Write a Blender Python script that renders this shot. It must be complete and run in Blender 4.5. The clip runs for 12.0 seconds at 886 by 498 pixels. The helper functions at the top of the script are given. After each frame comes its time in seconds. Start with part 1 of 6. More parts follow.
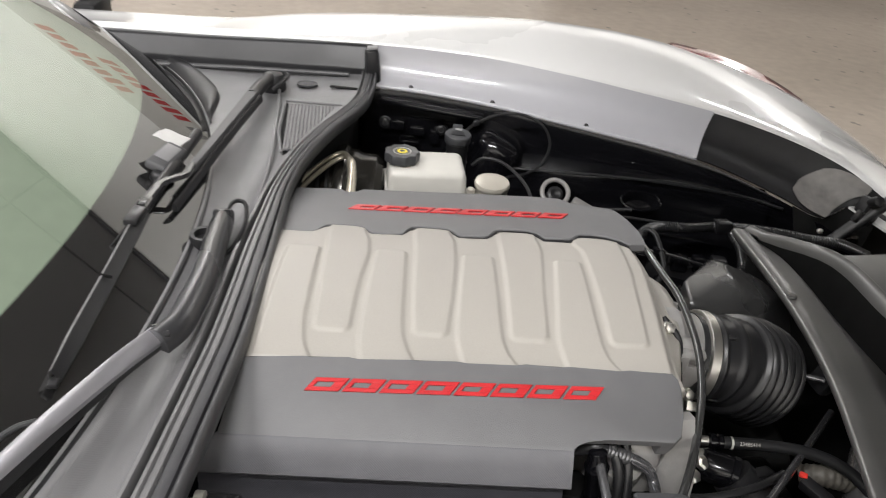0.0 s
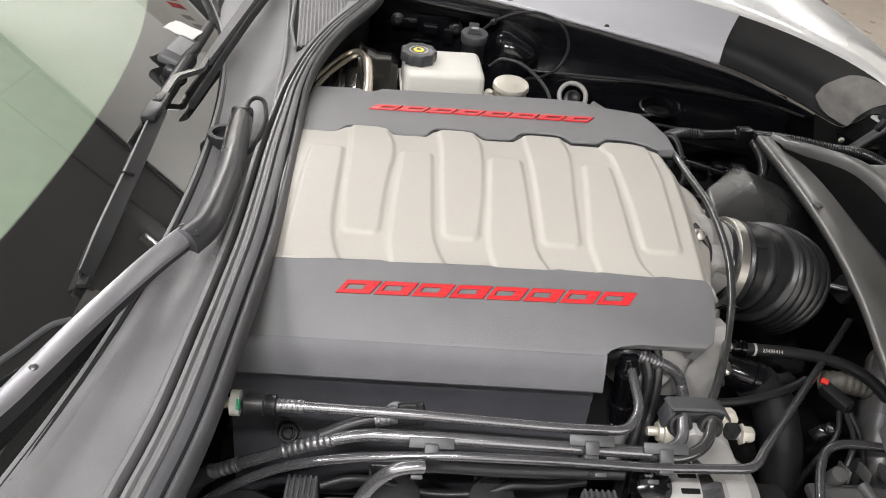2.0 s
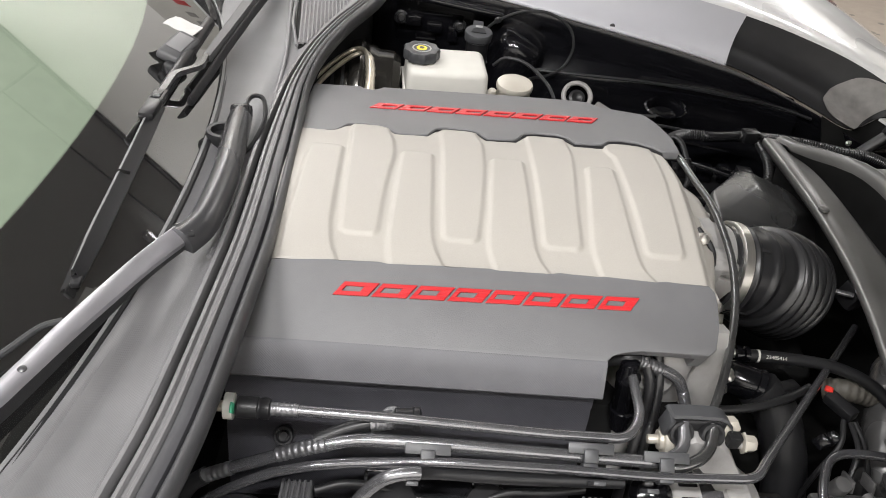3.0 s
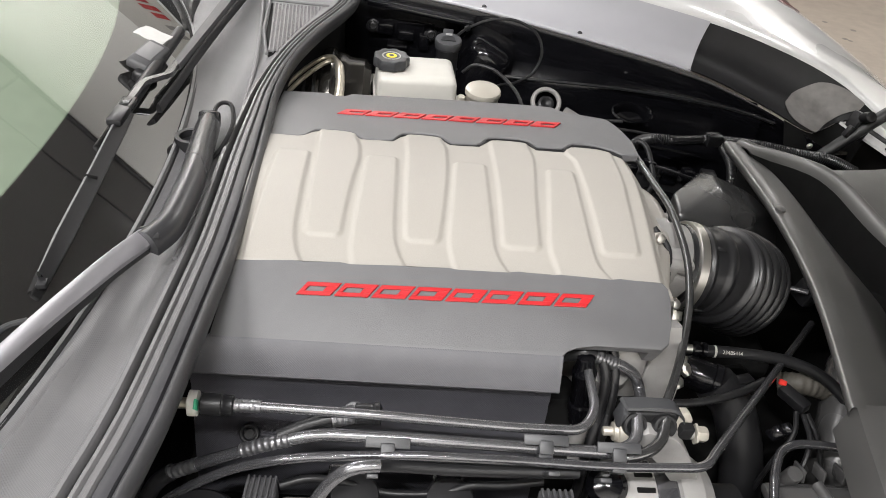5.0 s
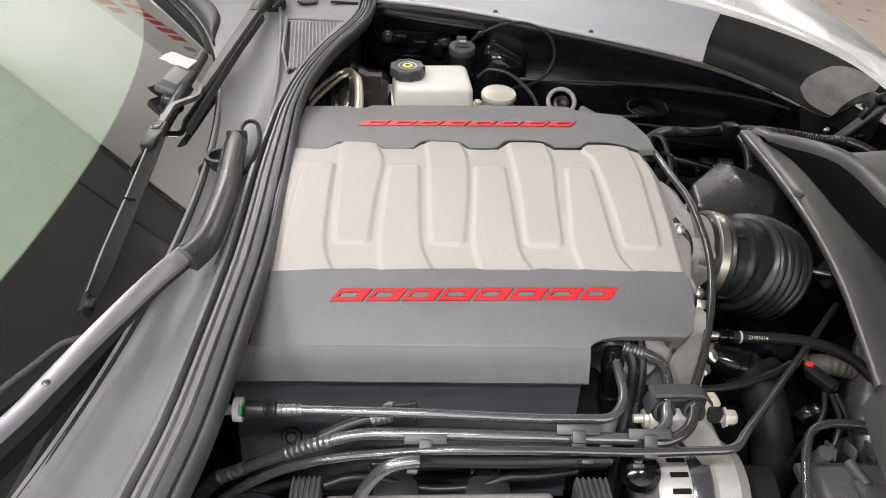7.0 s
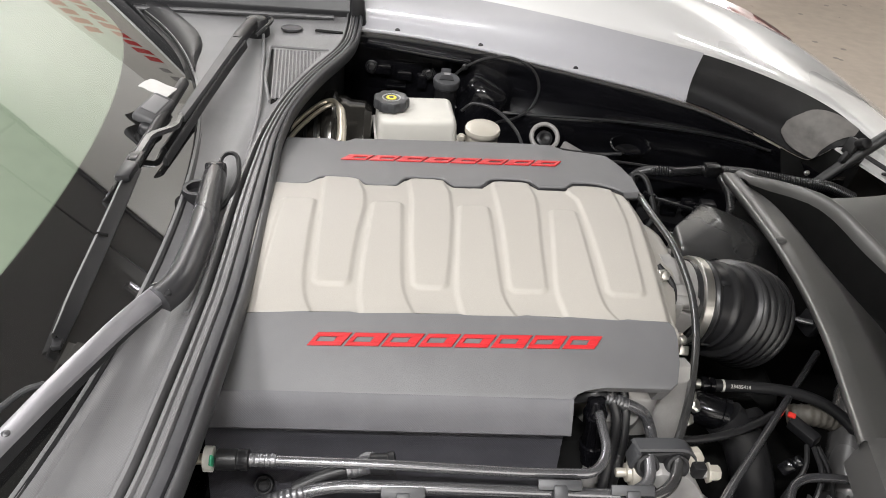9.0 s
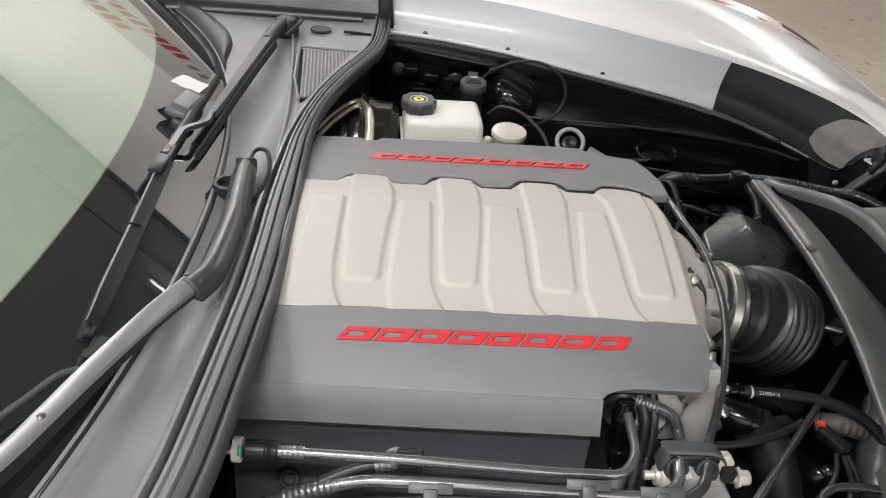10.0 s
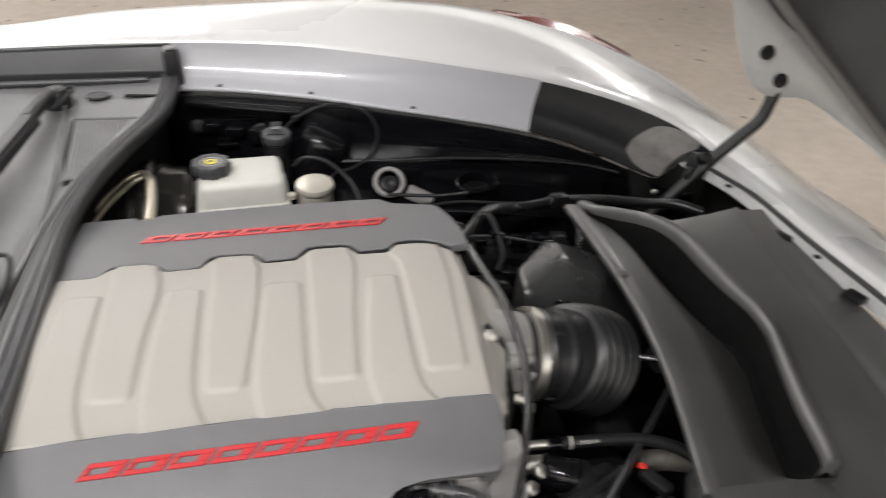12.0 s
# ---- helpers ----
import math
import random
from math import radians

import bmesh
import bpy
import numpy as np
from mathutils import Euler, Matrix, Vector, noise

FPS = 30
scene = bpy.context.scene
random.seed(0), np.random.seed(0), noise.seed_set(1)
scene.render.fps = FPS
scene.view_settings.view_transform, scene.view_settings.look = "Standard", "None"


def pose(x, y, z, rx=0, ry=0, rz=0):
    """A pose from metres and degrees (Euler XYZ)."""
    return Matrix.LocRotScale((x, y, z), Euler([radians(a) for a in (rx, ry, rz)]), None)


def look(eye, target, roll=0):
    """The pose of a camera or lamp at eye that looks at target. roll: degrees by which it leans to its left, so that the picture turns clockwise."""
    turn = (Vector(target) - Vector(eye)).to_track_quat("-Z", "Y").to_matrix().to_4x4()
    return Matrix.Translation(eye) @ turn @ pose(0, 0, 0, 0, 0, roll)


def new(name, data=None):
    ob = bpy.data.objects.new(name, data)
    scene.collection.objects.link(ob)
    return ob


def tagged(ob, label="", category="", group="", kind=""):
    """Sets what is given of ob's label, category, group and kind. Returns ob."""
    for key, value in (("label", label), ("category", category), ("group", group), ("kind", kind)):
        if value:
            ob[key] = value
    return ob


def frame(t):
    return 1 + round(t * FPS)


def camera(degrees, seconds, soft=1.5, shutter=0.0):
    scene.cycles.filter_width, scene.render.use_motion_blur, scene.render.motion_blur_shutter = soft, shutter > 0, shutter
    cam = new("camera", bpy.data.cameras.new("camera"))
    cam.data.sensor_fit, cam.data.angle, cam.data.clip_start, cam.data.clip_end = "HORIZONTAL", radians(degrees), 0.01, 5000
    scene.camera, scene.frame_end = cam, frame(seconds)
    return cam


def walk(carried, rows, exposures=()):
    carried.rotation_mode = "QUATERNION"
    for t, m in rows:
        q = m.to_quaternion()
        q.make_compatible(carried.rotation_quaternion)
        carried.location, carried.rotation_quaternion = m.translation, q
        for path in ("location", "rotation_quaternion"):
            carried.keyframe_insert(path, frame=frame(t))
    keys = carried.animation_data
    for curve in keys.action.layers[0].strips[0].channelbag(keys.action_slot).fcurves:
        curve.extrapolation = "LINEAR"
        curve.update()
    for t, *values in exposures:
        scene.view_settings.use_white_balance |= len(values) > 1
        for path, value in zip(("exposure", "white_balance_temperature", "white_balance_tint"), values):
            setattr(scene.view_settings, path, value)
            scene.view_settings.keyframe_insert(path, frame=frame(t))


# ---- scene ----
cam = camera(59.6, 12.0, soft=0.6, shutter=0.5)
PATH = [
    (0, (-0.059, -0.745, 1.331), (0.032, 0.973, 0.312), 5.1),
    (0.5, (-0.075, -0.71, 1.317), (0.119, 0.97, 0.248), 6.3),
    (1, (-0.096, -0.73, 1.327), (0.099, 0.93, 0.228), 7.3),
    (1.5, (-0.101, -0.732, 1.318), (0.062, 0.887, 0.155), 6.9),
    (2, (-0.099, -0.732, 1.313), (0.032, 0.852, 0.1), 6.8),
    (2.5, (-0.101, -0.731, 1.31), (0.019, 0.845, 0.085), 6.8),
    (3, (-0.094, -0.72, 1.31), (0.027, 0.86, 0.091), 7.2),
    (3.5, (-0.06, -0.72, 1.32), (0.077, 0.867, 0.111), 7.7),
    (3.7, (-0.043, -0.722, 1.326), (0.111, 0.859, 0.11), 7.9),
    (5.3, (-0.072, -0.75, 1.319), (0.079, 0.848, 0.126), 6.9),
    (5.5, (-0.068, -0.755, 1.32), (0.059, 0.846, 0.127), 5.5),
    (6, (-0.05, -0.759, 1.336), (0.063, 0.831, 0.128), 3.0),
    (6.5, (-0.064, -0.768, 1.336), (0.01, 0.834, 0.141), 2.4),
    (8.3, (-0.078, -0.754, 1.321), (0.094, 0.846, 0.133), 5.4),
    (8.5, (-0.074, -0.753, 1.327), (0.098, 0.856, 0.151), 5.4),
    (9, (-0.079, -0.737, 1.342), (0.072, 0.894, 0.194), 5.5),
    (9.5, (-0.075, -0.739, 1.336), (0.056, 0.9, 0.197), 5.7),
    (10, (-0.094, -0.743, 1.33), (0.018, 0.903, 0.199), 5.9),
    (10.5, (-0.111, -0.753, 1.322), (-0.005, 0.895, 0.194), 5.8),
    (11, (-0.097, -0.727, 1.332), (0.007, 0.919, 0.201), 5.4),
    (11.5, (-0.047, -0.652, 1.346), (0.127, 1.007, 0.243), 3.9),
    (12, (0.045, -0.658, 1.353), (0.41, 0.98, 0.266), 2.9),
]
walk(cam, [(t, look(eye, target, roll)) for t, eye, target, roll in PATH],
     exposures=[(0, -0.2), (1.0, -0.09), (2.0, 0.06), (3.5, 0.08), (5.5, 0.07), (6.1, 0.13), (6.6, 0.05), (8.5, 0.08), (10.0, -0.05), (11.0, -0.03), (12.0, -0.25)])

# ---- world and lights ----
world = bpy.data.worlds.new("world")
scene.world = world
world.use_nodes = True
world.node_tree.nodes["Background"].inputs[0].default_value = (0.9, 0.95, 1.0, 1)
world.node_tree.nodes["Background"].inputs[1].default_value = 0.006
LAMP_W = 32.5
CEIL_Z = 5.06


# ---- materials ----
def mat_base(name):
    m = bpy.data.materials.new(name)
    m.use_nodes = True
    nt = m.node_tree
    return m, nt, nt.nodes["Principled BSDF"]


def surface(name, colour, rough=0.5, metal=0.0, vary=0.15, scale=40.0, bump=0.0, bump_scale=900.0, coat=0.0,
            rough_vary=0.1, spec=0.5, big=3.0, weave=0.0, slope=(1, 0)):
    """A node material: colour varied at a fine and a coarse scale, roughness that wanders, fine relief."""
    m, nt, b = mat_base(name)
    N, L = nt.nodes, nt.links
    tc = N.new("ShaderNodeTexCoord")
    geo = N.new("ShaderNodeNewGeometry")
    n1 = N.new("ShaderNodeTexNoise")
    n1.inputs["Scale"].default_value, n1.inputs["Detail"].default_value = scale, 5
    n2 = N.new("ShaderNodeTexNoise")
    n2.inputs["Scale"].default_value, n2.inputs["Detail"].default_value = big, 4
    for n in (n1, n2):
        L.new(geo.outputs["Position"], n.inputs["Vector"])
    add = N.new("ShaderNodeMath")
    add.operation = "ADD"
    L.new(n1.outputs["Fac"], add.inputs[0])
    L.new(n2.outputs["Fac"], add.inputs[1])
    ramp = N.new("ShaderNodeMapRange")
    ramp.inputs["From Min"].default_value, ramp.inputs["From Max"].default_value = 0.6, 1.4
    ramp.inputs["To Min"].default_value, ramp.inputs["To Max"].default_value = 1 - vary, 1 + vary
    L.new(add.outputs[0], ramp.inputs["Value"])
    mul = N.new("ShaderNodeVectorMath")
    mul.operation = "SCALE"
    mul.inputs[0].default_value = colour
    L.new(ramp.outputs[0], mul.inputs["Scale"])
    L.new(mul.outputs[0], b.inputs["Base Color"])
    rr = N.new("ShaderNodeMapRange")
    rr.inputs["From Min"].default_value, rr.inputs["From Max"].default_value = 0.3, 0.7
    rr.inputs["To Min"].default_value, rr.inputs["To Max"].default_value = max(0.02, rough - rough_vary), min(1, rough + rough_vary)
    L.new(n2.outputs["Fac"], rr.inputs["Value"])
    L.new(rr.outputs[0], b.inputs["Roughness"])
    b.inputs["Metallic"].default_value = metal
    b.inputs["Specular IOR Level"].default_value = spec
    b.inputs["Coat Weight"].default_value = coat
    b.inputs["Coat Roughness"].default_value = 0.04
    if weave:
        vor = N.new("ShaderNodeTexVoronoi")
        vor.voronoi_dimensions = "2D"
        vor.inputs["Scale"].default_value, vor.inputs["Randomness"].default_value = 600, 0.0
        # flatten on to the sheet: y and z run together along the slope, and the grid stands on its corner
        mp = N.new("ShaderNodeVectorMath")
        mp.operation = "MULTIPLY"
        mp.inputs[1].default_value = (1, slope[0], slope[1])
        L.new(geo.outputs["Position"], mp.inputs[0])
        sx = N.new("ShaderNodeSeparateXYZ")
        L.new(mp.outputs[0], sx.inputs[0])
        ad = N.new("ShaderNodeMath")
        ad.operation = "ADD"
        L.new(sx.outputs[1], ad.inputs[0])
        L.new(sx.outputs[2], ad.inputs[1])
        cx = N.new("ShaderNodeCombineXYZ")
        L.new(sx.outputs[0], cx.inputs[0])
        L.new(ad.outputs[0], cx.inputs[1])
        ro = N.new("ShaderNodeVectorRotate")
        ro.rotation_type = "Z_AXIS"
        ro.inputs["Angle"].default_value = radians(45)
        L.new(cx.outputs[0], ro.inputs["Vector"])
        L.new(ro.outputs[0], vor.inputs["Vector"])
        wb = N.new("ShaderNodeBump")
        wb.inputs["Strength"].default_value, wb.inputs["Distance"].default_value = weave, 0.0012
        L.new(vor.outputs["Distance"], wb.inputs["Height"])
        L.new(wb.outputs[0], b.inputs["Normal"])
    elif bump:
        n3 = N.new("ShaderNodeTexNoise")
        n3.inputs["Scale"].default_value, n3.inputs["Detail"].default_value = bump_scale, 2
        L.new(geo.outputs["Position"], n3.inputs["Vector"])
        bp = N.new("ShaderNodeBump")
        bp.inputs["Strength"].default_value, bp.inputs["Distance"].default_value = bump, 0.002
        L.new(n3.outputs["Fac"], bp.inputs["Height"])
        L.new(bp.outputs[0], b.inputs["Normal"])
    return m


M_COVER = surface("dark grey moulded plastic", (0.117, 0.117, 0.121), 0.5, bump=0.16, bump_scale=1300, vary=0.08, spec=0.45)
M_COVER2 = surface("grained dark plastic", (0.100, 0.100, 0.108), 0.5, weave=0.28, slope=(0.55, 0.83), vary=0.12, spec=0.4)
M_COWL = surface("grey black cowl plastic", (0.132, 0.131, 0.134), 0.43, weave=0.25, vary=0.25, spec=0.5, scale=14)
M_SILVER = surface("silver painted nylon", (0.325, 0.308, 0.281), 0.5, metal=0.0, bump=0.12, bump_scale=1000, vary=0.08, spec=0.4, scale=800)
M_WHITE = surface("white car paint", (0.58, 0.58, 0.576), 0.28, vary=0.015, coat=1.0, rough_vary=0.05)
M_WHITE2 = surface("greyer white paint", (0.345, 0.345, 0.368), 0.32, vary=0.02, coat=0.6)
M_GLOSS = surface("gloss black paint", (0.004, 0.004, 0.005), 0.14, vary=0.4, coat=0.05, rough_vary=0.05, spec=0.32)
M_BLACK = surface("satin black plastic", (0.011, 0.011, 0.012), 0.36, bump=0.06, vary=0.25, spec=0.32)
M_RUBBER = surface("black rubber", (0.013, 0.013, 0.014), 0.40, bump=0.08, vary=0.25, rough_vary=0.12, spec=0.34)
M_SEAL = surface("dull seal rubber", (0.036, 0.036, 0.038), 0.42, bump=0.1, vary=0.2)
M_RED = surface("red emblem paint", (0.42, 0.016, 0.02), 0.35, vary=0.08)
M_TANK = surface("translucent white plastic", (0.51, 0.497, 0.46), 0.4, vary=0.05, big=8)
M_YELLOW = surface("yellow label", (0.75, 0.62, 0.05), 0.5, vary=0.08)
M_LABEL = surface("pale grey print", (0.35, 0.35, 0.35), 0.5)
M_CAPGREY = surface("cap grey plastic", (0.040, 0.041, 0.044), 0.45, vary=0.15, bump=0.1)
M_STEEL = surface("bright steel", (0.74, 0.72, 0.68), 0.33, metal=1.0, vary=0.1)
M_TUBE = surface("satin black tube", (0.11, 0.11, 0.118), 0.15, metal=0.65, vary=0.2, spec=0.9, coat=0.5)
M_TUBE_GREY = surface("dark coated line", (0.20, 0.20, 0.21), 0.22, metal=0.75, vary=0.2, spec=0.8)
M_LINE = surface("dull zinc line", (0.15, 0.15, 0.152), 0.2, metal=0.85, vary=0.15)
M_BRASS = surface("zinc yellow plated", (0.47, 0.43, 0.35), 0.3, metal=0.8, vary=0.2)
M_ALU = surface("cast aluminium", (0.31, 0.303, 0.295), 0.45, metal=0.3, vary=0.25, bump=0.12, bump_scale=420)
M_CREAM = surface("cream plated cap", (0.50, 0.47, 0.41), 0.38, metal=0.4, vary=0.06)
M_FOIL = surface("crinkled silver sleeve", (0.20, 0.20, 0.21), 0.32, metal=0.8, vary=0.3, scale=160, bump=0.3, bump_scale=300)
M_BELT = surface("ribbed belt rubber", (0.085, 0.085, 0.088), 0.5, vary=0.15)
M_WIPER = surface("satin black wiper metal", (0.024, 0.024, 0.026), 0.30, vary=0.15, spec=0.7)
M_WIPER2 = surface("grey satin wiper arm", (0.052, 0.052, 0.054), 0.5, vary=0.12, spec=0.3)
M_BOX = surface("dusty black moulding", (0.042, 0.042, 0.042), 0.30, vary=0.25, scale=25, bump=0.04, spec=1.0, rough_vary=0.04)
M_DRUM = surface("black chromate drum", (0.055, 0.052, 0.047), 0.16, metal=0.75, vary=0.15, spec=0.8)
M_PAPER = surface("white paper", (0.42, 0.415, 0.405), 0.9, vary=0.15, spec=0.1)
# arm metal made pale so the top carries its bright reflection
M_ARM = surface("satin arm metal, sheen in colour", (0.33, 0.325, 0.345), 0.36, metal=0.75, vary=0.1, spec=0.6, rough_vary=0.03)
# paler blade rubber for the facet that catches the light
M_STRIP_LIT = surface("blade rubber lightened as lit", (0.15, 0.15, 0.15), 0.5, vary=0.15)
M_LOWER = surface("dark blue-black moulding", (0.046, 0.046, 0.053), 0.38, weave=0.35, slope=(0.55, 0.83), vary=0.2, spec=0.45)
M_BELLOWS = surface("satin black bellows rubber", (0.013, 0.013, 0.014), 0.30, vary=0.3, bump=0.05, spec=0.45, rough_vary=0.06)
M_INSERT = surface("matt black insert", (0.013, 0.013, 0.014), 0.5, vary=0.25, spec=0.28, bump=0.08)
M_GREEN = surface("green lock tab", (0.03, 0.30, 0.16), 0.45)
M_CONN_RED = surface("red connector lock", (0.6, 0.03, 0.02), 0.45)
M_DASH = surface("pale interior trim", (0.185, 0.207, 0.168), 0.7, vary=0.12, big=2.0)
M_WALL = surface("painted wall", (0.82, 0.81, 0.78), 0.7, vary=0.06, bump=0.1, bump_scale=60)
M_CEIL = surface("ceiling paint", (0.145, 0.145, 0.145), 0.8, vary=0.05)
M_AMBER = surface("red side marker lens", (0.11, 0.020, 0.016), 0.15, vary=0.35, coat=1.0)
M_DUCT = surface("dusty black duct plastic", (0.080, 0.079, 0.077), 0.38, bump=0.05, vary=0.3, scale=9, rough_vary=0.1, big=6, spec=0.8)
# near-black colour standing in for shade in gaps, slots and the deep bay
M_SHADE = surface("near-black deep shade", (0.007, 0.007, 0.007), 0.7, vary=0.3, spec=0.1)
M_SLEEVE = surface("tan fabric sleeve", (0.085, 0.078, 0.066), 0.6, vary=0.25, scale=300)
M_BEAD = surface("grey black seal carrier plastic", (0.108, 0.107, 0.109), 0.42, vary=0.15, spec=0.5, scale=30, bump=0.05)
M_BAND = surface("dark sponge rubber band", (0.032, 0.032, 0.035), 0.45, vary=0.2, spec=0.4)
M_FUSE = surface("dusty charcoal plastic", (0.065, 0.064, 0.064), 0.30, vary=0.25, scale=25, bump=0.06, spec=0.75)
M_FLAP_LIT = surface("worn insert plastic, lightened as lit", (0.165, 0.158, 0.150), 0.5, vary=0.35, big=14, scale=60)
M_GREYTRIM = surface("grey inner trim", (0.22, 0.212, 0.205), 0.5, vary=0.1)


def floor_material():
    m, nt, b = mat_base("worn concrete floor")
    N, L = nt.nodes, nt.links
    geo = N.new("ShaderNodeNewGeometry")
    n1 = N.new("ShaderNodeTexNoise")
    n1.inputs["Scale"].default_value, n1.inputs["Detail"].default_value, n1.inputs["Roughness"].default_value = 0.9, 7, 0.65
    n2 = N.new("ShaderNodeTexNoise")
    n2.inputs["Scale"].default_value, n2.inputs["Detail"].default_value = 14.0, 6
    v = N.new("ShaderNodeTexVoronoi")
    v.inputs["Scale"].default_value = 8.0
    for n in (n1, n2, v):
        L.new(geo.outputs["Position"], n.inputs["Vector"])
    r1 = N.new("ShaderNodeValToRGB")
    r1.color_ramp.elements[0].position, r1.color_ramp.elements[0].color = 0.3, (0.190, 0.160, 0.130, 1)
    r1.color_ramp.elements[1].position, r1.color_ramp.elements[1].color = 0.72, (0.262, 0.222, 0.183, 1)
    L.new(n1.outputs["Fac"], r1.inputs[0])
    mr = N.new("ShaderNodeMapRange")
    mr.inputs["From Min"].default_value, mr.inputs["From Max"].default_value = 0.3, 0.7
    mr.inputs["To Min"].default_value, mr.inputs["To Max"].default_value = 0.88, 1.1
    L.new(n2.outputs["Fac"], mr.inputs["Value"])
    sc = N.new("ShaderNodeVectorMath")
    sc.operation = "SCALE"
    L.new(r1.outputs[0], sc.inputs[0])
    L.new(mr.outputs[0], sc.inputs["Scale"])
    # chips and spots
    lt = N.new("ShaderNodeMath")
    lt.operation = "LESS_THAN"
    lt.inputs[1].default_value = 0.13
    L.new(v.outputs["Distance"], lt.inputs[0])
    sel = N.new("ShaderNodeSeparateColor")
    L.new(v.outputs["Color"], sel.inputs[0])
    gt = N.new("ShaderNodeMath")
    gt.operation = "GREATER_THAN"
    gt.inputs[1].default_value = 0.55
    L.new(sel.outputs[0], gt.inputs[0])
    an = N.new("ShaderNodeMath")
    an.operation = "MULTIPLY"
    L.new(lt.outputs[0], an.inputs[0])
    L.new(gt.outputs[0], an.inputs[1])
    mx = N.new("ShaderNodeMix")
    mx.data_type = "RGBA"
    L.new(an.outputs[0], mx.inputs["Factor"])
    L.new(sc.outputs[0], mx.inputs["A"])
    mx.inputs["B"].default_value = (0.08, 0.066, 0.058, 1)
    L.new(mx.outputs["Result"], b.inputs["Base Color"])
    b.inputs["Roughness"].default_value = 0.42
    bp = N.new("ShaderNodeBump")
    bp.inputs["Strength"].default_value, bp.inputs["Distance"].default_value = 0.2, 0.004
    L.new(n2.outputs["Fac"], bp.inputs["Height"])
    L.new(bp.outputs[0], b.inputs["Normal"])
    return m


M_FLOOR = floor_material()


def glass_material():
    """Tinted windshield: gloss by Fresnel over a clear green tint; the printed black border is read from the sheet's own map."""
    m = bpy.data.materials.new("tinted windshield glass")
    m.use_nodes = True
    nt = m.node_tree
    N, L = nt.nodes, nt.links
    N.clear()
    out = N.new("ShaderNodeOutputMaterial")
    uv = N.new("ShaderNodeUVMap")
    sep = N.new("ShaderNodeSeparateXYZ")
    L.new(uv.outputs[0], sep.inputs[0])

    def math(op, a, b=None, c=None):
        n = N.new("ShaderNodeMath")
        n.operation = op
        for i, v in enumerate((a, b, c)):
            if v is None:
                continue
            if isinstance(v, (int, float)):
                n.inputs[i].default_value = v
            else:
                L.new(v, n.inputs[i])
        return n.outputs[0]
    # u: metres up the glass from its lower edge, v: metres across the car; the clear field is a rounded rectangle
    R = 0.13
    du = math("SUBTRACT", 0.110 + R, sep.outputs[0])
    side = math("ADD", math("MULTIPLY", sep.outputs[0], -0.05), 0.54)
    dv = math("SUBTRACT", sep.outputs[1], math("SUBTRACT", side, R))
    a = math("MAXIMUM", du, 0.0)
    c = math("MAXIMUM", dv, 0.0)
    dist = math("SUBTRACT", math("SQRT", math("ADD", math("MULTIPLY", a, a), math("MULTIPLY", c, c))), R)
    # a band of printed dots along the border
    vor = N.new("ShaderNodeTexVoronoi")
    vor.voronoi_dimensions = "2D"
    vor.inputs["Scale"].default_value = 700
    vor.inputs["Randomness"].default_value = 0.0
    L.new(uv.outputs[0], vor.inputs["Vector"])
    dot = math("MULTIPLY_ADD", vor.outputs["Distance"], -0.006, 0.0)
    frit = math("GREATER_THAN", math("ADD", dist, dot), -0.006)
    gl = N.new("ShaderNodeBsdfGlossy")
    gl.inputs["Roughness"].default_value = 0.015
    tr = N.new("ShaderNodeBsdfTransparent")
    tr.inputs["Color"].default_value = (0.90, 0.985, 0.90, 1)
    bl = N.new("ShaderNodeBsdfDiffuse")
    bl.inputs["Color"].default_value = (0.010, 0.010, 0.010, 1)
    mx1 = N.new("ShaderNodeMixShader")
    L.new(frit, mx1.inputs[0])
    L.new(tr.outputs[0], mx1.inputs[1])
    L.new(bl.outputs[0], mx1.inputs[2])
    fr = N.new("ShaderNodeFresnel")
    fr.inputs["IOR"].default_value = 2.3
    mx2 = N.new("ShaderNodeMixShader")
    L.new(fr.outputs[0], mx2.inputs[0])
    L.new(mx1.outputs[0], mx2.inputs[1])
    L.new(gl.outputs[0], mx2.inputs[2])
    L.new(mx2.outputs[0], out.inputs[0])
    return m


M_GLASS = glass_material()


# ---- mesh helpers ----
def thing(name, place, label, category, group="", kind=""):
    ob = new(name)
    ob.empty_display_size = 0.02
    ob.location = place
    return tagged(ob, label, category, group, kind)


def finish(bm, name, material, angle=35):
    me = bpy.data.meshes.new(name)
    bmesh.ops.recalc_face_normals(bm, faces=bm.faces[:])
    bm.to_mesh(me)
    bm.free()
    me.materials.append(material)
    for p in me.polygons:
        p.use_smooth = True
    me.set_sharp_from_angle(angle=radians(angle))
    return me


def part(name, bm, material, parent=None, label="", angle=35):
    """Links a bmesh, given in world metres, as one mesh under its thing or part."""
    ob = new(name, finish(bm, name, material, angle))
    if parent is not None:
        ob.parent = parent
        off = Vector((0, 0, 0))
        p = parent
        while p is not None:
            off += p.location
            p = p.parent
        ob.data.transform(Matrix.Translation(-off))
    if label:
        ob["label"] = label
    return ob


def solo(name, bm, material, label, category, group="", kind="", angle=35):
    return tagged(part(name, bm, material, None, "", angle), label, category, group, kind)


def spline(pts, per=8):
    """A smooth line through the points (Catmull-Rom)."""
    P = [Vector(p) for p in pts]
    P = [2 * P[0] - P[1]] + P + [2 * P[-1] - P[-2]]
    out = []
    for i in range(1, len(P) - 2):
        a, b, c, d = P[i - 1:i + 3]
        for k in range(per):
            t = k / per
            out.append(0.5 * (2 * b + (c - a) * t + (2 * a - 5 * b + 4 * c - d) * t * t + (3 * b - a - 3 * c + d) * t ** 3))
    out.append(P[-2])
    return out


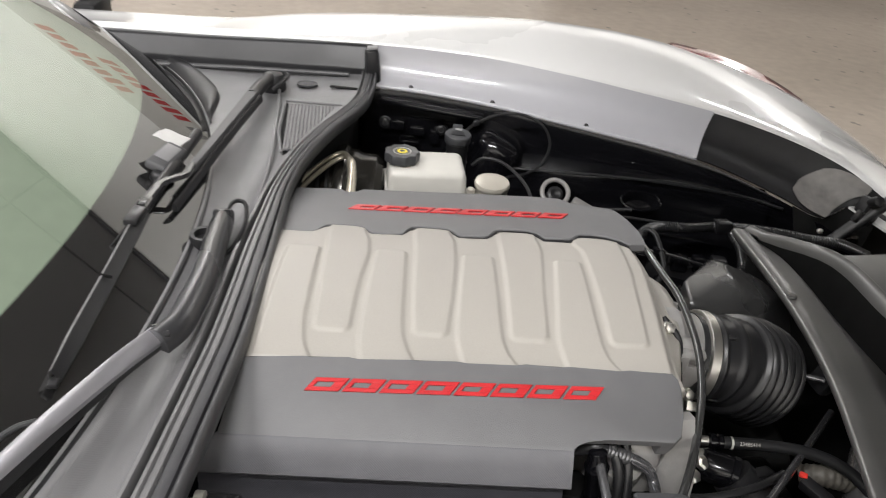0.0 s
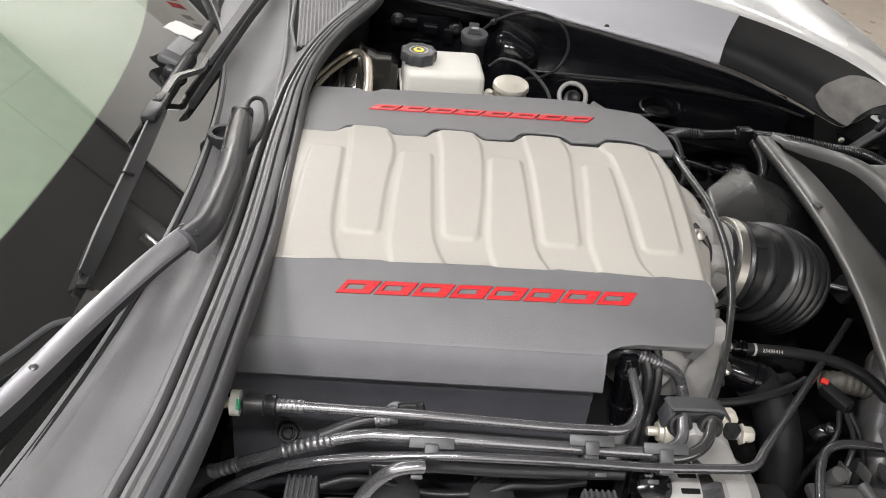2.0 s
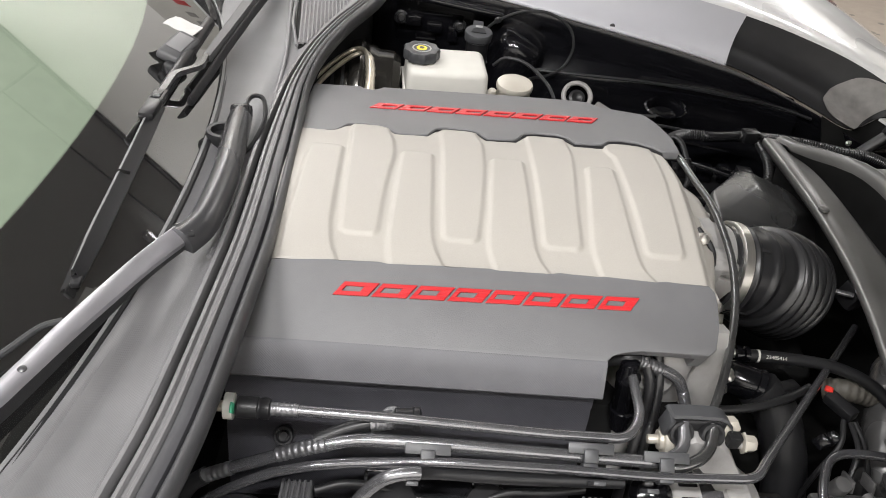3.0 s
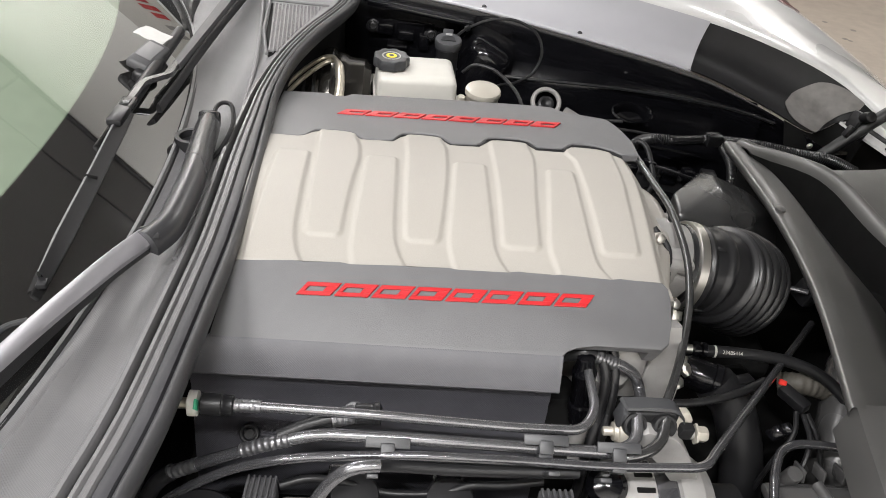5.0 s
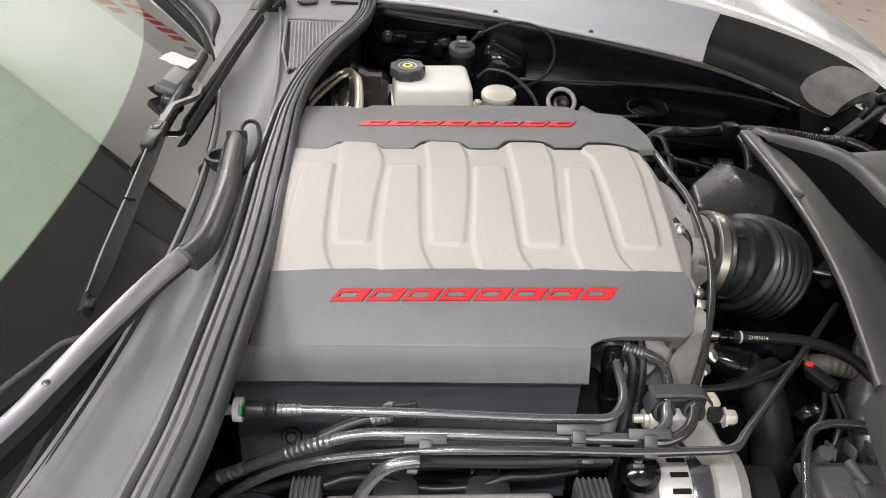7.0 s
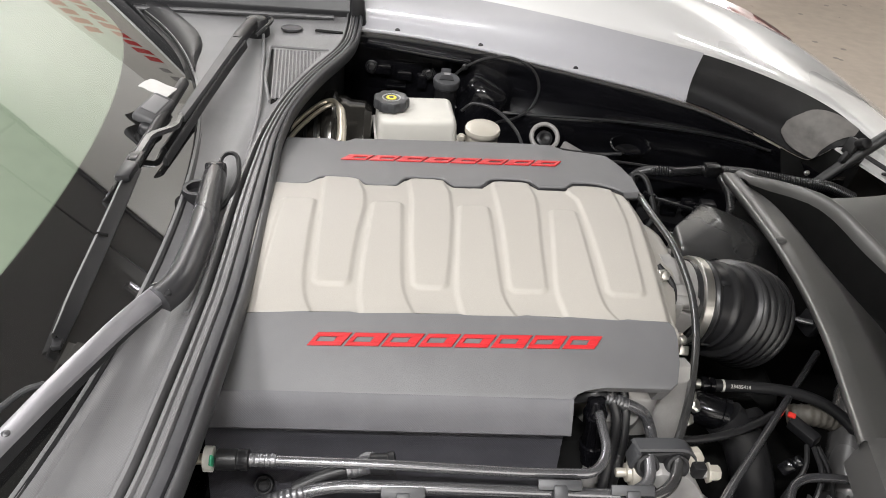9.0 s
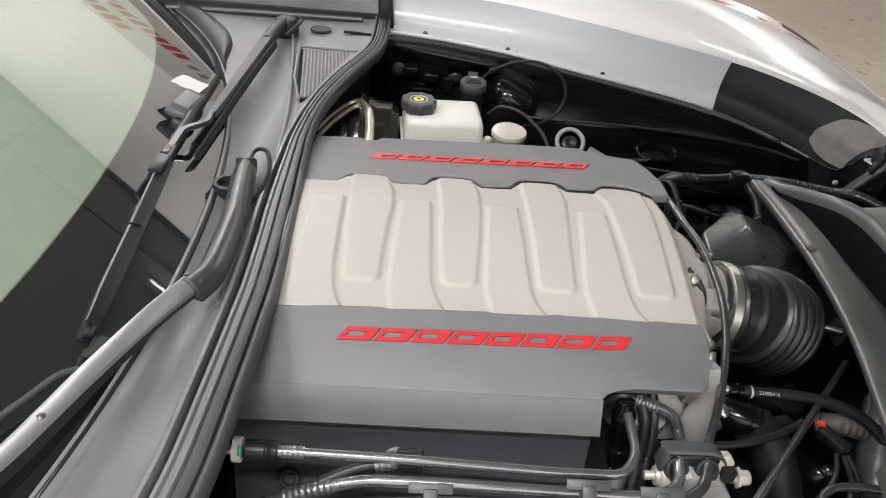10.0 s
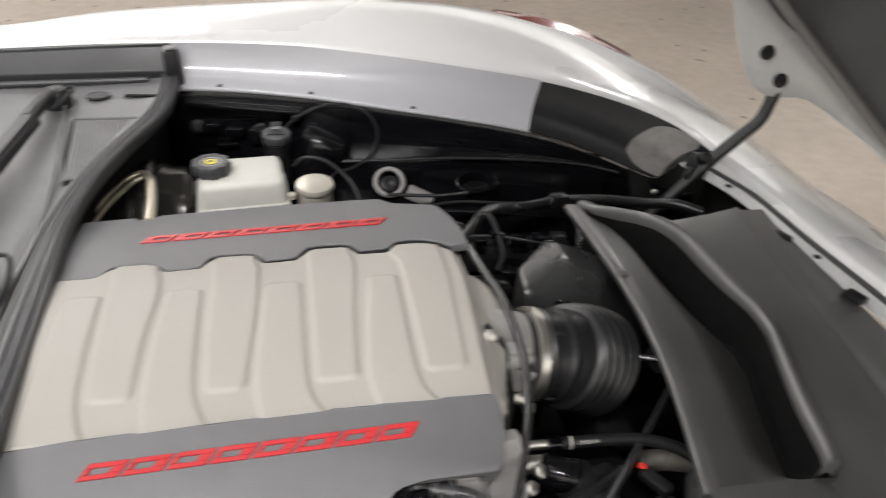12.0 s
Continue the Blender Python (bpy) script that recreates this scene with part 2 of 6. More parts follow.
def bends(pts, radius=0.02, per=6):
    """A bent-tube line: straight runs with rounded corners."""
    P = [Vector(p) for p in pts]
    out = [P[0]]
    for a, b, c in zip(P, P[1:], P[2:]):
        r = min(radius, (b - a).length * 0.45, (c - b).length * 0.45)
        s, e = b + (a - b).normalized() * r, b + (c - b).normalized() * r
        for k in range(per + 1):
            t = k / per
            out.append(s * (1 - t) ** 2 + b * 2 * t * (1 - t) + e * t * t)
    return out + [P[-1]]


def tube(bm, line, r, n=12, wave=None, cap=True):
    """A round tube along the line. wave(i, s): factor on the radius at ring i, s metres along."""
    line = [Vector(p) for p in line]
    up = Vector((0.13, 0.21, 1)).normalized()
    rings, s = [], 0.0
    prev = None
    for i, p in enumerate(line):
        d = (line[min(i + 1, len(line) - 1)] - line[max(i - 1, 0)]).normalized()
        side = d.cross(up if prev is None else prev)
        if side.length < 1e-5:
            side = d.cross(Vector((1, 0, 0)))
        side.normalize()
        u = side.cross(d).normalized()
        prev = u
        if i:
            s += (p - line[i - 1]).length
        rr = (r(i / (len(line) - 1)) if callable(r) else r) * (wave(i, s) if wave else 1)
        rings.append([bm.verts.new(p + (side * math.cos(a) + u * math.sin(a)) * rr) for a in (2 * math.pi * k / n for k in range(n))])
    for A, B in zip(rings, rings[1:]):
        for k in range(n):
            bm.faces.new((A[k], A[(k + 1) % n], B[(k + 1) % n], B[k]))
    if cap:
        bm.faces.new(rings[0])
        bm.faces.new(rings[-1])
    return rings


def resample(line, step):
    line = [Vector(p) for p in line]
    out, acc = [line[0]], 0.0
    for a, b in zip(line, line[1:]):
        d = (b - a).length
        pos = step - acc
        while pos <= d:
            out.append(a.lerp(b, pos / d))
            pos += step
        acc = (acc + d) % step
    return out


def lathe(bm, profile, m=None, n=32, scallop=None):
    """Turns (radius, height) pairs round z. scallop(angle, radius): factor on the radius."""
    m = m or Matrix()
    rings = []
    for r, z in profile:
        ring = []
        for k in range(n):
            a = 2 * math.pi * k / n
            f = scallop(a, r) if scallop else 1
            ring.append(bm.verts.new(m @ Vector((r * f * math.cos(a), r * f * math.sin(a), z))))
        rings.append(ring)
    for A, B in zip(rings, rings[1:]):
        for k in range(n):
            bm.faces.new((A[k], A[(k + 1) % n], B[(k + 1) % n], B[k]))
    bm.faces.new(rings[0])
    bm.faces.new(rings[-1])


def aim(p, d):
    """A pose at p whose z axis points along d."""
    return Matrix.Translation(p) @ Vector(d).to_track_quat("Z", "Y").to_matrix().to_4x4()


def block(bm, centre, size, turn=(0, 0, 0), bevel=0.0, seg=2, taper=1.0, m=None):
    """A rounded block; taper scales its top."""
    m = m or pose(*centre, *turn)
    vs = []
    for z in (-0.5, 0.5):
        k = taper if z > 0 else 1
        for x, y in ((-0.5, -0.5), (0.5, -0.5), (0.5, 0.5), (-0.5, 0.5)):
            vs.append(bm.verts.new(m @ Vector((x * k * size[0], y * k * size[1], z * size[2]))))
    fs = [bm.faces.new([vs[i] for i in f]) for f in ((3, 2, 1, 0), (4, 5, 6, 7), (0, 1, 5, 4), (1, 2, 6, 5), (2, 3, 7, 6), (3, 0, 4, 7))]
    if bevel:
        es = {e for f in fs for e in f.edges}
        bmesh.ops.bevel(bm, geom=list(es), offset=bevel, segments=seg, profile=0.5, affect="EDGES")


def prism(bm, poly, h0, h1, m=None, bevel=0.0, seg=2):
    """A flat outline (x, y) raised from h0 to h1, edges rounded."""
    m = m or Matrix()
    lo = [bm.verts.new(m @ Vector((x, y, h0))) for x, y in poly]
    hi = [bm.verts.new(m @ Vector((x, y, h1))) for x, y in poly]
    n = len(poly)
    fs = [bm.faces.new(lo[::-1]), bm.faces.new(hi)]
    for i in range(n):
        fs.append(bm.faces.new((lo[i], lo[(i + 1) % n], hi[(i + 1) % n], hi[i])))
    if bevel:
        bmesh.ops.bevel(bm, geom=[e for e in fs[1].edges], offset=bevel, segments=seg, profile=0.5, affect="EDGES")


def sheet(bm, rows, thick=0.0, down=(0, 0, -1), closed=False):
    """A skin through rows of points; with thick it gets a back and rims."""
    d = Vector(down) * thick
    top = [[bm.verts.new(p) for p in r] for r in rows]

    def skin(g):
        for A, B in zip(g, g[1:]):
            for k in range(len(A) - 1):
                bm.faces.new((A[k], A[k + 1], B[k + 1], B[k]))
            if closed:
                bm.faces.new((A[-1], A[0], B[0], B[-1]))
    skin(top)
    if thick:
        low = [[bm.verts.new(v.co + d) for v in r] for r in top]
        skin(low)
        rim = []
        for A, B in ((top[0], low[0]), (top[-1], low[-1])):
            for k in range(len(A) - 1):
                bm.faces.new((A[k], A[k + 1], B[k + 1], B[k]))
        if not closed:
            for j in (0, -1):
                for i in range(len(top) - 1):
                    bm.faces.new((top[i][j], top[i + 1][j], low[i + 1][j], low[i][j]))
    return top


def smooth(a, b, x):
    t = min(1, max(0, (x - a) / (b - a)))
    return t * t * (3 - 2 * t)


def curve_at(table, x, sharp=False):
    """Value of a short table of (x, value) at x, eased from knot to knot without overshoot."""
    X, V = [p[0] for p in table], [p[1] for p in table]
    if sharp or len(X) < 3 or not X[0] < x < X[-1]:
        return float(np.interp(x, X, V))
    d = [(V[i + 1] - V[i]) / (X[i + 1] - X[i]) for i in range(len(X) - 1)]
    m = [d[0]] + [0 if a * c <= 0 else 2 * a * c / (a + c) for a, c in zip(d, d[1:])] + [d[-1]]
    k = min(len(X) - 2, int(np.searchsorted(X, x, side="right")) - 1)
    h = X[k + 1] - X[k]
    t = (x - X[k]) / h
    return (V[k] * (1 + 2 * t) * (1 - t) ** 2 + h * m[k] * t * (1 - t) ** 2 + V[k + 1] * t * t * (3 - 2 * t) + h * m[k + 1] * t * t * (t - 1))


BM = bmesh.new

# ---- the garage ----
bm = BM()
block(bm, (2, 0.7, -0.1), (18.4, 12.0, 0.2))
solo("floor", bm, M_FLOOR, "worn brown-grey concrete floor with small chips", "floor", kind="structure")
for nm, c, s in (("wall_north", (2, 6.6, 2.53), (18, 0.2, 5.06)), ("wall_south", (2, -5.1, 2.53), (18, 0.2, 5.06)),
                 ("wall_west", (-7.1, 0.75, 2.53), (0.2, 11.7, 5.06)), ("wall_east", (11.1, 0.75, 2.53), (0.2, 11.7, 5.06))):
    bm = BM()
    block(bm, c, s)
    solo(nm, bm, M_WALL, "plain off-white painted garage wall", "wall", kind="structure")
bm = BM()
block(bm, (2, 0.75, CEIL_Z + 0.1), (18.4, 12.1, 0.2))
solo("ceiling", bm, M_CEIL, "plain pale garage ceiling", "ceiling", kind="structure")


# unseen dark door added to shape reflections; ceiling trunking mirrors in the windshield
door = thing("added_roller_door", (3.4, 6.5, 0), "charcoal roller door added out of view to darken reflections", "garage door")
for k in range(8):
    bm = BM()
    block(bm, (3.4, 6.484, 0.163 + 0.325 * k), (4.4, 0.018, 0.321), bevel=0.003)
    part("slat", bm, M_DUCT, door)
for sx in (1.17, 5.63):
    bm = BM()
    block(bm, (sx, 6.475, 1.32), (0.08, 0.045, 2.64), bevel=0.006)
    part("guide_rail", bm, M_BLACK, door)
bm = BM()
block(bm, (0.2, 6.44, CEIL_Z - 0.03), (13.6, 0.07, 0.05), bevel=0.005)
solo("cable_trunking", bm, M_BLACK, "dark cable trunking under the ceiling edge", "cable trunking")
bm = BM()
tube(bm, [(0.38, -4.9, CEIL_Z - 0.018), (0.38, 6.4, CEIL_Z - 0.018)], 0.020, 8)
solo("conduit", bm, M_BLACK, "thin dark conduit pipe along the ceiling", "conduit")
bm = BM()
tube(bm, [(-6.9, 4.95, CEIL_Z - 0.014), (10.9, 6.0, CEIL_Z - 0.014)], 0.014, 8)
solo("conduit", bm, M_BLACK, "thin dark conduit pipe along the ceiling", "conduit")


def tube_light(x, y, power, length=1.5, tilt=0.0):
    t = thing("added_ceiling_light", (x, y, CEIL_Z), "long white strip light added on the ceiling, out of view", "ceiling light", "garage strip lights")
    bm = BM()
    block(bm, (x, y, CEIL_Z - 0.03), (length + 0.04, 0.14, 0.06), bevel=0.008)
    part("housing", bm, M_WHITE2, t)
    lamp = bpy.data.lights.new("strip", "AREA")
    lamp.shape, lamp.size, lamp.size_y, lamp.energy, lamp.color = "RECTANGLE", length, 0.1, LAMP_W * power, (1.0, 0.983, 0.975)
    ob = new("strip", lamp)
    ob.parent = t
    ob.location = (0, 0, -0.065)
    ob.rotation_euler = (radians(tilt), 0, 0)


# unseen strip lights, placed and powered to light the bay and fender
for lx in (-3.2, -0.6, 2.0, 4.6):
    for ly, power in ((-2.8, 12.5 if lx > 4 else 8.4), (-0.4, 0.3)):
        tube_light(lx, ly, power)
for lx, ly, power in ((-2.9, 3.0, 1.4), (-4.6, 0.6, 4.0), (2.8, 2.2, 0.8), (5.3, 5.9, 3.2), (-3.3, 5.5, 2.1), (-1.65, 5.5, 3.4)):
    tube_light(lx, ly, power, 0.5 if lx > 0 else 1.5)
# added wall washers, unseen, turned to the wall to brighten its reflection
for lx, power in ((-3.6, 2.2), (-1.5, 4.6), (2.6, 2.6)):
    tube_light(lx, 5.0, power, 0.8, 50)

# ---- car body round the engine bay (x: towards the nose, y: across, z: up) ----
def lip_y(x):      # inner lip of the fender
    return curve_at([(-0.75, 0.70), (-0.08, 0.684), (0.2, 0.645), (0.475, 0.588), (0.62, 0.535), (0.72, 0.47)], x)


def lip_z(x):
    return curve_at([(-0.75, 0.85), (-0.14, 0.838), (0.05, 0.826), (0.25, 0.803), (0.475, 0.774), (0.62, 0.735), (0.72, 0.70)], x)


def crease_y(x):   # upper edge, where the painted top begins
    return curve_at([(-0.75, 0.735), (-0.15, 0.728), (0.1, 0.712), (0.35, 0.688), (0.52, 0.661), (0.66, 0.61), (0.745, 0.555), (0.80, 0.48)], x)


def crease_z(x):
    return curve_at([(-0.75, 0.90), (-0.3, 0.905), (-0.12, 0.906), (0.04, 0.902), (0.22, 0.884), (0.38, 0.862), (0.52, 0.842), (0.66, 0.815), (0.745, 0.79), (0.80, 0.76)], x)


def crown_z(x):    # crest of the fender over the wheel
    return curve_at([(-0.9, 0.885), (-0.47, 0.892), (-0.27, 0.916), (-0.06, 0.928), (0.15, 0.935), (0.33, 0.925), (0.45, 0.908), (0.62, 0.866), (0.77, 0.812), (0.95, 0.72), (1.09, 0.63), (1.25, 0.5)], x)


XS = [-0.9 + 0.05 * i for i in range(44)]

# fender: painted top skin from the crease over the crest and down the flank
fender = thing("fender", (0.1, 0.9, 0.0), "glossy white painted front fender of a sports car", "car fender")
rows = []
for x in XS:
    if x <= 0.80:
        cy, cz = crease_y(x), crease_z(x)
    else:
        cy, cz = curve_at([(0.80, 0.48), (0.84, 0.30), (0.87, 0.05), (0.95, -0.3), (1.3, -0.4)], x), curve_at([(0.80, 0.757), (0.84, 0.742), (0.87, 0.735), (1.3, 0.6)], x)
    oz = crown_z(x)
    oy = 0.90 - 0.10 * smooth(0.7, 1.3, x)
    row = [(x, cy, cz - 0.012), (x, cy + 0.002, cz - 0.003), (x, cy + 0.008, cz + 0.002)]
    for k in range(1, 9):
        t = k / 8
        y = cy + 0.008 + (oy - 0.03 - cy) * t
        z = cz + 0.002 + (oz - cz - 0.002) * (1 - (1 - t) ** 1.8)
        row.append((x, y, z))
    for dy, dz in ((0.0, -0.010), (0.025, -0.04), (0.045, -0.10), (0.055, -0.2), (0.045, -0.35), (0.02, -0.5)):
        row.append((x, oy + dy, oz + dz))
    rows.append(row)
bm = BM()
sheet(bm, rows)
part("skin", bm, M_WHITE, fender, angle=60)

# the white inner flange below the crease, with its fixing holes
rows = []
for x in [-0.15 + 0.01655 * i for i in range(41)]:
    a = Vector((x, crease_y(x) - 0.001, crease_z(x) - 0.004))
    x2 = x - 0.040 * smooth(0.2, 0.50, x)
    b = Vector((x2, lip_y(x2), lip_z(x2)))
    r = []
    for k in range(9):
        t = k / 8
        p = a.lerp(b, t)
        p.y += 0.010 * math.sin(math.pi * t)
        p.z -= 0.006 * math.sin(math.pi * t)
        r.append(p)
    r.append(b + Vector((0, -0.0022, -0.0022)))
    r.append(b + Vector((0, -0.0012, -0.0065)))
    rows.append(r)
# flange white is darker than the skin: its shade is put in the colour
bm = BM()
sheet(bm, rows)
part("inner_flange", bm, M_WHITE2, fender, "white inner flange of the fender, shaded grey in its colour", angle=60)
for hx in (-0.072, 0.085, 0.265):
    bm = BM()
    p = Vector((hx, lip_y(hx), lip_z(hx))).lerp(Vector((hx, crease_y(hx), crease_z(hx))), 0.03) + Vector((0, 0.0012, -0.0008))
    n = Vector((0.0, -0.90, 0.42))
    lathe(bm, [(0.0048, -0.004), (0.0048, 0.0003), (0.0042, 0.0007), (0.001, 0.0008)], aim(p, n), 18)
    part("hole_plug", bm, M_BLACK, fender, "black plug in the flange")

# black moulded end of the flange near the strut, closing in a rounded end
def insert_at(x, f, inward=0.0):
    a = Vector((x, crease_y(x) - 0.002, crease_z(x) - 0.006))
    x2 = x - 0.040 + 0.008 * smooth(0.5, 0.72, x)
    b = Vector((x2, lip_y(x2) - 0.003, lip_z(x2) - 0.002))
    return a.lerp(b, f) + Vector((0, 0.020, -0.017)) * math.sin(math.pi * f) + Vector((0, -0.7, 0.7)) * inward


def insert_end(x):
    return curve_at([(0.50, 1.0), (0.69, 1.0), (0.72, 0.94), (0.75, 0.62), (0.775, 0.30), (0.80, 0.12)], x)


rows = [[insert_at(x, insert_end(x) * k / 10) for k in range(11)] for x in [0.508 + 0.0105 * i for i in range(28)]]
bm = BM()
sheet(bm, rows, 0.004, (0, 0.7, -0.7))
part("black_insert", bm, M_INSERT, fender, "matt black moulded insert of the flange", angle=60)
# pocket coloured near black in place of its shade
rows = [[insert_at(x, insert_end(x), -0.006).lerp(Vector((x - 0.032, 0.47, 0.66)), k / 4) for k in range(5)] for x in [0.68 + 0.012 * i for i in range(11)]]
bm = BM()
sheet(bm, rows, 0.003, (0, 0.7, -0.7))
part("hinge_pocket", bm, M_SHADE, fender, "pocket round the hinge, painted dark as shade", angle=60)
# worn insert end that faces up; its light is painted in as grey
bm = BM()
rows = []
for i in range(15):
    x = 0.679 + 0.097 * i / 14
    f0 = curve_at([(0.679, 0.66), (0.685, 0.48), (0.70, 0.29), (0.716, 0.14), (0.736, 0.06), (0.76, 0.02), (0.80, 0.0)], x)
    f1 = curve_at([(0.679, 0.72), (0.685, 0.86), (0.70, 0.93), (0.725, 0.91), (0.745, 0.60), (0.76, 0.36), (0.776, 0.12)], x)
    rows.append([insert_at(x, f0 + (f1 - f0) * k / 7, 0.004) for k in range(8)])
sheet(bm, rows, 0.002, (0, 0.7, -0.7))
part("lit_flap", bm, M_FLAP_LIT, fender, "worn end of the insert, lightened as lit", angle=60)

# headlamp lens edge on the flank
bm = BM()
rows = []
for i in range(14):
    t = i / 13
    x = 0.475 + 0.31 * t
    oz = crown_z(x)
    w = 0.0095 * math.sin(math.pi * min(1, t * 0.97 + 0.03)) + 0.001
    oy = 0.90 - 0.10 * smooth(0.7, 1.3, x)
    rows.append([(x, oy - 0.026 - w, oz - 0.001), (x, oy - 0.020 - 0.5 * w, oz + 0.3 * w), (x, oy - 0.004, oz + 0.9 * w), (x, oy + 0.014, oz + 0.6 * w - 0.006), (x, oy + 0.030, oz - 0.03)])
sheet(bm, rows, 0.004)
part("marker_lens", bm, M_AMBER, fender, "dark red tinted marker lens edge")

# white door mirror at the rear of the fender
mir = thing("door_mirror", (-0.78, 1.0, 0.86), "white painted door mirror on a sports car", "car mirror")
bm = BM()
lathe(bm, [(0.01, -0.05), (0.05, -0.045), (0.075, -0.02), (0.08, 0.01), (0.07, 0.04), (0.04, 0.058), (0.005, 0.063)], pose(-0.78, 1.03, 0.92) @ Matrix.Diagonal((0.8, 1.5, 1, 1)), 28)
part("shell", bm, M_WHITE, mir)
bm = BM()
block(bm, (-0.76, 0.94, 0.87), (0.05, 0.10, 0.05), bevel=0.012)
part("foot", bm, M_BLACK, mir)

# bay walls: gloss black inner structure under the lip
bay = thing("engine_bay", (0.2, 0.5, 0.3), "gloss black painted inner wall of an engine bay", "engine bay")
rows = []
for x in [-0.32 + 0.04 * i for i in range(28)]:
    y, z = lip_y(x) - 0.010, lip_z(x) - 0.006
    rows.append([(x, y + 0.014, z - 0.004), (x, y + 0.0105, z - 0.014),
                 (x, y + 0.014, z - 0.075), (x, y + 0.012, z - 0.12), (x, y + 0.008, z - 0.3)])
bm = BM()
sheet(bm, rows)
part("inner_wall", bm, M_GLOSS, bay, angle=40)
# ledge with a rolled edge along the wall
rows = []
for x in [0.10 + 0.03 * i for i in range(18)]:
    y = lip_y(x)
    z = 0.722 - 0.012 * smooth(0.45, 0.7, x)
    w = 0.045 * (1 - smooth(0.15, 0.45, x)) + 0.006
    rows.append([(x, y + 0.03, z + 0.012), (x, y - w, z + 0.001), (x, y - w - 0.0015, z - 0.001), (x, y - w - 0.003, z - 0.020), (x, y - w - 0.004, z - 0.058), (x, y - 0.110, z - 0.063), (x, y - 0.113, z - 0.066), (x, y - 0.118, z - 0.2)])
bm = BM()
sheet(bm, rows)
part("ledge", bm, M_GLOSS, bay, angle=40)
# seam strip that runs along the ledge
bm = BM()
tube(bm, spline([(0.02, 0.610, 0.724), (0.15, 0.598, 0.722), (0.37, 0.590, 0.721), (0.55, 0.555, 0.718), (0.63, 0.520, 0.712)]), 0.0030, 8)
part("edge_wire", bm, M_BLACK, bay)
# tray closing the bay from below, front and near side, shade in its colour
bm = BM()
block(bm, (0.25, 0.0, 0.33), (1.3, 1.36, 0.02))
part("undertray", bm, M_SHADE, bay)
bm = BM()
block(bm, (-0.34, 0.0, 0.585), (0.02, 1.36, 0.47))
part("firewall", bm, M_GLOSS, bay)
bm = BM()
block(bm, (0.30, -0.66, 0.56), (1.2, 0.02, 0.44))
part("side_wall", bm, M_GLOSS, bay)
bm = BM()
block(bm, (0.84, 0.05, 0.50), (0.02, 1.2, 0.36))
part("front_wall", bm, M_SHADE, bay)
# pressed bracket plate with bolts behind the washer filler
bm = BM()
block(bm, (-0.065, 0.685, 0.748), (0.125, 0.006, 0.062), (8, 0, -2), bevel=0.002)
part("bracket_plate", bm, M_GLOSS, bay)
for px, pz, w, h in ((-0.095, 0.762, 0.030, 0.020), (-0.055, 0.752, 0.030, 0.018), (-0.02, 0.742, 0.02, 0.03), (-0.07, 0.728, 0.04, 0.008)):
    bm = BM()
    block(bm, (px, 0.679, pz), (w, 0.012, h), bevel=0.003)
    part("pressed_tab", bm, M_GLOSS, bay)
for px, pz in ((-0.118, 0.765), (-0.008, 0.758)):
    bm = BM()
    lathe(bm, [(0.013, 0), (0.013, 0.003), (0.0095, 0.004), (0.0085, 0.010), (0.0055, 0.011), (0.005, 0.006), (0.001, 0.006)], aim((px, 0.68, pz), (0, -1, 0.25)), 18)
    part("flange_bolt", bm, M_BLACK, bay)
bm = BM()
block(bm, (-0.03, 0.665, 0.806), (0.20, 0.03, 0.010), (0, 4, -8), bevel=0.004)
part("reinforcement", bm, M_GLOSS, bay)
bm = BM()
lathe(bm, [(0.0045, -0.004), (0.0045, 0.0), (0.0034, 0.001), (0.0031, 0.004), (0.0015, 0.005)], aim((0.67, 0.448, 0.709), (0, -0.7, 0.7)), 12)
part("bright_bolt", bm, M_STEEL, bay, "bright steel bolt head")
# dome of the suspension tower
bm = BM()
lathe(bm, [(0.066, -0.10), (0.058, -0.04), (0.050, 0.012), (0.046, 0.024), (0.038, 0.032), (0.026, 0.036), (0.002, 0.037)], aim((0.100, 0.635, 0.740), (0.36, -0.10, 0.93)), 36)
part("suspension_tower", bm, M_GLOSS, bay)
bm = BM()
lathe(bm, [(0.018, -0.030), (0.030, -0.022), (0.036, 0.0), (0.039, 0.004), (0.036, 0.006), (0.032, 0.002), (0.026, -0.016), (0.004, -0.020)], aim((0.362, 0.518, 0.708), (0, -0.45, 0.9)) @ Matrix.Diagonal((1.0, 0.62, 1, 1)), 28)
part("wall_pocket", bm, M_GLOSS, bay)

# ---- windshield, cowl and wipers ----
RAKE, GLASS_Z = radians(28), 0.845


def base_x(y):     # lower edge of the windshield in plan
    return -0.327 - 0.25 * (y + 0.06) ** 2 - 0.26 * (y + 0.06) ** 4


def seal_x(y):     # front edge of the cowl seal in plan
    return curve_at([(-0.8, -0.262), (-0.435, -0.2290), (-0.39, -0.2225), (-0.352, -0.2185), (-0.264, -0.2140), (-0.20, -0.2112), (-0.13, -0.2090), (-0.05, -0.2098), (0.026, -0.2122), (0.12, -0.2165), (0.19, -0.2195), (0.25, -0.217), (0.31, -0.209),
                     (0.36, -0.198), (0.415, -0.183), (0.47, -0.164), (0.525, -0.147), (0.575, -0.139), (0.64, -0.137), (0.74, -0.138)], y)


def glass_at(s, y):
    bow = 0.02 * s + 0.12 * s * y * y
    return Vector((base_x(y) + 0.012 - s * math.cos(RAKE), y, GLASS_Z - 0.004 + s * math.sin(RAKE) + bow))


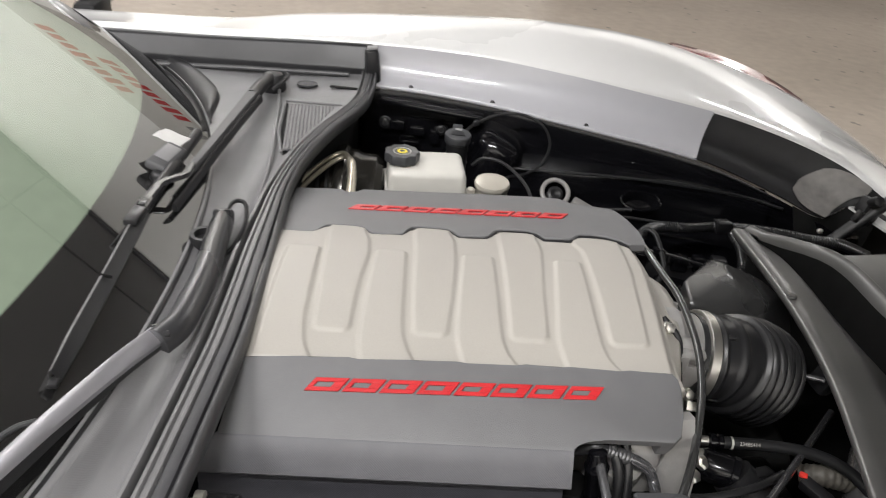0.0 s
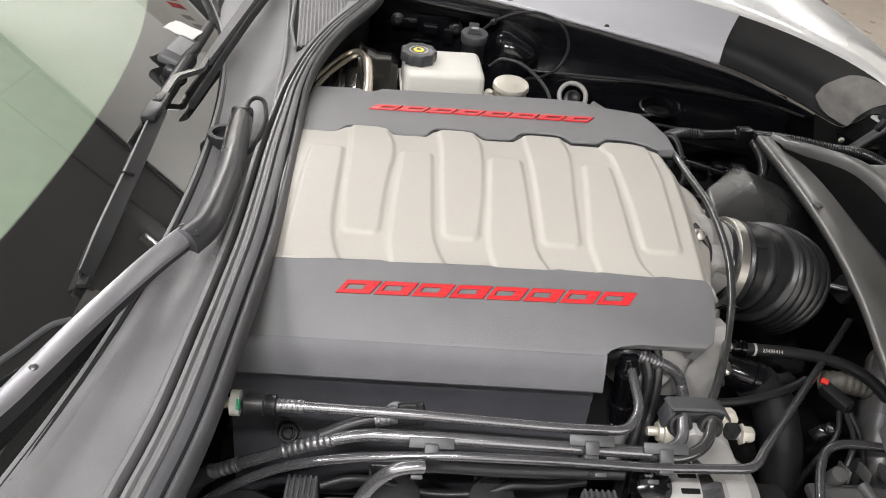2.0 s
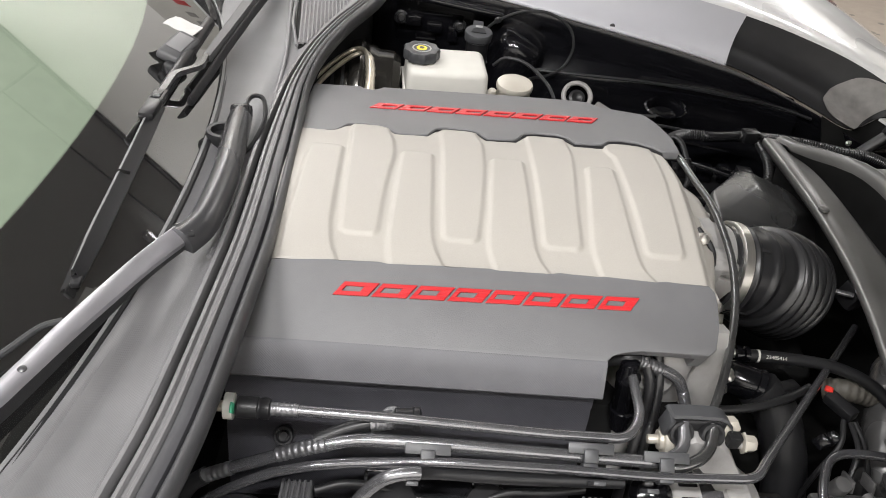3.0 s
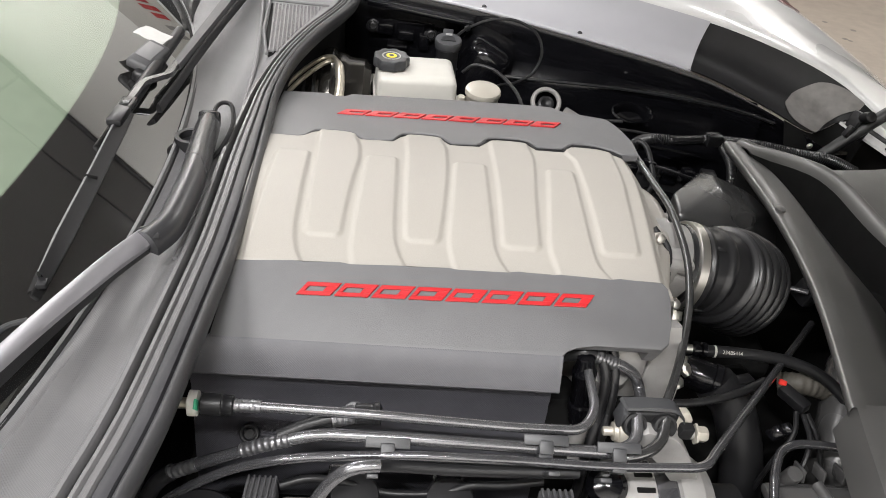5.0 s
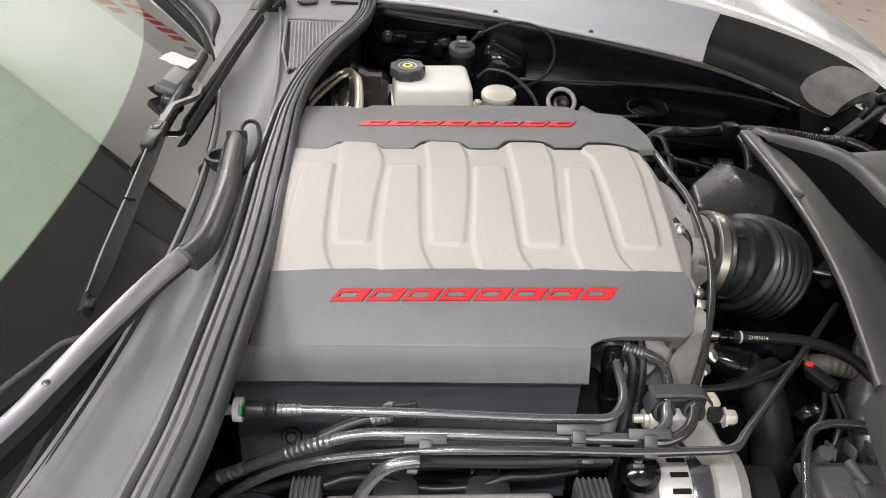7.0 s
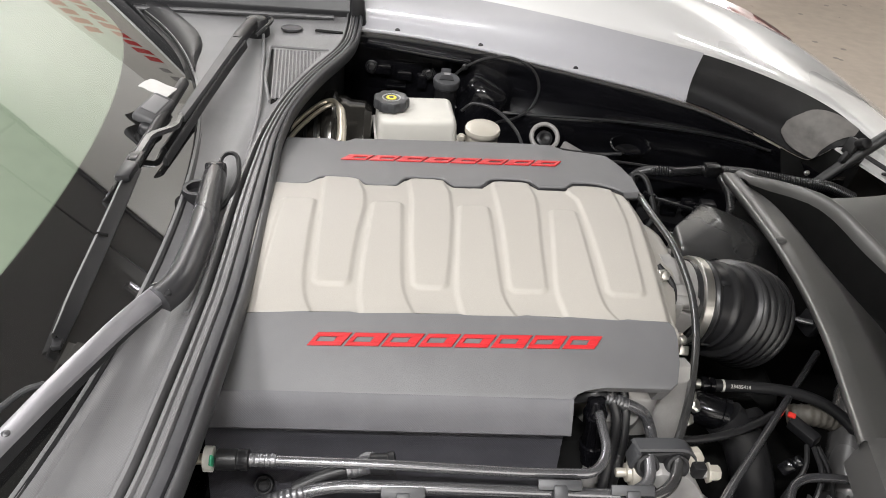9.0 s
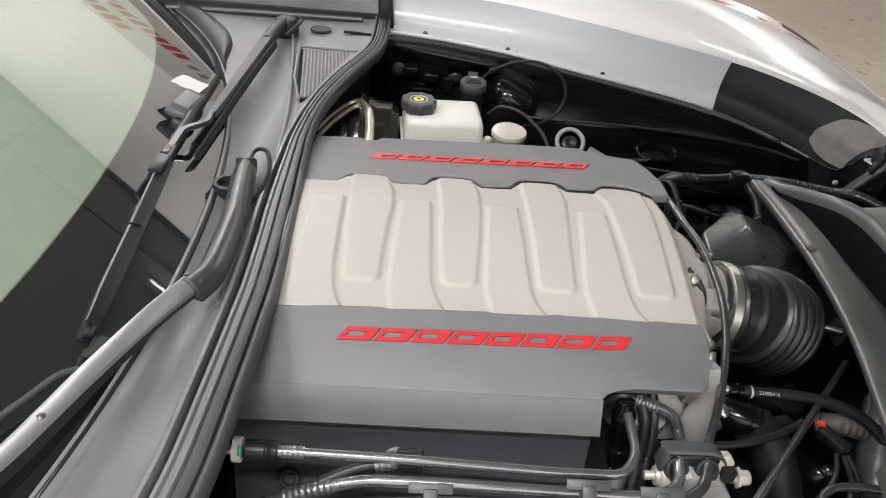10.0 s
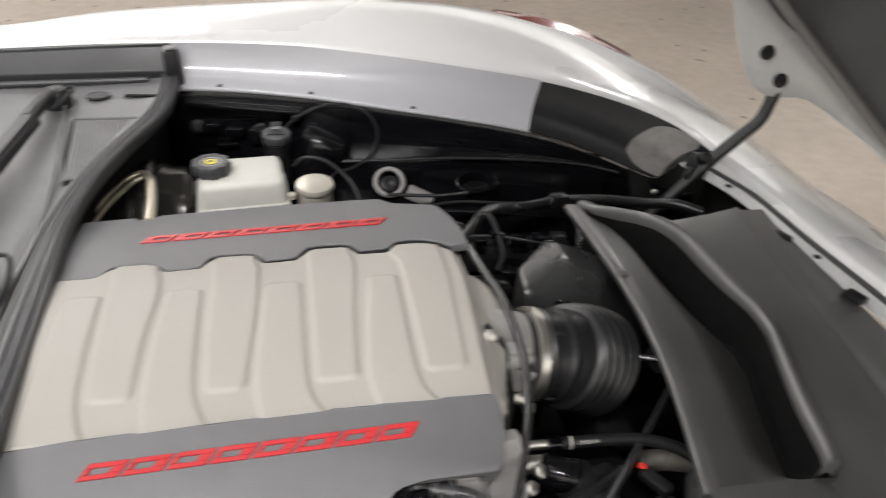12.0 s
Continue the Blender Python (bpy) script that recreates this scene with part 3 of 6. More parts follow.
bm = BM()
uvl = bm.loops.layers.uv.new("map")
S = [i * 0.02 for i in range(46)]
Y = [-0.80 + 0.03 * i for i in range(54)]
grid = [[bm.verts.new(glass_at(s, y)) for y in Y] for s in S]
for i in range(len(S) - 1):
    for j in range(len(Y) - 1):
        f = bm.faces.new((grid[i][j], grid[i][j + 1], grid[i + 1][j + 1], grid[i + 1][j]))
        for lp, (a, b) in zip(f.loops, ((i, j), (i, j + 1), (i + 1, j + 1), (i + 1, j))):
            lp[uvl].uv = (S[a], Y[b])
windshield = thing("windshield", (-0.5, 0, 0.85), "green tinted sloping windshield with a black printed border", "windshield")
pane = part("glass", bm, M_GLASS, windshield, angle=60)
pane.visible_shadow = False
bm = BM()
rows = [[glass_at(s, y) + Vector((-0.004, 0, -0.020)) for y in [-0.78 + 0.06 * k for k in range(27)]] for s in (0.02, 0.3, 0.6, 0.9)]
sheet(bm, rows, 0.01)
solo("dashboard", bm, M_DASH, "pale dashboard top seen through tinted glass", "dashboard")
# rubber moulding along the lower glass edge
bm = BM()
tube(bm, [glass_at(0.0, y) + Vector((0.002, 0, 0.002)) for y in Y], 0.004, 8)
part("moulding", bm, M_RUBBER, windshield)

# black rubber wedge where the glass meets the pillar
bm = BM()
rows = []
for i in range(30):
    y = 0.415 + 0.40 * i / 29
    a = glass_at(0.0, y)
    w = 0.042 * smooth(0.41, 0.58, y) + 0.001
    rows.append([a + Vector((-0.004, 0, 0.000)), a + Vector((0.0, 0, 0.007)), a + Vector((w * 0.35, 0, 0.015)), a + Vector((w * 0.8, 0, 0.016)), a + Vector((w, 0, 0.013)), a + Vector((w + 0.003, 0, 0.004))])
sheet(bm, rows)
part("corner_wedge", bm, M_RUBBER, windshield, "black rubber wedge at the pillar foot", angle=50)

cowl = thing("cowl_panel", (-0.28, 0, 0.80), "dark grey textured plastic cowl panel with a rubber seal", "cowl panel")
YS = [-0.80 + 0.02 * i for i in range(77)]


def panel_z(y, t):
    """Height of the cowl panel; t runs from the seal (0) to the glass (1)."""
    flat = smooth(0.30, 0.55, y)
    dip = 0.016 * math.sin(math.pi * min(1, t * 1.05)) * (1 - 0.6 * flat)
    near = 0.010 * math.exp(-((t - 0.72) / 0.10) ** 2) * smooth(-0.15, -0.32, y)
    return 0.853 - 0.006 * t - dip + near


def seal_scale(y):
    return 1 - 0.40 * smooth(-0.02, 0.30, y)


rows = []
for y in YS:
    x0, x1 = seal_x(y) - 0.047 * seal_scale(y), base_x(y) + 0.010
    rows.append([(x0 + (x1 - x0) * k / 16, y, panel_z(y, k / 16)) for k in range(17)])
bm = BM()
sheet(bm, rows, 0.004)
part("panel", bm, M_COWL, cowl, angle=50)


def strip(name, offs, material, label="", y1=0.70):
    """A moulded strip along the seal: pairs of (distance behind the seal edge, height)."""
    pts = [Vector((seal_x(y), y, 0)) for y in YS if y <= y1]
    rows = []
    for i, p in enumerate(pts):
        d = (pts[min(i + 2, len(pts) - 1)] - pts[max(i - 2, 0)]).normalized()
        n = Vector((-d.y, d.x, 0))
        k = seal_scale(p.y)
        rows.append([p + n * o * k + Vector((0, 0, z)) for o, z in offs])
    bm = BM()
    sheet(bm, rows)
    part(name, bm, material, cowl, label, angle=50)


strip("seal_lip", [(0.0030, 0.8400), (0.0008, 0.8440), (0.0000, 0.8520), (0.0010, 0.8580), (0.0035, 0.8610), (0.0066, 0.8615), (0.0086, 0.8600), (0.0096, 0.8560), (0.0098, 0.8500)], M_SEAL, "rubber hood seal lip")
strip("seal_wall", [(0.0560, 0.700), (0.0560, 0.8330), (0.0120, 0.8410), (0.0080, 0.8450)], M_SHADE)
strip("channel", [(0.0090, 0.8500), (0.0108, 0.8520), (0.0124, 0.8575), (0.0170, 0.8588), (0.0222, 0.8575), (0.0232, 0.8530)], M_BAND, "dark sponge rubber band")
strip("inner_bead", [(0.0226, 0.8480), (0.0236, 0.8575), (0.0248, 0.8598), (0.0270, 0.8600), (0.0280, 0.8580), (0.0286, 0.8562), (0.0316, 0.8562), (0.0322, 0.8580), (0.0334, 0.8596), (0.0360, 0.8594), (0.0372, 0.8575), (0.0378, 0.8460)], M_BEAD)
strip("groove", [(0.0374, 0.8465), (0.0385, 0.8455), (0.0420, 0.8455), (0.0426, 0.8465)], M_SHADE)
strip("rear_bead", [(0.0420, 0.8450), (0.0426, 0.8555), (0.0440, 0.8585), (0.0475, 0.8585), (0.0492, 0.8560), (0.0502, 0.8490)], M_BEAD)

# raised end of the cowl by the fender, with its corner post
bm = BM()
rows = []
for i in range(20):
    x = -0.90 + 0.75 * i / 19
    zt = 0.896 + 0.006 * smooth(-0.5, -0.2, x)
    rows.append([(x, 0.690, 0.838), (x, 0.694, 0.853), (x, 0.704, 0.857), (x, 0.710, 0.862), (x, 0.716, zt - 0.004), (x, 0.722, zt), (x, 0.732, zt)])
sheet(bm, rows, 0.003, (0, 1, -0.3))
part("side_rail", bm, M_BLACK, cowl, angle=50)
bm = BM()
tube(bm, [(-0.60, 0.685, 0.846), (-0.40, 0.684, 0.852), (-0.19, 0.680, 0.855)], 0.005, 10)
part("side_bead", bm, M_SEAL, cowl)
bm = BM()
block(bm, (-0.148, 0.702, 0.870), (0.030, 0.036, 0.064), (0, -4, 6), bevel=0.007, taper=0.85)
part("corner_post", bm, M_BLACK, cowl)
bm = BM()
block(bm, (-0.148, 0.700, 0.9035), (0.020, 0.022, 0.004), (0, -4, 6), bevel=0.002)
part("post_cap", bm, M_COWL, cowl)
bm = BM()
tube(bm, spline([(-0.316, 0.655, 0.850), (-0.300, 0.56, 0.850), (-0.286, 0.46, 0.8485), (-0.268, 0.30, 0.8465), (-0.261, 0.18, 0.846), (-0.258, 0.068, 0.846), (-0.262, -0.057, 0.846), (-0.265, -0.16, 0.847)], 5), 0.0028, 8)
part("moulded_rib", bm, M_COWL, cowl)
# small slot by the wiper, drain plug, slot and mesh grille
bm = BM()
block(bm, (-0.2535, -0.165, 0.8435), (0.010, 0.0028, 0.002), (0, 0, 2), bevel=0.0006)
part("slot", bm, M_SHADE, cowl)
bm = BM()
lathe(bm, [(0.019, -0.002), (0.019, 0.0008), (0.018, 0.0014), (0.015, 0.0002), (0.010, 0.0006), (0.002, 0.0010)], pose(-0.2600, 0.623, 0.8515) @ Matrix.Diagonal((1.0, 0.8, 1, 1)), 28)
part("plug", bm, M_BAND, cowl, "oval dark drain plug")
bm = BM()
block(bm, (-0.193, 0.612, 0.8530), (0.050, 0.010, 0.002), (0, 0, -6), bevel=0.0008)
part("slot", bm, M_SHADE, cowl)
bm = BM()
prism(bm, [(-0.282, 0.528), (-0.270, 0.40), (-0.254, 0.318), (-0.246, 0.322), (-0.235, 0.385), (-0.212, 0.455), (-0.184, 0.515), (-0.186, 0.522)], 0.840, 0.8475, bevel=0.001)
part("grille_plate", bm, M_SHADE, cowl)


def mesh_end(x):   # where the mesh meets the seal
    return curve_at([(-0.258, 0.325), (-0.246, 0.335), (-0.232, 0.395), (-0.212, 0.458), (-0.190, 0.512)], x)


bm = BM()
for i in range(15):
    x = -0.274 + 0.0058 * i
    x0 = x + 0.020 * max(0, (0.52 - mesh_end(x)) / 0.2)
    a, b = Vector((x, 0.520, 0.8505)), Vector((max(x, min(x0, -0.192)), min(0.515, mesh_end(max(x, -0.258)) + 0.003), 0.8495))
    block(bm, (0, 0, 0), (0.0019, (b - a).length, 0.003), m=Matrix.Translation((a + b) / 2) @ Vector(b - a).to_track_quat("Y", "Z").to_matrix().to_4x4())
for j in range(62):
    y = 0.518 - 0.0031 * j
    x0, x1 = -0.277 + 0.024 * (0.52 - y) / 0.2, curve_at([(0.325, -0.252), (0.335, -0.246), (0.395, -0.232), (0.458, -0.212), (0.512, -0.190)], y) + 0.002
    if x1 - x0 > 0.003:
        block(bm, ((x0 + x1) / 2, y, 0.8500), (x1 - x0, 0.0011, 0.0022))
ob = part("grille_mesh", bm, M_COWL, cowl)
ob["kind"] = "stuff"
bm = BM()
tube(bm, bends([(-0.256, 0.318, 0.850), (-0.274, 0.40, 0.851), (-0.284, 0.530, 0.852), (-0.186, 0.524, 0.852)], 0.010), 0.0024, 8)
part("grille_rim", bm, M_COWL, cowl)


def slab_path(bm, path, widths, heights, up=Vector((0, 0, 1)), crown=0.3):
    """A flat bar with a crowned top along a path."""
    path = [Vector(p) for p in path]
    rows = []
    n = len(path)
    for i, p in enumerate(path):
        d = (path[min(i + 1, n - 1)] - path[max(i - 1, 0)]).normalized()
        s = d.cross(up).normalized()
        u = s.cross(d)
        t = i / (n - 1)
        w, h = widths(t) / 2, heights(t)
        sec = [(-w, -h), (-w, -h * 0.15), (-w * 0.82, h * crown), (-w * 0.45, h * 0.85), (0, h), (w * 0.45, h * 0.85), (w * 0.82, h * crown), (w, -h * 0.15), (w, -h)]
        rows.append([bm.verts.new(p + s * a + u * b) for a, b in sec])
    k = len(rows[0])
    for A, B in zip(rows, rows[1:]):
        for j in range(k):
            bm.faces.new((A[j], A[(j + 1) % k], B[(j + 1) % k], B[j]))
    bm.faces.new(rows[0])
    bm.faces.new(rows[-1])


# near wiper: knuckle, flat arm, rivet, blade beyond the picture
wip = thing("wiper_arm", (-0.272, 0.05, 0.85), "satin black bent windshield wiper arm", "wiper", "windshield wipers")
bm = BM()
slab_path(bm, spline([(-0.286, 0.088, 0.858), (-0.284, 0.074, 0.868), (-0.278, 0.016, 0.874), (-0.272, -0.046, 0.876), (-0.272, -0.112, 0.876), (-0.275, -0.146, 0.875), (-0.286, -0.171, 0.874)], 6),
          lambda t: 0.023 + 0.004 * min(1, t * 4), lambda t: 0.011)
part("head", bm, M_WIPER, wip, angle=50)
bm = BM()
# pressed bar: a flat top that twists along its length and a deep flank on the engine side
line = spline([(-0.2845, -0.162, 0.875), (-0.3025, -0.207, 0.878), (-0.3165, -0.250, 0.881), (-0.3325, -0.305, 0.885), (-0.3445, -0.353, 0.889), (-0.357, -0.40, 0.894), (-0.41, -0.56, 0.912)], 5)
topside, flank = [], []
for i, p in enumerate(line):
    t = i / (len(line) - 1)
    d = (line[min(i + 1, len(line) - 1)] - line[max(i - 1, 0)]).normalized()
    s = d.cross(Vector((0, 0, 1))).normalized()
    s = s if s.x > 0 else -s
    tw = radians(30 - 27 * smooth(0.05, 0.7, t))
    s = s * math.cos(tw) - Vector((0, 0, 1)) * math.sin(tw)
    u = d.cross(s).normalized()
    u = u if u.z > 0 else -u
    w = 0.0098 - 0.0030 * t
    sec = [(-1.0, -0.012), (-1.0, 0.0012), (-0.95, 0.0024), (-0.86, 0.0028), (-0.3, 0.0032), (0.4, 0.0026), (0.78, 0.0010), (0.96, -0.0025), (1.0, -0.006), (0.99, -0.015)]
    pts = [p + s * (w * a) + u * b for a, b in sec]
    topside.append(pts[1:8])
    flank.append([pts[1], pts[0]] + [pts[9], pts[8], pts[7]])
# top and flank of one bar: sheen and shade are put in two colours
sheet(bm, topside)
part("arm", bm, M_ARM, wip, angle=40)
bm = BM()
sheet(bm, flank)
part("arm_flank", bm, M_INSERT, wip, "folded flank of the arm, darkened as shade", angle=40)
# hinge: two rolled eyes with bright rims
for dx in (-0.0085, 0.0085):
    bm = BM()
    p = Vector((-0.284, -0.166, 0.881)) + Vector((0.8, -0.55, 0)) * dx
    tube(bm, [p + Vector((-0.0028, -0.0010, -0.002)), p + Vector((0.0028, 0.0030, -0.002))], 0.0032, 12)
    hp = part("hinge_eye", bm, M_INSERT, wip)
    bm = BM()
    tube(bm, [p + Vector((-0.0018, 0.0016, 0.0006)), p + Vector((0.0018, 0.0040, 0.0006))], 0.0005, 8)
    part("bright_rim", bm, M_STEEL, hp, "thin bright edge")
bm = BM()
lathe(bm, [(0.0035, 0), (0.0034, 0.001), (0.002, 0.0022), (0.0005, 0.0026)], aim((-0.3438, -0.3500, 0.8910), (-0.1, 0, 1)), 14)
part("rivet", bm, M_WIPER, wip)
bm = BM()
tube(bm, spline([(-0.340, -0.292, 0.883), (-0.352, -0.303, 0.885), (-0.364, -0.328, 0.886), (-0.378, -0.362, 0.889), (-0.41, -0.46, 0.90)]), 0.0028, 8)
part("blade", bm, M_SEAL, wip)
bm = BM()
lathe(bm, [(0.017, -0.012), (0.019, 0.0), (0.018, 0.004), (0.013, 0.004), (0.012, -0.004), (0.002, -0.004)], pose(-0.302, 0.062, 0.850), 24)
part("spindle_boss", bm, M_INSERT, wip)
bm = BM()
lathe(bm, [(0.0125, -0.012), (0.0130, 0.0), (0.0120, 0.0045), (0.0095, 0.006), (0.001, 0.0062)], aim((-0.2845, 0.086, 0.868), (-0.05, 0.55, 0.85)), 24)
part("cap", bm, M_WIPER, wip)
bm = BM()
tube(bm, spline([(-0.280, 0.080, 0.866), (-0.281, 0.105, 0.870), (-0.274, 0.116, 0.872), (-0.263, 0.110, 0.870), (-0.256, 0.075, 0.865), (-0.259, 0.042, 0.859), (-0.265, 0.024, 0.854), (-0.280, 0.010, 0.848)]), 0.0028, 8)
part("washer_hose", bm, M_RUBBER, wip)

# far wiper: arm on its spindle, hook, jet unit, blade lying on the glass
wip2 = thing("wiper_arm", (-0.31, 0.555, 0.85), "black windshield wiper arm with a slim flat blade", "wiper", "windshield wipers")
bm = BM()
lathe(bm, [(0.016, -0.02), (0.022, -0.010), (0.021, 0.010), (0.016, 0.018), (0.006, 0.021)], pose(-0.317, 0.600, 0.856), 24)
part("spindle_cap", bm, M_RUBBER, wip2)
bm = BM()
slab_path(bm, spline([(-0.317, 0.628, 0.862), (-0.322, 0.585, 0.871), (-0.326, 0.530, 0.876), (-0.329, 0.478, 0.877)], 4), lambda t: 0.019 + 0.002 * t, lambda t: 0.008, crown=0.6)
part("head", bm, M_RUBBER, wip2, angle=50)
bm = BM()
slab_path(bm, [(-0.3285, 0.485, 0.879), (-0.336, 0.36, 0.880), (-0.343, 0.245, 0.881), (-0.347, 0.185, 0.881)], lambda t: 0.0190 - 0.0085 * t, lambda t: 0.0045, crown=0.95)
part("arm", bm, M_WIPER2, wip2, angle=50)
bm = BM()
slab_path(bm, bends([(-0.348, 0.195, 0.882), (-0.344, 0.150, 0.887), (-0.366, 0.116, 0.891), (-0.366, 0.03, 0.894)], 0.010), lambda t: 0.007 + 0.002 * t, lambda t: 0.003, crown=0.9)
part("hook", bm, M_WIPER, wip2, angle=50)
bm = BM()
slab_path(bm, [(-0.368, 0.29, 0.886), (-0.369, 0.18, 0.887), (-0.370, 0.05, 0.887)], lambda t: 0.014, lambda t: 0.006)
part("blade_rear", bm, M_RUBBER, wip2, angle=50)
# spoiler of the blade: a narrow upper facet and a steep front face
bm = BM()
line = spline([(-0.366, 0.05, 0.889), (-0.363, 0.0, 0.888), (-0.359, -0.09, 0.884), (-0.357, -0.16, 0.880), (-0.355, -0.228, 0.875)], 5)
rows = []
for i, p in enumerate(line):
    d = (line[min(i + 1, len(line) - 1)] - line[max(i - 1, 0)]).normalized()
    sd = d.cross(Vector((0, 0, 1))).normalized()
    w = 0.0062 - 0.002 * smooth(0.8, 1, i / (len(line) - 1))
    rows.append([p + sd * u + Vector((0, 0, h)) for u, h in ((w, -0.006), (w, 0.001), (w * 0.95, 0.0028), (w * 0.60, 0.0045), (w * 0.48, 0.0042), (-w * 0.4, -0.0035), (-w, -0.0075), (-w, -0.009))])
# black front face, paler upper facet: the fall of light is in the colours
sheet(bm, [r[4:] for r in rows])
part("blade", bm, M_RUBBER, wip2, angle=25)
bm = BM()
sheet(bm, [r[:5] for r in rows])
part("blade_strip", bm, M_STRIP_LIT, wip2, "upper strip of the blade, lightened as lit", angle=25)
bm = BM()
block(bm, (-0.3665, 0.036, 0.893), (0.017, 0.060, 0.009), (0, 0, -1), bevel=0.003)
block(bm, (-0.3665, 0.050, 0.8978), (0.010, 0.016, 0.0016), (0, 0, -1), bevel=0.0006)
part("blade_clip", bm, M_BLACK, wip2)
bm = BM()
block(bm, (-0.3555, -0.230, 0.868), (0.009, 0.012, 0.006), (0, 0, 8), bevel=0.002)
part("end_cap", bm, M_RUBBER, wip2)
bm = BM()
block(bm, (-0.3590, -0.090, 0.8868), (0.0120, 0.0012, 0.0036), (0, 18, 12), bevel=0.0003)
part("blade_joint", bm, M_SHADE, wip2)
bm = BM()
tube(bm, spline([(-0.308, 0.535, 0.866), (-0.296, 0.56, 0.872), (-0.290, 0.595, 0.872), (-0.298, 0.628, 0.866), (-0.312, 0.648, 0.853)]), 0.003, 8)
part("washer_hose", bm, M_RUBBER, wip2)
# added black bar that draws the dark shaded side below the arm
bm = BM()
slab_path(bm, [(-0.3165, 0.48, 0.872), (-0.3265, 0.36, 0.873), (-0.3345, 0.245, 0.873), (-0.3400, 0.16, 0.871), (-0.346, 0.095, 0.868)], lambda t: 0.008 - 0.002 * t, lambda t: 0.006)
part("under_arm_shade", bm, M_INSERT, wip2)

jet = thing("sensor_pod", (-0.405, 0.21, 0.87), "small black camera pod with a white paper tag", "sensor pod")
bm = BM()
block(bm, (-0.376, 0.170, 0.880), (0.026, 0.056, 0.018), (4, 14, -10), bevel=0.007, seg=3, taper=0.9)
part("body", bm, M_BLACK, jet)
bm = BM()
block(bm, (-0.3795, 0.184, 0.892), (0.031, 0.062, 0.013), (4, 18, -12), bevel=0.0050, seg=4, taper=0.94)
part("hood", bm, M_WIPER2, jet, "grey rounded hood")
bm = BM()
block(bm, (-0.3775, 0.186, 0.8989), (0.020, 0.036, 0.0012), (4, 18, -12), bevel=0.0005)
part("lens_plate", bm, M_COWL, jet)
bm = BM()
random.seed(31)
mt = pose(-0.3850, 0.229, 0.9015, -4, 16, -14) @ Matrix.Scale(0.95, 4)
sheet(bm, [[mt @ Vector((-0.020 + 0.008 * a, -0.017 + 0.0068 * b, 0.0012 * random.random() + 0.0010 * math.sin(1.9 * a + b))) for b in range(6)] for a in range(6)], 0.0008)
part("paper_tag", bm, M_PAPER, jet, "crumpled white paper tag")

# ---- engine: intake manifold and covers ----
# edges of the raised pads: (y, x) along each
NEAR_LEFT = [[(-0.15, -0.206), (0.05, -0.200)], [(-0.146, -0.099), (-0.117, -0.103), (-0.082, -0.102), (-0.02, -0.099), (0.05, -0.095)],
             [(-0.146, 0.003), (-0.107, -0.003), (-0.06, 0.0), (0.05, 0.008)], [(-0.146, 0.109), (-0.104, 0.103), (-0.058, 0.107), (0.05, 0.119)]]
NEAR_RIGHT = [[(-0.147, -0.148), (-0.13, -0.155), (-0.11, -0.159), (-0.083, -0.161), (0.05, -0.162)], [(-0.147, -0.045), (-0.128, -0.053), (-0.108, -0.058), (-0.08, -0.0595), (0.05, -0.060)],
              [(-0.147, 0.060), (-0.126, 0.049), (-0.106, 0.045), (-0.059, 0.044), (0.05, 0.044)], [(-0.147, 0.165), (-0.124, 0.152), (-0.103, 0.149), (-0.07, 0.148), (0.05, 0.150)]]
FAR_LEFT = [[(-0.11, -0.150), (-0.033, -0.153), (0.061, -0.156), (0.10, -0.158)], [(-0.11, -0.048), (-0.03, -0.050), (0.05, -0.049), (0.10, -0.051)],
            [(-0.11, 0.053), (0.04, 0.055), (0.10, 0.055)], [(-0.11, 0.158), (0.035, 0.158), (0.076, 0.158), (0.10, 0.151)]]
FAR_RIGHT = [[(-0.11, -0.1135), (-0.053, -0.111), (-0.008, -0.108), (0.04, -0.104), (0.072, -0.106), (0.10, -0.112)], [(-0.11, -0.013), (-0.028, -0.005), (0.044, -0.001), (0.083, -0.001), (0.11, -0.006)],
             [(-0.11, 0.0925), (-0.037, 0.096), (0.04, 0.103), (0.082, 0.106), (0.112, 0.104)], [(-0.11, 0.198), (-0.028, 0.203), (0.045, 0.209), (0.105, 0.211)]]


# inner edge of the far cover, (x, y)
scallop = [(-0.26, 0.099), (-0.183, 0.1005), (-0.176, 0.103), (-0.165, 0.119), (-0.155, 0.122), (-0.128, 0.122), (-0.115, 0.117), (-0.105, 0.105), (-0.067, 0.1065), (-0.057, 0.125), (-0.045, 0.129), (-0.018, 0.129),
           (-0.006, 0.126), (0.005, 0.109), (0.041, 0.111), (0.052, 0.129), (0.065, 0.134), (0.095, 0.134), (0.108, 0.129), (0.115, 0.115), (0.150, 0.116), (0.161, 0.130), (0.178, 0.132), (0.197, 0.129), (0.216, 0.119), (0.224, 0.110), (0.243, 0.112)]


def pad(l, r, x, end, radius=0.008):
    """How deep a point lies inside a round-ended pad (metres)."""
    sx = min(x - l, r - x)
    if sx < radius and end < radius:
        return radius - math.hypot(radius - sx, radius - end)
    return min(sx, end)


def manifold_edges(y):
    return [[curve_at(t, y) for t in side] for side in (NEAR_LEFT, NEAR_RIGHT, FAR_LEFT, FAR_RIGHT)]


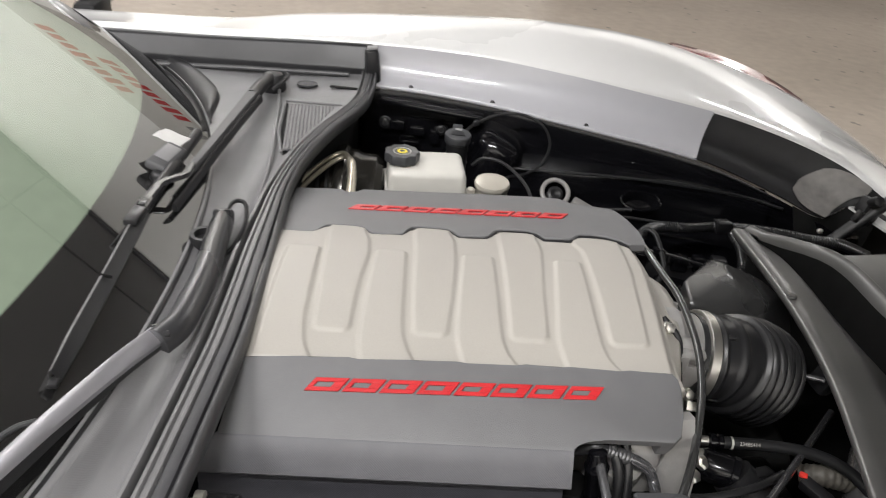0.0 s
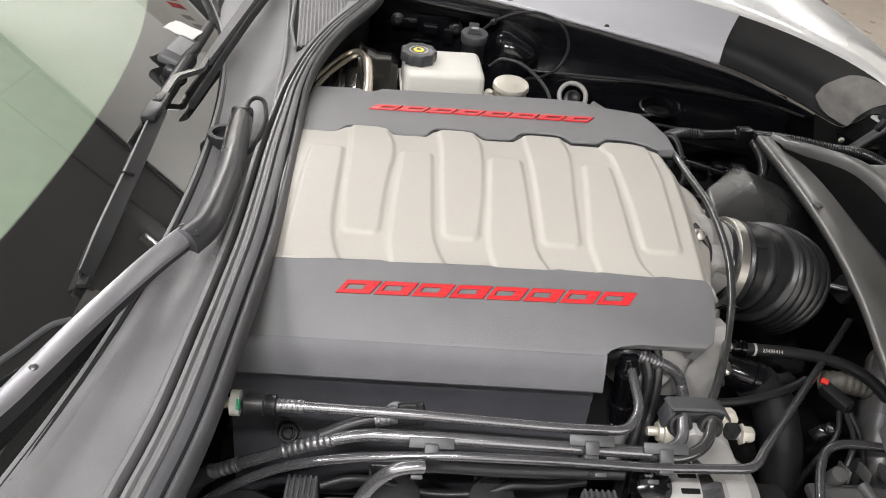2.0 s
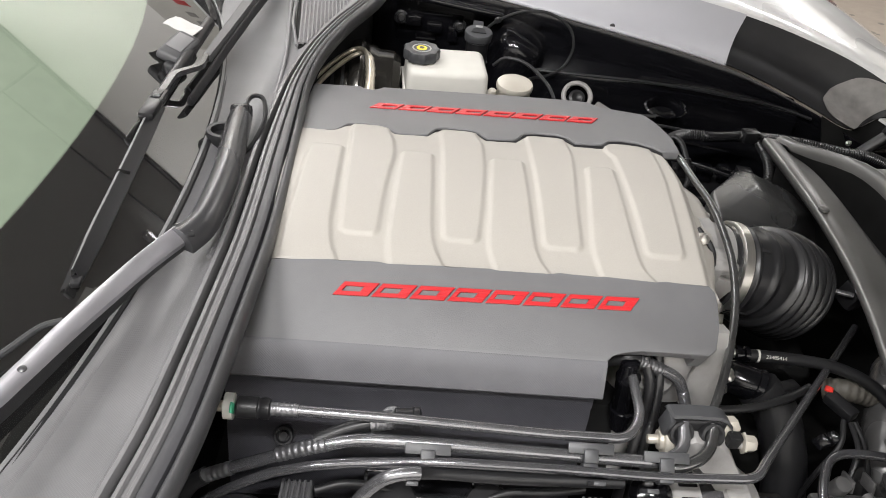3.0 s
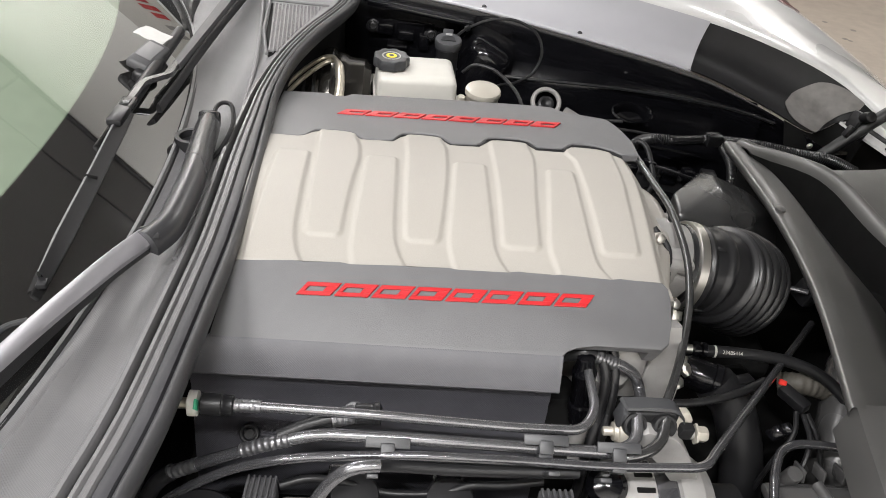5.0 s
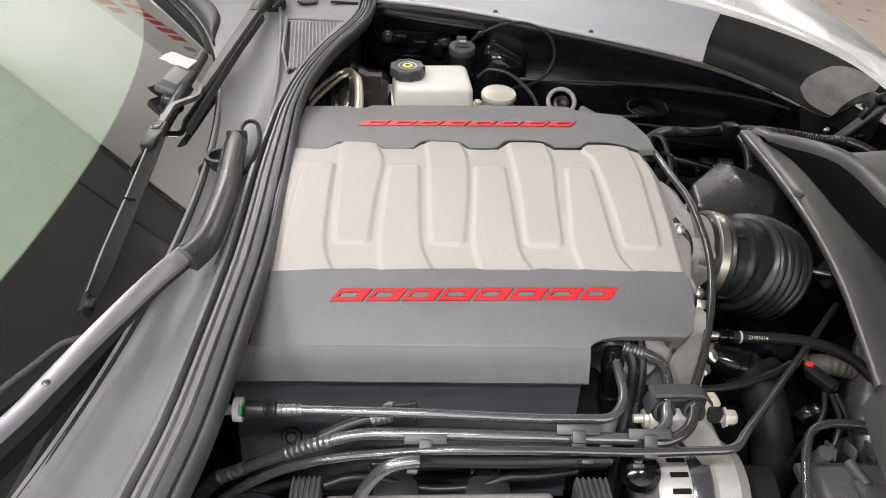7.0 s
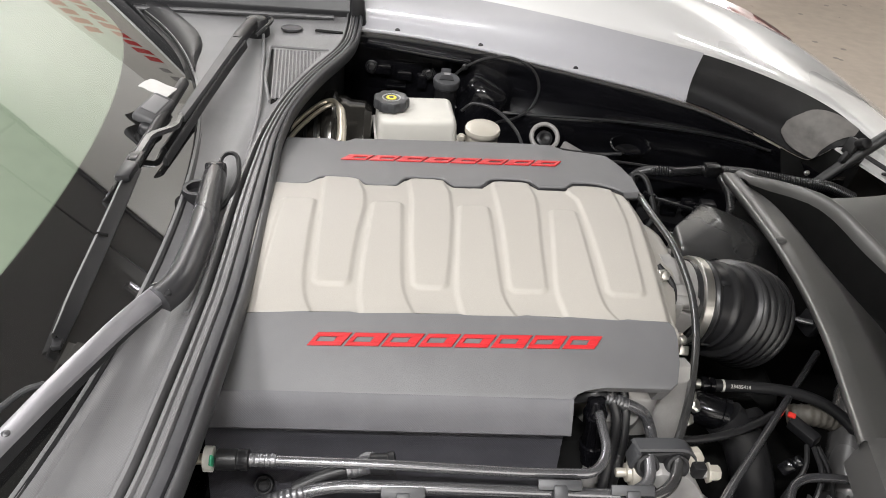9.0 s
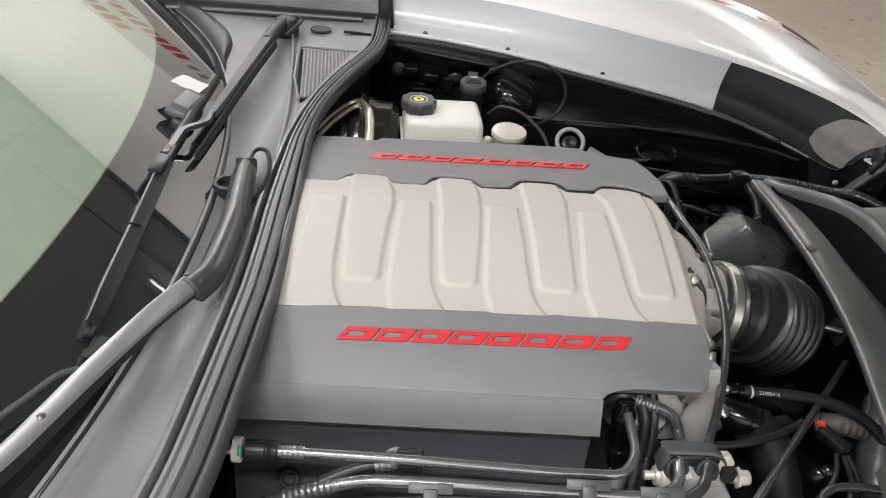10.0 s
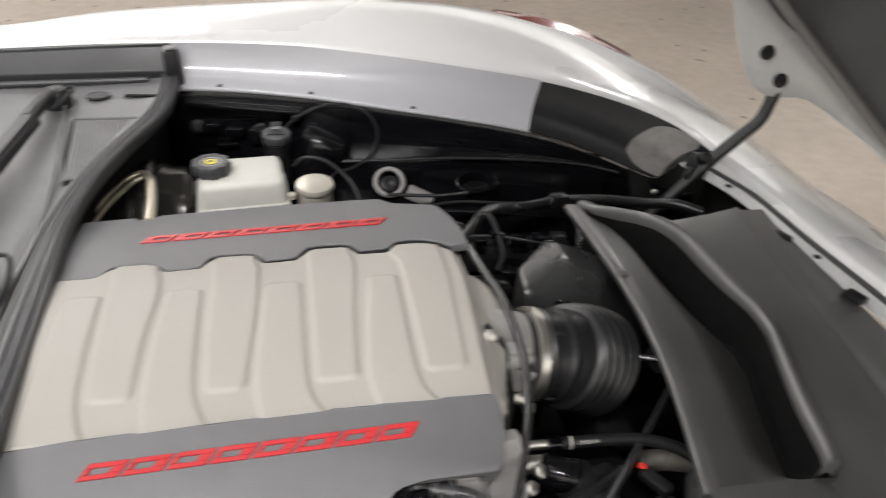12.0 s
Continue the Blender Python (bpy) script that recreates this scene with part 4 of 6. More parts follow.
def manifold_z(x, y, edges):
    nl, nr, fl, fr = edges
    z = 0.842 + 0.016 * (1 - ((y + 0.01) / 0.15) ** 2)
    up = -1
    for k in range(4):
        up = max(up, pad(nl[k], nr[k], x, 0.050 - y))
        up = max(up, pad(fl[k], fr[k], x, y + 0.108))
    gap = curve_at(scallop, x, True) - y
    return z - 0.0030 * (1 - smooth(-0.003, 0.003, up)) - 0.010 * (1 - smooth(0.0035, 0.0065, gap)) - 0.010 * smooth(-0.1475, -0.1530, y)


def manifold_front(y):
    return curve_at([(-0.16, 0.224), (-0.10, 0.2255), (-0.06, 0.228), (0.0, 0.232), (0.046, 0.235), (0.083, 0.2345), (0.15, 0.232)], y)


man = thing("intake_manifold", (0, 0, 0.70), "silver painted ribbed intake manifold top between two covers", "intake manifold")
ny, nx = 200, 260
rows = []
for j in range(ny + 1):
    y = -0.157 + 0.309 * j / ny
    xf = manifold_front(y)
    edges = manifold_edges(y)
    r = []
    for i in range(nx + 1):
        x = -0.222 + (xf + 0.222) * i / nx
        edge = (xf - x)
        r.append((x, y, manifold_z(x, y, edges) - 0.010 * (1 - smooth(0, 0.012, edge))))
    r += [(xf + 0.003, y, 0.832), (xf + 0.005, y, 0.815), (xf + 0.006, y, 0.77)]
    rows.append(r)
bm = BM()
sheet(bm, rows)
part("shell", bm, M_SILVER, man, angle=60)
# lower stepped flange at the front of the shell
rows = []
for j in range(24):
    y = -0.135 + 0.255 * j / 23
    xf = curve_at([(-0.14, 0.230), (-0.10, 0.242), (-0.046, 0.256), (0.0, 0.266), (0.026, 0.269), (0.051, 0.267), (0.075, 0.256), (0.092, 0.240), (0.125, 0.235)], y)
    rows.append([(0.225, y, 0.826), (xf - 0.012, y, 0.823), (xf - 0.003, y, 0.820), (xf, y, 0.815), (xf + 0.001, y, 0.78), (xf + 0.001, y, 0.72)])
bm = BM()
sheet(bm, rows)
part("front_flange", bm, M_SILVER, man, angle=50)

# near cover: sloping face, turned-down lip, dark panel below
near = thing("engine_cover", (0, -0.19, 0.75), "dark grey moulded engine cover with a red emblem strip", "engine cover", "engine covers")
E0, E1 = Vector((0, -0.146, 0.847)), Vector((0, -0.225, 0.812))
DOWN = (E1 - E0).normalized()
FACE = Vector((1, 0, 0)).cross(-DOWN).normalized()
FACE = FACE if FACE.z > 0 else -FACE


def face_m():
    """Local x along the car, y down the slope, z out of the face."""
    return Matrix(((1, DOWN.x, FACE.x, E0.x), (0, DOWN.y, FACE.y, E0.y), (0, DOWN.z, FACE.z, E0.z), (0, 0, 0, 1)))


slope = (E1 - E0).length
outline = [(-0.213, 0.0050), (-0.155, 0.0040), (-0.145, 0.0015), (-0.110, 0.0010), (-0.100, 0.0025), (-0.050, 0.0020), (-0.040, -0.0005), (-0.004, -0.0008), (0.006, 0.0005),
           (0.055, -0.0002), (0.066, -0.0020), (0.098, -0.0020), (0.108, 0.0), (0.160, 0.0), (0.170, -0.0015), (0.213, -0.0010), (0.2185, 0.006), (0.220, 0.018), (0.217, 0.046), (0.2125, 0.066), (0.2045, 0.0725), (0.140, 0.0725),
           (0.120, 0.074), (0.1105, 0.078), (0.107, slope), (-0.2225, slope)]
bm = BM()
prism(bm, outline, -0.010, 0.0, face_m(), bevel=0.0018)
part("face", bm, M_COVER, near)
# lip
bm = BM()
L0, L1 = E1 + Vector((0, 0.0, 0.0)), Vector((0, -0.2405, 0.7805))
rows = []
for x in (-0.2215, -0.2, -0.1, 0.0, 0.07, 0.101, 0.106, 0.107):
    flare = Vector((-0.016 if x < -0.21 else 0, 0, 0))
    rows.append([Vector((x, 0, 0)) + flare * min(1, k / 3) + p for k, p in enumerate((L0 + Vector((0, 0.003, 0.0012)), L0 + Vector((0, -0.0010, -0.0006)), L0.lerp(L1, 0.5) + Vector((0, -0.0008, 0)), L1, L1 + Vector((0, 0.0015, -0.003)), L1 + Vector((0, 0.010, -0.003))))])
sheet(bm, rows, 0.002, (0, 0.7, -0.3))
part("lip", bm, M_COVER2, near, "grained turned-down lip", angle=50)
# front end that turns down by the throttle
bm = BM()
prism(bm, [(0.201, 0.012), (0.2197, 0.018), (0.2167, 0.046), (0.2122, 0.066), (0.2042, 0.0722), (0.194, 0.0722), (0.190, 0.06)], -0.030, -0.004, face_m(), bevel=0.004)
part("front_end", bm, M_COVER, near)
bm = BM()
rows = []
for x in (-0.242, -0.1, 0.05, 0.098, 0.103):
    rows.append([(x, -0.226, 0.782), (x, -0.2295, 0.770), (x, -0.2315, 0.758), (x, -0.2300, 0.752), (x, -0.2330, 0.744), (x, -0.2345, 0.712), (x, -0.2365, 0.705), (x, -0.243, 0.660), (x, -0.247, 0.61)])
sheet(bm, rows, 0.003, (0, 1, 0))
part("lower_panel", bm, M_LOWER, near, "darker recessed lower panel", angle=40)

# far cover with scalloped inner edge
far = thing("engine_cover", (0, 0.2, 0.75), "dark grey engine cover with a scalloped edge and red emblem", "engine cover", "engine covers")
ridge = [(-0.26, 0.252), (-0.16, 0.258), (-0.155, 0.251), (-0.145, 0.247), (-0.135, 0.251), (-0.130, 0.261), (0.04, 0.268), (0.12, 0.269), (0.157, 0.267), (0.172, 0.249), (0.200, 0.241), (0.229, 0.231), (0.240, 0.192), (0.247, 0.150)]


def far_z(x, y):
    return 0.842 - 0.014 * smooth(0.17, 0.29, y) - 0.0015 + 0.012 * x + 0.0050 * (1 - smooth(0.115, 0.19, y))


n = 90
rows = []
for i in range(n + 1):
    x = -0.222 + 0.468 * i / n
    a, b = curve_at(scallop, x, True), max(curve_at(ridge, x, True), curve_at(scallop, x, True) + 0.004)
    r = [(x, a + 0.004, far_z(x, a) - 0.014), (x, a, far_z(x, a) - 0.010), (x, a, far_z(x, a) - 0.0012), (x, a + 0.0015, far_z(x, a))]
    for k in range(1, 9):
        y = a + (b - a) * k / 9
        r.append((x, y, far_z(x, y)))
    r += [(x, b, far_z(x, b) - 0.001), (x, b + 0.004, far_z(x, b) - 0.006), (x, b + 0.012, far_z(x, b) - 0.04), (x, b + 0.016, far_z(x, b) - 0.09)]
    rows.append(r)
bm = BM()
sheet(bm, rows)
part("face", bm, M_COVER, far, angle=32)
# added black strip that draws the shadow line below the cover edge
bm = BM()
rows = []
for i in range(n + 1):
    x = -0.222 + 0.447 * i / n
    a = curve_at(scallop, x, True)
    rows.append([(x, a + 0.0010, far_z(x, a) - 0.0022), (x, a - 0.0036, far_z(x, a) - 0.0034), (x, a - 0.0042, far_z(x, a) - 0.0050), (x, a - 0.0042, far_z(x, a) - 0.016), (x, a + 0.01, far_z(x, a) - 0.016)])
sheet(bm, rows)
part("edge_shadow_strip", bm, M_RUBBER, far, "black strip for the shadow line under the edge")


def emblem(parent, m, length, height):
    """A row of slanted plain bars in the emblem's red."""
    cells = 8
    w = length / cells
    sh = height * 0.75
    t = height * 0.30
    e = thing("emblem", m.translation, "red raised emblem of slanted plain bars", "emblem", "red emblems")

    def bar(x0, x1, y0, y1):
        s = lambda y: sh * (y / height)
        bm = BM()
        prism(bm, [(x0 + s(y0), y0), (x1 + s(y0), y0), (x1 + s(y1), y1), (x0 + s(y1), y1)], 0.0, 0.0018, m, bevel=0.0005, seg=1)
        part("bar", bm, M_RED, e)
    for c in range(cells):
        x0, x1 = c * w - length / 2, (c + 0.91) * w - length / 2
        bar(x0, x1, height - t, height)
        bar(x0, x1, 0, t)
        bar(x0, x0 + w * 0.14, t, height - t)
        bar(x1 - w * 0.30, x1, t, height - t)


# near strip reads along +x, its top up the slope; the far one is turned round
mn = Matrix.Translation(E0 + DOWN * 0.0360 + FACE * 0.0003) @ Matrix(((1, -DOWN.x, FACE.x, 0), (0, -DOWN.y, FACE.y, 0), (0, -DOWN.z, FACE.z, 0), (0, 0, 0, 1)))
mn = mn @ pose(-0.007, 0, 0, 0, 0, 1.2)
emblem(near, mn, 0.284, 0.0138)
mf = pose(0.012, 0.1905, 0.8402, 3.0, 0.7, 180 + 1.0)
emblem(far, mf, 0.292, 0.0150)

# ---- brake system by the far wall ----
res = thing("brake_fluid_reservoir", (-0.035, 0.45, 0.73), "white translucent brake fluid tank with a black cap", "fluid tank")
bm = BM()
block(bm, (-0.036, 0.455, 0.757), (0.136, 0.100, 0.066), (0, 0, 4), bevel=0.012, seg=4, taper=0.94)
part("tank", bm, M_TANK, res, angle=50)
bm = BM()
block(bm, (-0.036, 0.455, 0.748), (0.140, 0.104, 0.004), (0, 0, 4), bevel=0.0015)
part("seam", bm, M_TANK, res)
cap_m = pose(-0.078, 0.447, 0.788)
bm = BM()
lathe(bm, [(0.020, -0.006), (0.020, 0.004), (0.0275, 0.005), (0.0285, 0.008), (0.0285, 0.018), (0.027, 0.021), (0.021, 0.0215), (0.019, 0.0205), (0.002, 0.0205)], cap_m, 64,
      lambda a, r: 1 + (0.055 * math.cos(9 * a) if r > 0.026 else 0))
cap = part("cap", bm, M_CAPGREY, res, "black scalloped screw cap", angle=40)
bm = BM()
lathe(bm, [(0.0085, 0.0205), (0.0085, 0.0213), (0.001, 0.0214)], cap_m, 24)
part("symbol_disc", bm, M_YELLOW, cap, "yellow warning disc")
bm = BM()
lathe(bm, [(0.004, 0.0213), (0.004, 0.0218), (0.001, 0.0218)], cap_m, 16)
part("symbol_mark", bm, M_CAPGREY, cap)
for k in range(14):
    bm = BM()
    a = 2 * math.pi * k / 14
    block(bm, (0, 0, 0), (0.0055, 0.0022, 0.0006), m=cap_m @ pose(0.0142 * math.cos(a), 0.0142 * math.sin(a), 0.0208, 0, 0, math.degrees(a) + 90))
    part("print_bar", bm, M_LABEL, cap)

boost = thing("brake_booster", (-0.17, 0.47, 0.6), "glossy black round brake booster drum", "brake booster")
bm = BM()
lathe(bm, [(0.02, -0.09), (0.075, -0.085), (0.082, -0.07), (0.083, -0.02), (0.088, -0.018), (0.090, -0.012), (0.090, -0.004), (0.087, 0.0), (0.084, 0.002), (0.082, 0.014), (0.078, 0.020), (0.076, 0.042), (0.066, 0.052), (0.03, 0.056)], aim((-0.168, 0.478, 0.690), (1, 0, 0.02)) @ Matrix.Scale(1.14, 4), 64)
part("drum", bm, M_DRUM, boost)
for k in range(3):
    bm = BM()
    lathe(bm, [(0.0835, 0), (0.086, 0.002), (0.086, 0.006), (0.0835, 0.008)], aim((-0.235 + 0.016 * k, 0.475, 0.690), (1, 0, 0.02)) @ Matrix.Scale(1.08, 4), 40)
    part("rib", bm, M_BLACK, boost)

line = spline([(-0.250, 0.300, 0.700), (-0.240, 0.330, 0.755), (-0.231, 0.352, 0.775), (-0.212, 0.386, 0.786), (-0.188, 0.413, 0.797), (-0.170, 0.418, 0.804), (-0.158, 0.402, 0.808), (-0.151, 0.365, 0.810), (-0.147, 0.320, 0.805), (-0.146, 0.262, 0.800)], 8)
bp = thing("brake_pipes", (-0.18, 0.35, 0.78), "pair of bent zinc plated brake pipes with a silver sleeve", "pipe")
for o in ((0, 0, 0), (-0.007, 0.005, 0.004)):
    bm = BM()
    tube(bm, [p + Vector(o) for p in line], 0.0036, 10)
    part("pipe", bm, M_BRASS, bp)
bm = BM()
tube(bm, [p + Vector((-0.0035, 0, 0.002)) for p in line[-20:-3]], 0.0070, 14, wave=lambda i, s: 1 + 0.08 * math.sin(i * 2.3))
part("sleeve", bm, M_BRASS, bp)

wash = thing("washer_filler", (0.02, 0.575, 0.70), "black washer fluid filler cap with a lift tab", "filler cap")
bm = BM()
lathe(bm, [(0.020, -0.09), (0.020, -0.012), (0.023, -0.010), (0.023, -0.004)], pose(0.02, 0.578, 0.787), 28)
part("neck", bm, M_BLACK, wash)
wm = pose(0.02, 0.578, 0.787, 6, 0, -4)
bm = BM()
lathe(bm, [(0.021, -0.010), (0.0235, -0.009), (0.0240, -0.002), (0.0245, 0.003), (0.023, 0.006), (0.002, 0.007)], wm, 36)
wcap = part("cap", bm, M_CAPGREY, wash)
bm = BM()
block(bm, (0, 0, 0), (0.018, 0.018, 0.004), m=wm @ pose(-0.002, 0.030, 0.004), bevel=0.0015)
part("tab", bm, M_CAPGREY, wash)
bm = BM()
prism(bm, [(-0.013, -0.008), (0.013, -0.008), (0.010, 0.006), (0.0, 0.010), (-0.010, 0.006)], 0.0068, 0.0078, wm)
part("symbol", bm, M_BLACK, wcap, "raised spray symbol")
for y0 in (0.013, 0.017):
    bm = BM()
    block(bm, (0, 0, 0), (0.012, 0.0016, 0.001), m=wm @ pose(0, y0, 0.0072))
    part("symbol_bar", bm, M_LABEL, wcap)

cbl = thing("sensor_cable", (0.1, 0.6, 0.72), "thin black cable looped above the bay wall", "cable")
bm = BM()
tube(bm, spline([(0.030, 0.590, 0.790), (0.055, 0.612, 0.803), (0.095, 0.620, 0.819), (0.140, 0.620, 0.822), (0.181, 0.618, 0.803), (0.197, 0.612, 0.768), (0.184, 0.602, 0.732), (0.150, 0.575, 0.722), (0.115, 0.53, 0.735), (0.10, 0.49, 0.74)]), 0.0026, 8)
part("cable", bm, M_RUBBER, cbl)
bm = BM()
block(bm, (0.054, 0.611, 0.803), (0.010, 0.008, 0.010), (0, -30, 0), bevel=0.002)
part("clip", bm, M_BLACK, cbl)
bm = BM()
tube(bm, spline([(0.045, 0.505, 0.765), (0.065, 0.50, 0.782), (0.10, 0.48, 0.782), (0.135, 0.43, 0.765), (0.15, 0.38, 0.73)]), 0.0030, 10)
solo("vacuum_hose", bm, M_RUBBER, "black rubber hose beside the tank", "hose")

rc = thing("round_cap", (0.076, 0.43, 0.74), "cream coloured round metal cap", "cap")
bm = BM()
lathe(bm, [(0.027, -0.05), (0.027, -0.006), (0.0295, -0.003), (0.0300, 0.002), (0.0285, 0.006), (0.024, 0.0075), (0.002, 0.0085)], pose(0.076, 0.430, 0.766, 4, 0, 0), 40)
part("lid", bm, M_CREAM, rc)
bm = BM()
lathe(bm, [(0.007, 0), (0.007, 0.008), (0.004, 0.010)], pose(0.040, 0.415, 0.755), 6)
part("hex_nut", bm, M_CREAM, rc)

rg = thing("hose_ring", (0.213, 0.585, 0.65), "pale grey ring shaped hose fitting", "hose fitting")
bm = BM()
tube(bm, [(0.213 + 0.025 * math.cos(a), 0.568 + 0.017 * math.sin(a), 0.692 + 0.018 * math.sin(a)) for a in (2 * math.pi * k / 28 for k in range(29))], 0.0045, 10, cap=False)
part("ring", bm, M_GREYTRIM, rg)
bm = BM()
lathe(bm, [(0.015, -0.02), (0.015, 0.004), (0.010, 0.006), (0.004, 0.002)], aim((0.213, 0.568, 0.688), (0, -0.7, 0.7)), 20)
part("plug", bm, M_BLACK, rg)
bm = BM()
block(bm, (0.265, 0.54, 0.675), (0.05, 0.025, 0.02), (0, 20, -20), bevel=0.004)
part("latch", bm, M_GREYTRIM, rg)

# ---- air intake at the front ----
thr = thing("throttle_body", (0.28, 0, 0.7), "cast aluminium throttle body at the manifold", "throttle body")
bm = BM()
AX = Vector((0.97, 0.05, -0.16)).normalized()
lathe(bm, [(0.046, -0.05), (0.047, -0.022), (0.052, -0.020), (0.052, -0.004), (0.047, -0.002), (0.046, 0.03)], aim((0.262, 0.0, 0.770), AX), 40)
part("barrel", bm, M_ALU, thr)
for a in (35, 140, 215, 320):
    bm = BM()
    m = aim((0.257, 0, 0.770), AX) @ pose(0.056 * math.cos(radians(a)), 0.056 * math.sin(radians(a)), 0)
    lathe(bm, [(0.010, -0.03), (0.010, 0.012), (0.006, 0.013), (0.006, 0.020), (0.004, 0.021)], m, 16)
    part("bolt_boss", bm, M_ALU, thr)
bm = BM()
block(bm, (0.256, -0.045, 0.785), (0.024, 0.030, 0.045), (10, 0, 0), bevel=0.006)
part("motor_housing", bm, M_ALU, thr)
bm = BM()
lathe(bm, [(0.0085, -0.02), (0.0085, 0.012), (0.0065, 0.014), (0.0065, 0.024), (0.004, 0.026)], aim((0.262, -0.052, 0.801), (1, 0.1, -0.15)), 18)
part("stud", bm, M_ALU, thr)
bm = BM()
block(bm, (0.272, -0.052, 0.770), (0.030, 0.006, 0.034), (12, 20, 0), bevel=0.002)
part("bracket_plate", bm, M_ALU, thr)
for p, r in (((0.240, -0.040, 0.828), 0.006), ((0.250, -0.058, 0.785), 0.005), ((0.276, -0.058, 0.748), 0.006)):
    bm = BM()
    lathe(bm, [(r * 1.3, -0.004), (r * 1.3, 0.001), (r, 0.002), (r, 0.007), (r * 0.6, 0.008)], aim(p, (0.3, -0.9, 0.5)), 6)
    part("hex_bolt", bm, M_STEEL, thr)
bm = BM()
tube(bm, spline([(0.236, -0.03, 0.835), (0.252, -0.05, 0.82), (0.256, -0.062, 0.79), (0.262, -0.068, 0.755), (0.258, -0.075, 0.72)]), 0.0035, 8)
part("sensor_lead", bm, M_RUBBER, thr)

bel = thing("intake_bellows", (0.38, 0.0, 0.65), "black ribbed rubber intake bellows with a steel clamp", "intake hose")
C0 = Vector((0.286, 0.0, 0.762))
axis = spline([C0, C0 + AX * 0.04, (0.347, 0.008, 0.744), (0.374, 0.018, 0.730), (0.396, 0.027, 0.714)], 26)
bm = BM()


def ribs(i, s):
    if s < 0.056:
        ridge = sum(max(0, math.cos((s - c) * math.pi / 0.006)) * (abs(s - c) < 0.003) for c in (0.0265, 0.0425))
        return 1.0 + 0.06 * ridge + 0.05 * smooth(0.044, 0.054, s)
    return 1.04 + 0.125 * abs(math.sin((s - 0.056) * math.pi / 0.0122)) ** 0.75


tube(bm, resample(axis, 0.0014), lambda t: 0.0515 + 0.0075 * smooth(0.15, 0.9, t), 64, wave=ribs)
part("bellows", bm, M_BELLOWS, bel, angle=80)
bm = BM()
lathe(bm, [(0.053, 0.006), (0.0555, 0.007), (0.0562, 0.0075), (0.0562, 0.018), (0.0555, 0.0185), (0.053, 0.0195)], aim(C0, AX), 48)
clampo = part("clamp", bm, M_STEEL, bel, "bright worm-drive clamp")
bm = BM()
block(bm, (0, 0, 0), (0.018, 0.012, 0.014), m=aim(C0, AX) @ pose(-0.038, -0.045, 0.013, 0, 0, 50), bevel=0.002)
part("clamp_screw", bm, M_STEEL, clampo)
# band slots are near-black blocks, the shade of a slot in their colour
for k in range(9):
    a = radians(205 + 5 * k)
    bm = BM()
    block(bm, (0, 0, 0), (0.0012, 0.0016, 0.008), m=aim(C0, AX) @ pose(0.0563 * math.cos(a), 0.0563 * math.sin(a), 0.013, 0, 0, math.degrees(a)))
    part("band_slot", bm, M_SHADE, clampo)
# lengthwise ribs on the smooth collar
for a in (20, 115, 215):
    bm = BM()
    m = aim(C0 + AX * 0.0345, AX) @ pose(0.0525 * math.cos(radians(a)), 0.0535 * math.sin(radians(a)), 0, 0, 0, a)
    block(bm, (0, 0, 0), (0.004, 0.006 if a % 2 else 0.012, 0.013), m=m, bevel=0.002)
    part("rib_block", bm, M_RUBBER, bel)

rb = thing("resonator_box", (0.41, 0.19, 0.65), "black moulded plastic resonator box", "air box")
# flat top that slopes to a dark side face, all with rounded edges
crown = [(0.345, 0.198, 0.744), (0.405, 0.263, 0.747), (0.421, 0.247, 0.749), (0.411, 0.211, 0.752), (0.339, 0.141, 0.746), (0.468, 0.178, 0.730), (0.454, 0.149, 0.713), (0.474, 0.234, 0.735), (0.512, 0.215, 0.710), (0.540, 0.212, 0.672)]
foot = [(0.350, 0.230), (0.400, 0.290), (0.560, 0.270), (0.550, 0.170), (0.462, 0.128), (0.350, 0.130)]
bm = BM()
for p in crown + [(x, y, 0.60) for x, y in foot]:
    bm.verts.new(p)
bmesh.ops.convex_hull(bm, input=bm.verts[:])
bmesh.ops.dissolve_limit(bm, angle_limit=radians(9), verts=bm.verts[:], edges=bm.edges[:])
bmesh.ops.bevel(bm, geom=bm.edges[:], offset=0.0055, segments=4, profile=0.5, affect="EDGES")
part("box", bm, M_BOX, rb, angle=60)
for p in ((0.374, 0.106, 0.745), (0.386, 0.102, 0.746)):
    bm = BM()
    lathe(bm, [(0.006, -0.01), (0.0065, 0.0), (0.004, 0.006), (0.001, 0.007)], aim(p, (0.2, -0.4, 1)), 12)
    part("fixing_stud", bm, M_GLOSS, rb)

# harness over the far side of the box
har = thing("wiring_harness", (0.4, 0.42, 0.65), "black corrugated wiring loom along the bay wall", "wiring loom")
ln = resample(spline([(0.300, 0.345, 0.700), (0.324, 0.372, 0.712), (0.346, 0.403, 0.712), (0.375, 0.420, 0.712), (0.419, 0.419, 0.713), (0.484, 0.432, 0.712), (0.562, 0.428, 0.712), (0.633, 0.406, 0.712), (0.685, 0.400, 0.710), (0.74, 0.40, 0.69)]), 0.002)
bm = BM()
tube(bm, ln, 0.0080, 14, wave=lambda i, s: 1.0 + 0.22 * (i % 2) if 0.06 < s < 0.14 or s > 0.20 else 1.10)
part("loom", bm, M_BELLOWS, har, angle=30)
bm = BM()
tube(bm, resample(spline([(0.484, 0.430, 0.712), (0.498, 0.434, 0.708), (0.504, 0.408, 0.702), (0.504, 0.376, 0.699), (0.494, 0.335, 0.690), (0.486, 0.315, 0.655)]), 0.002), 0.0068, 12, wave=lambda i, s: 1.0 + 0.16 * (i % 2))
part("branch", bm, M_BELLOWS, har, angle=30)
bm = BM()
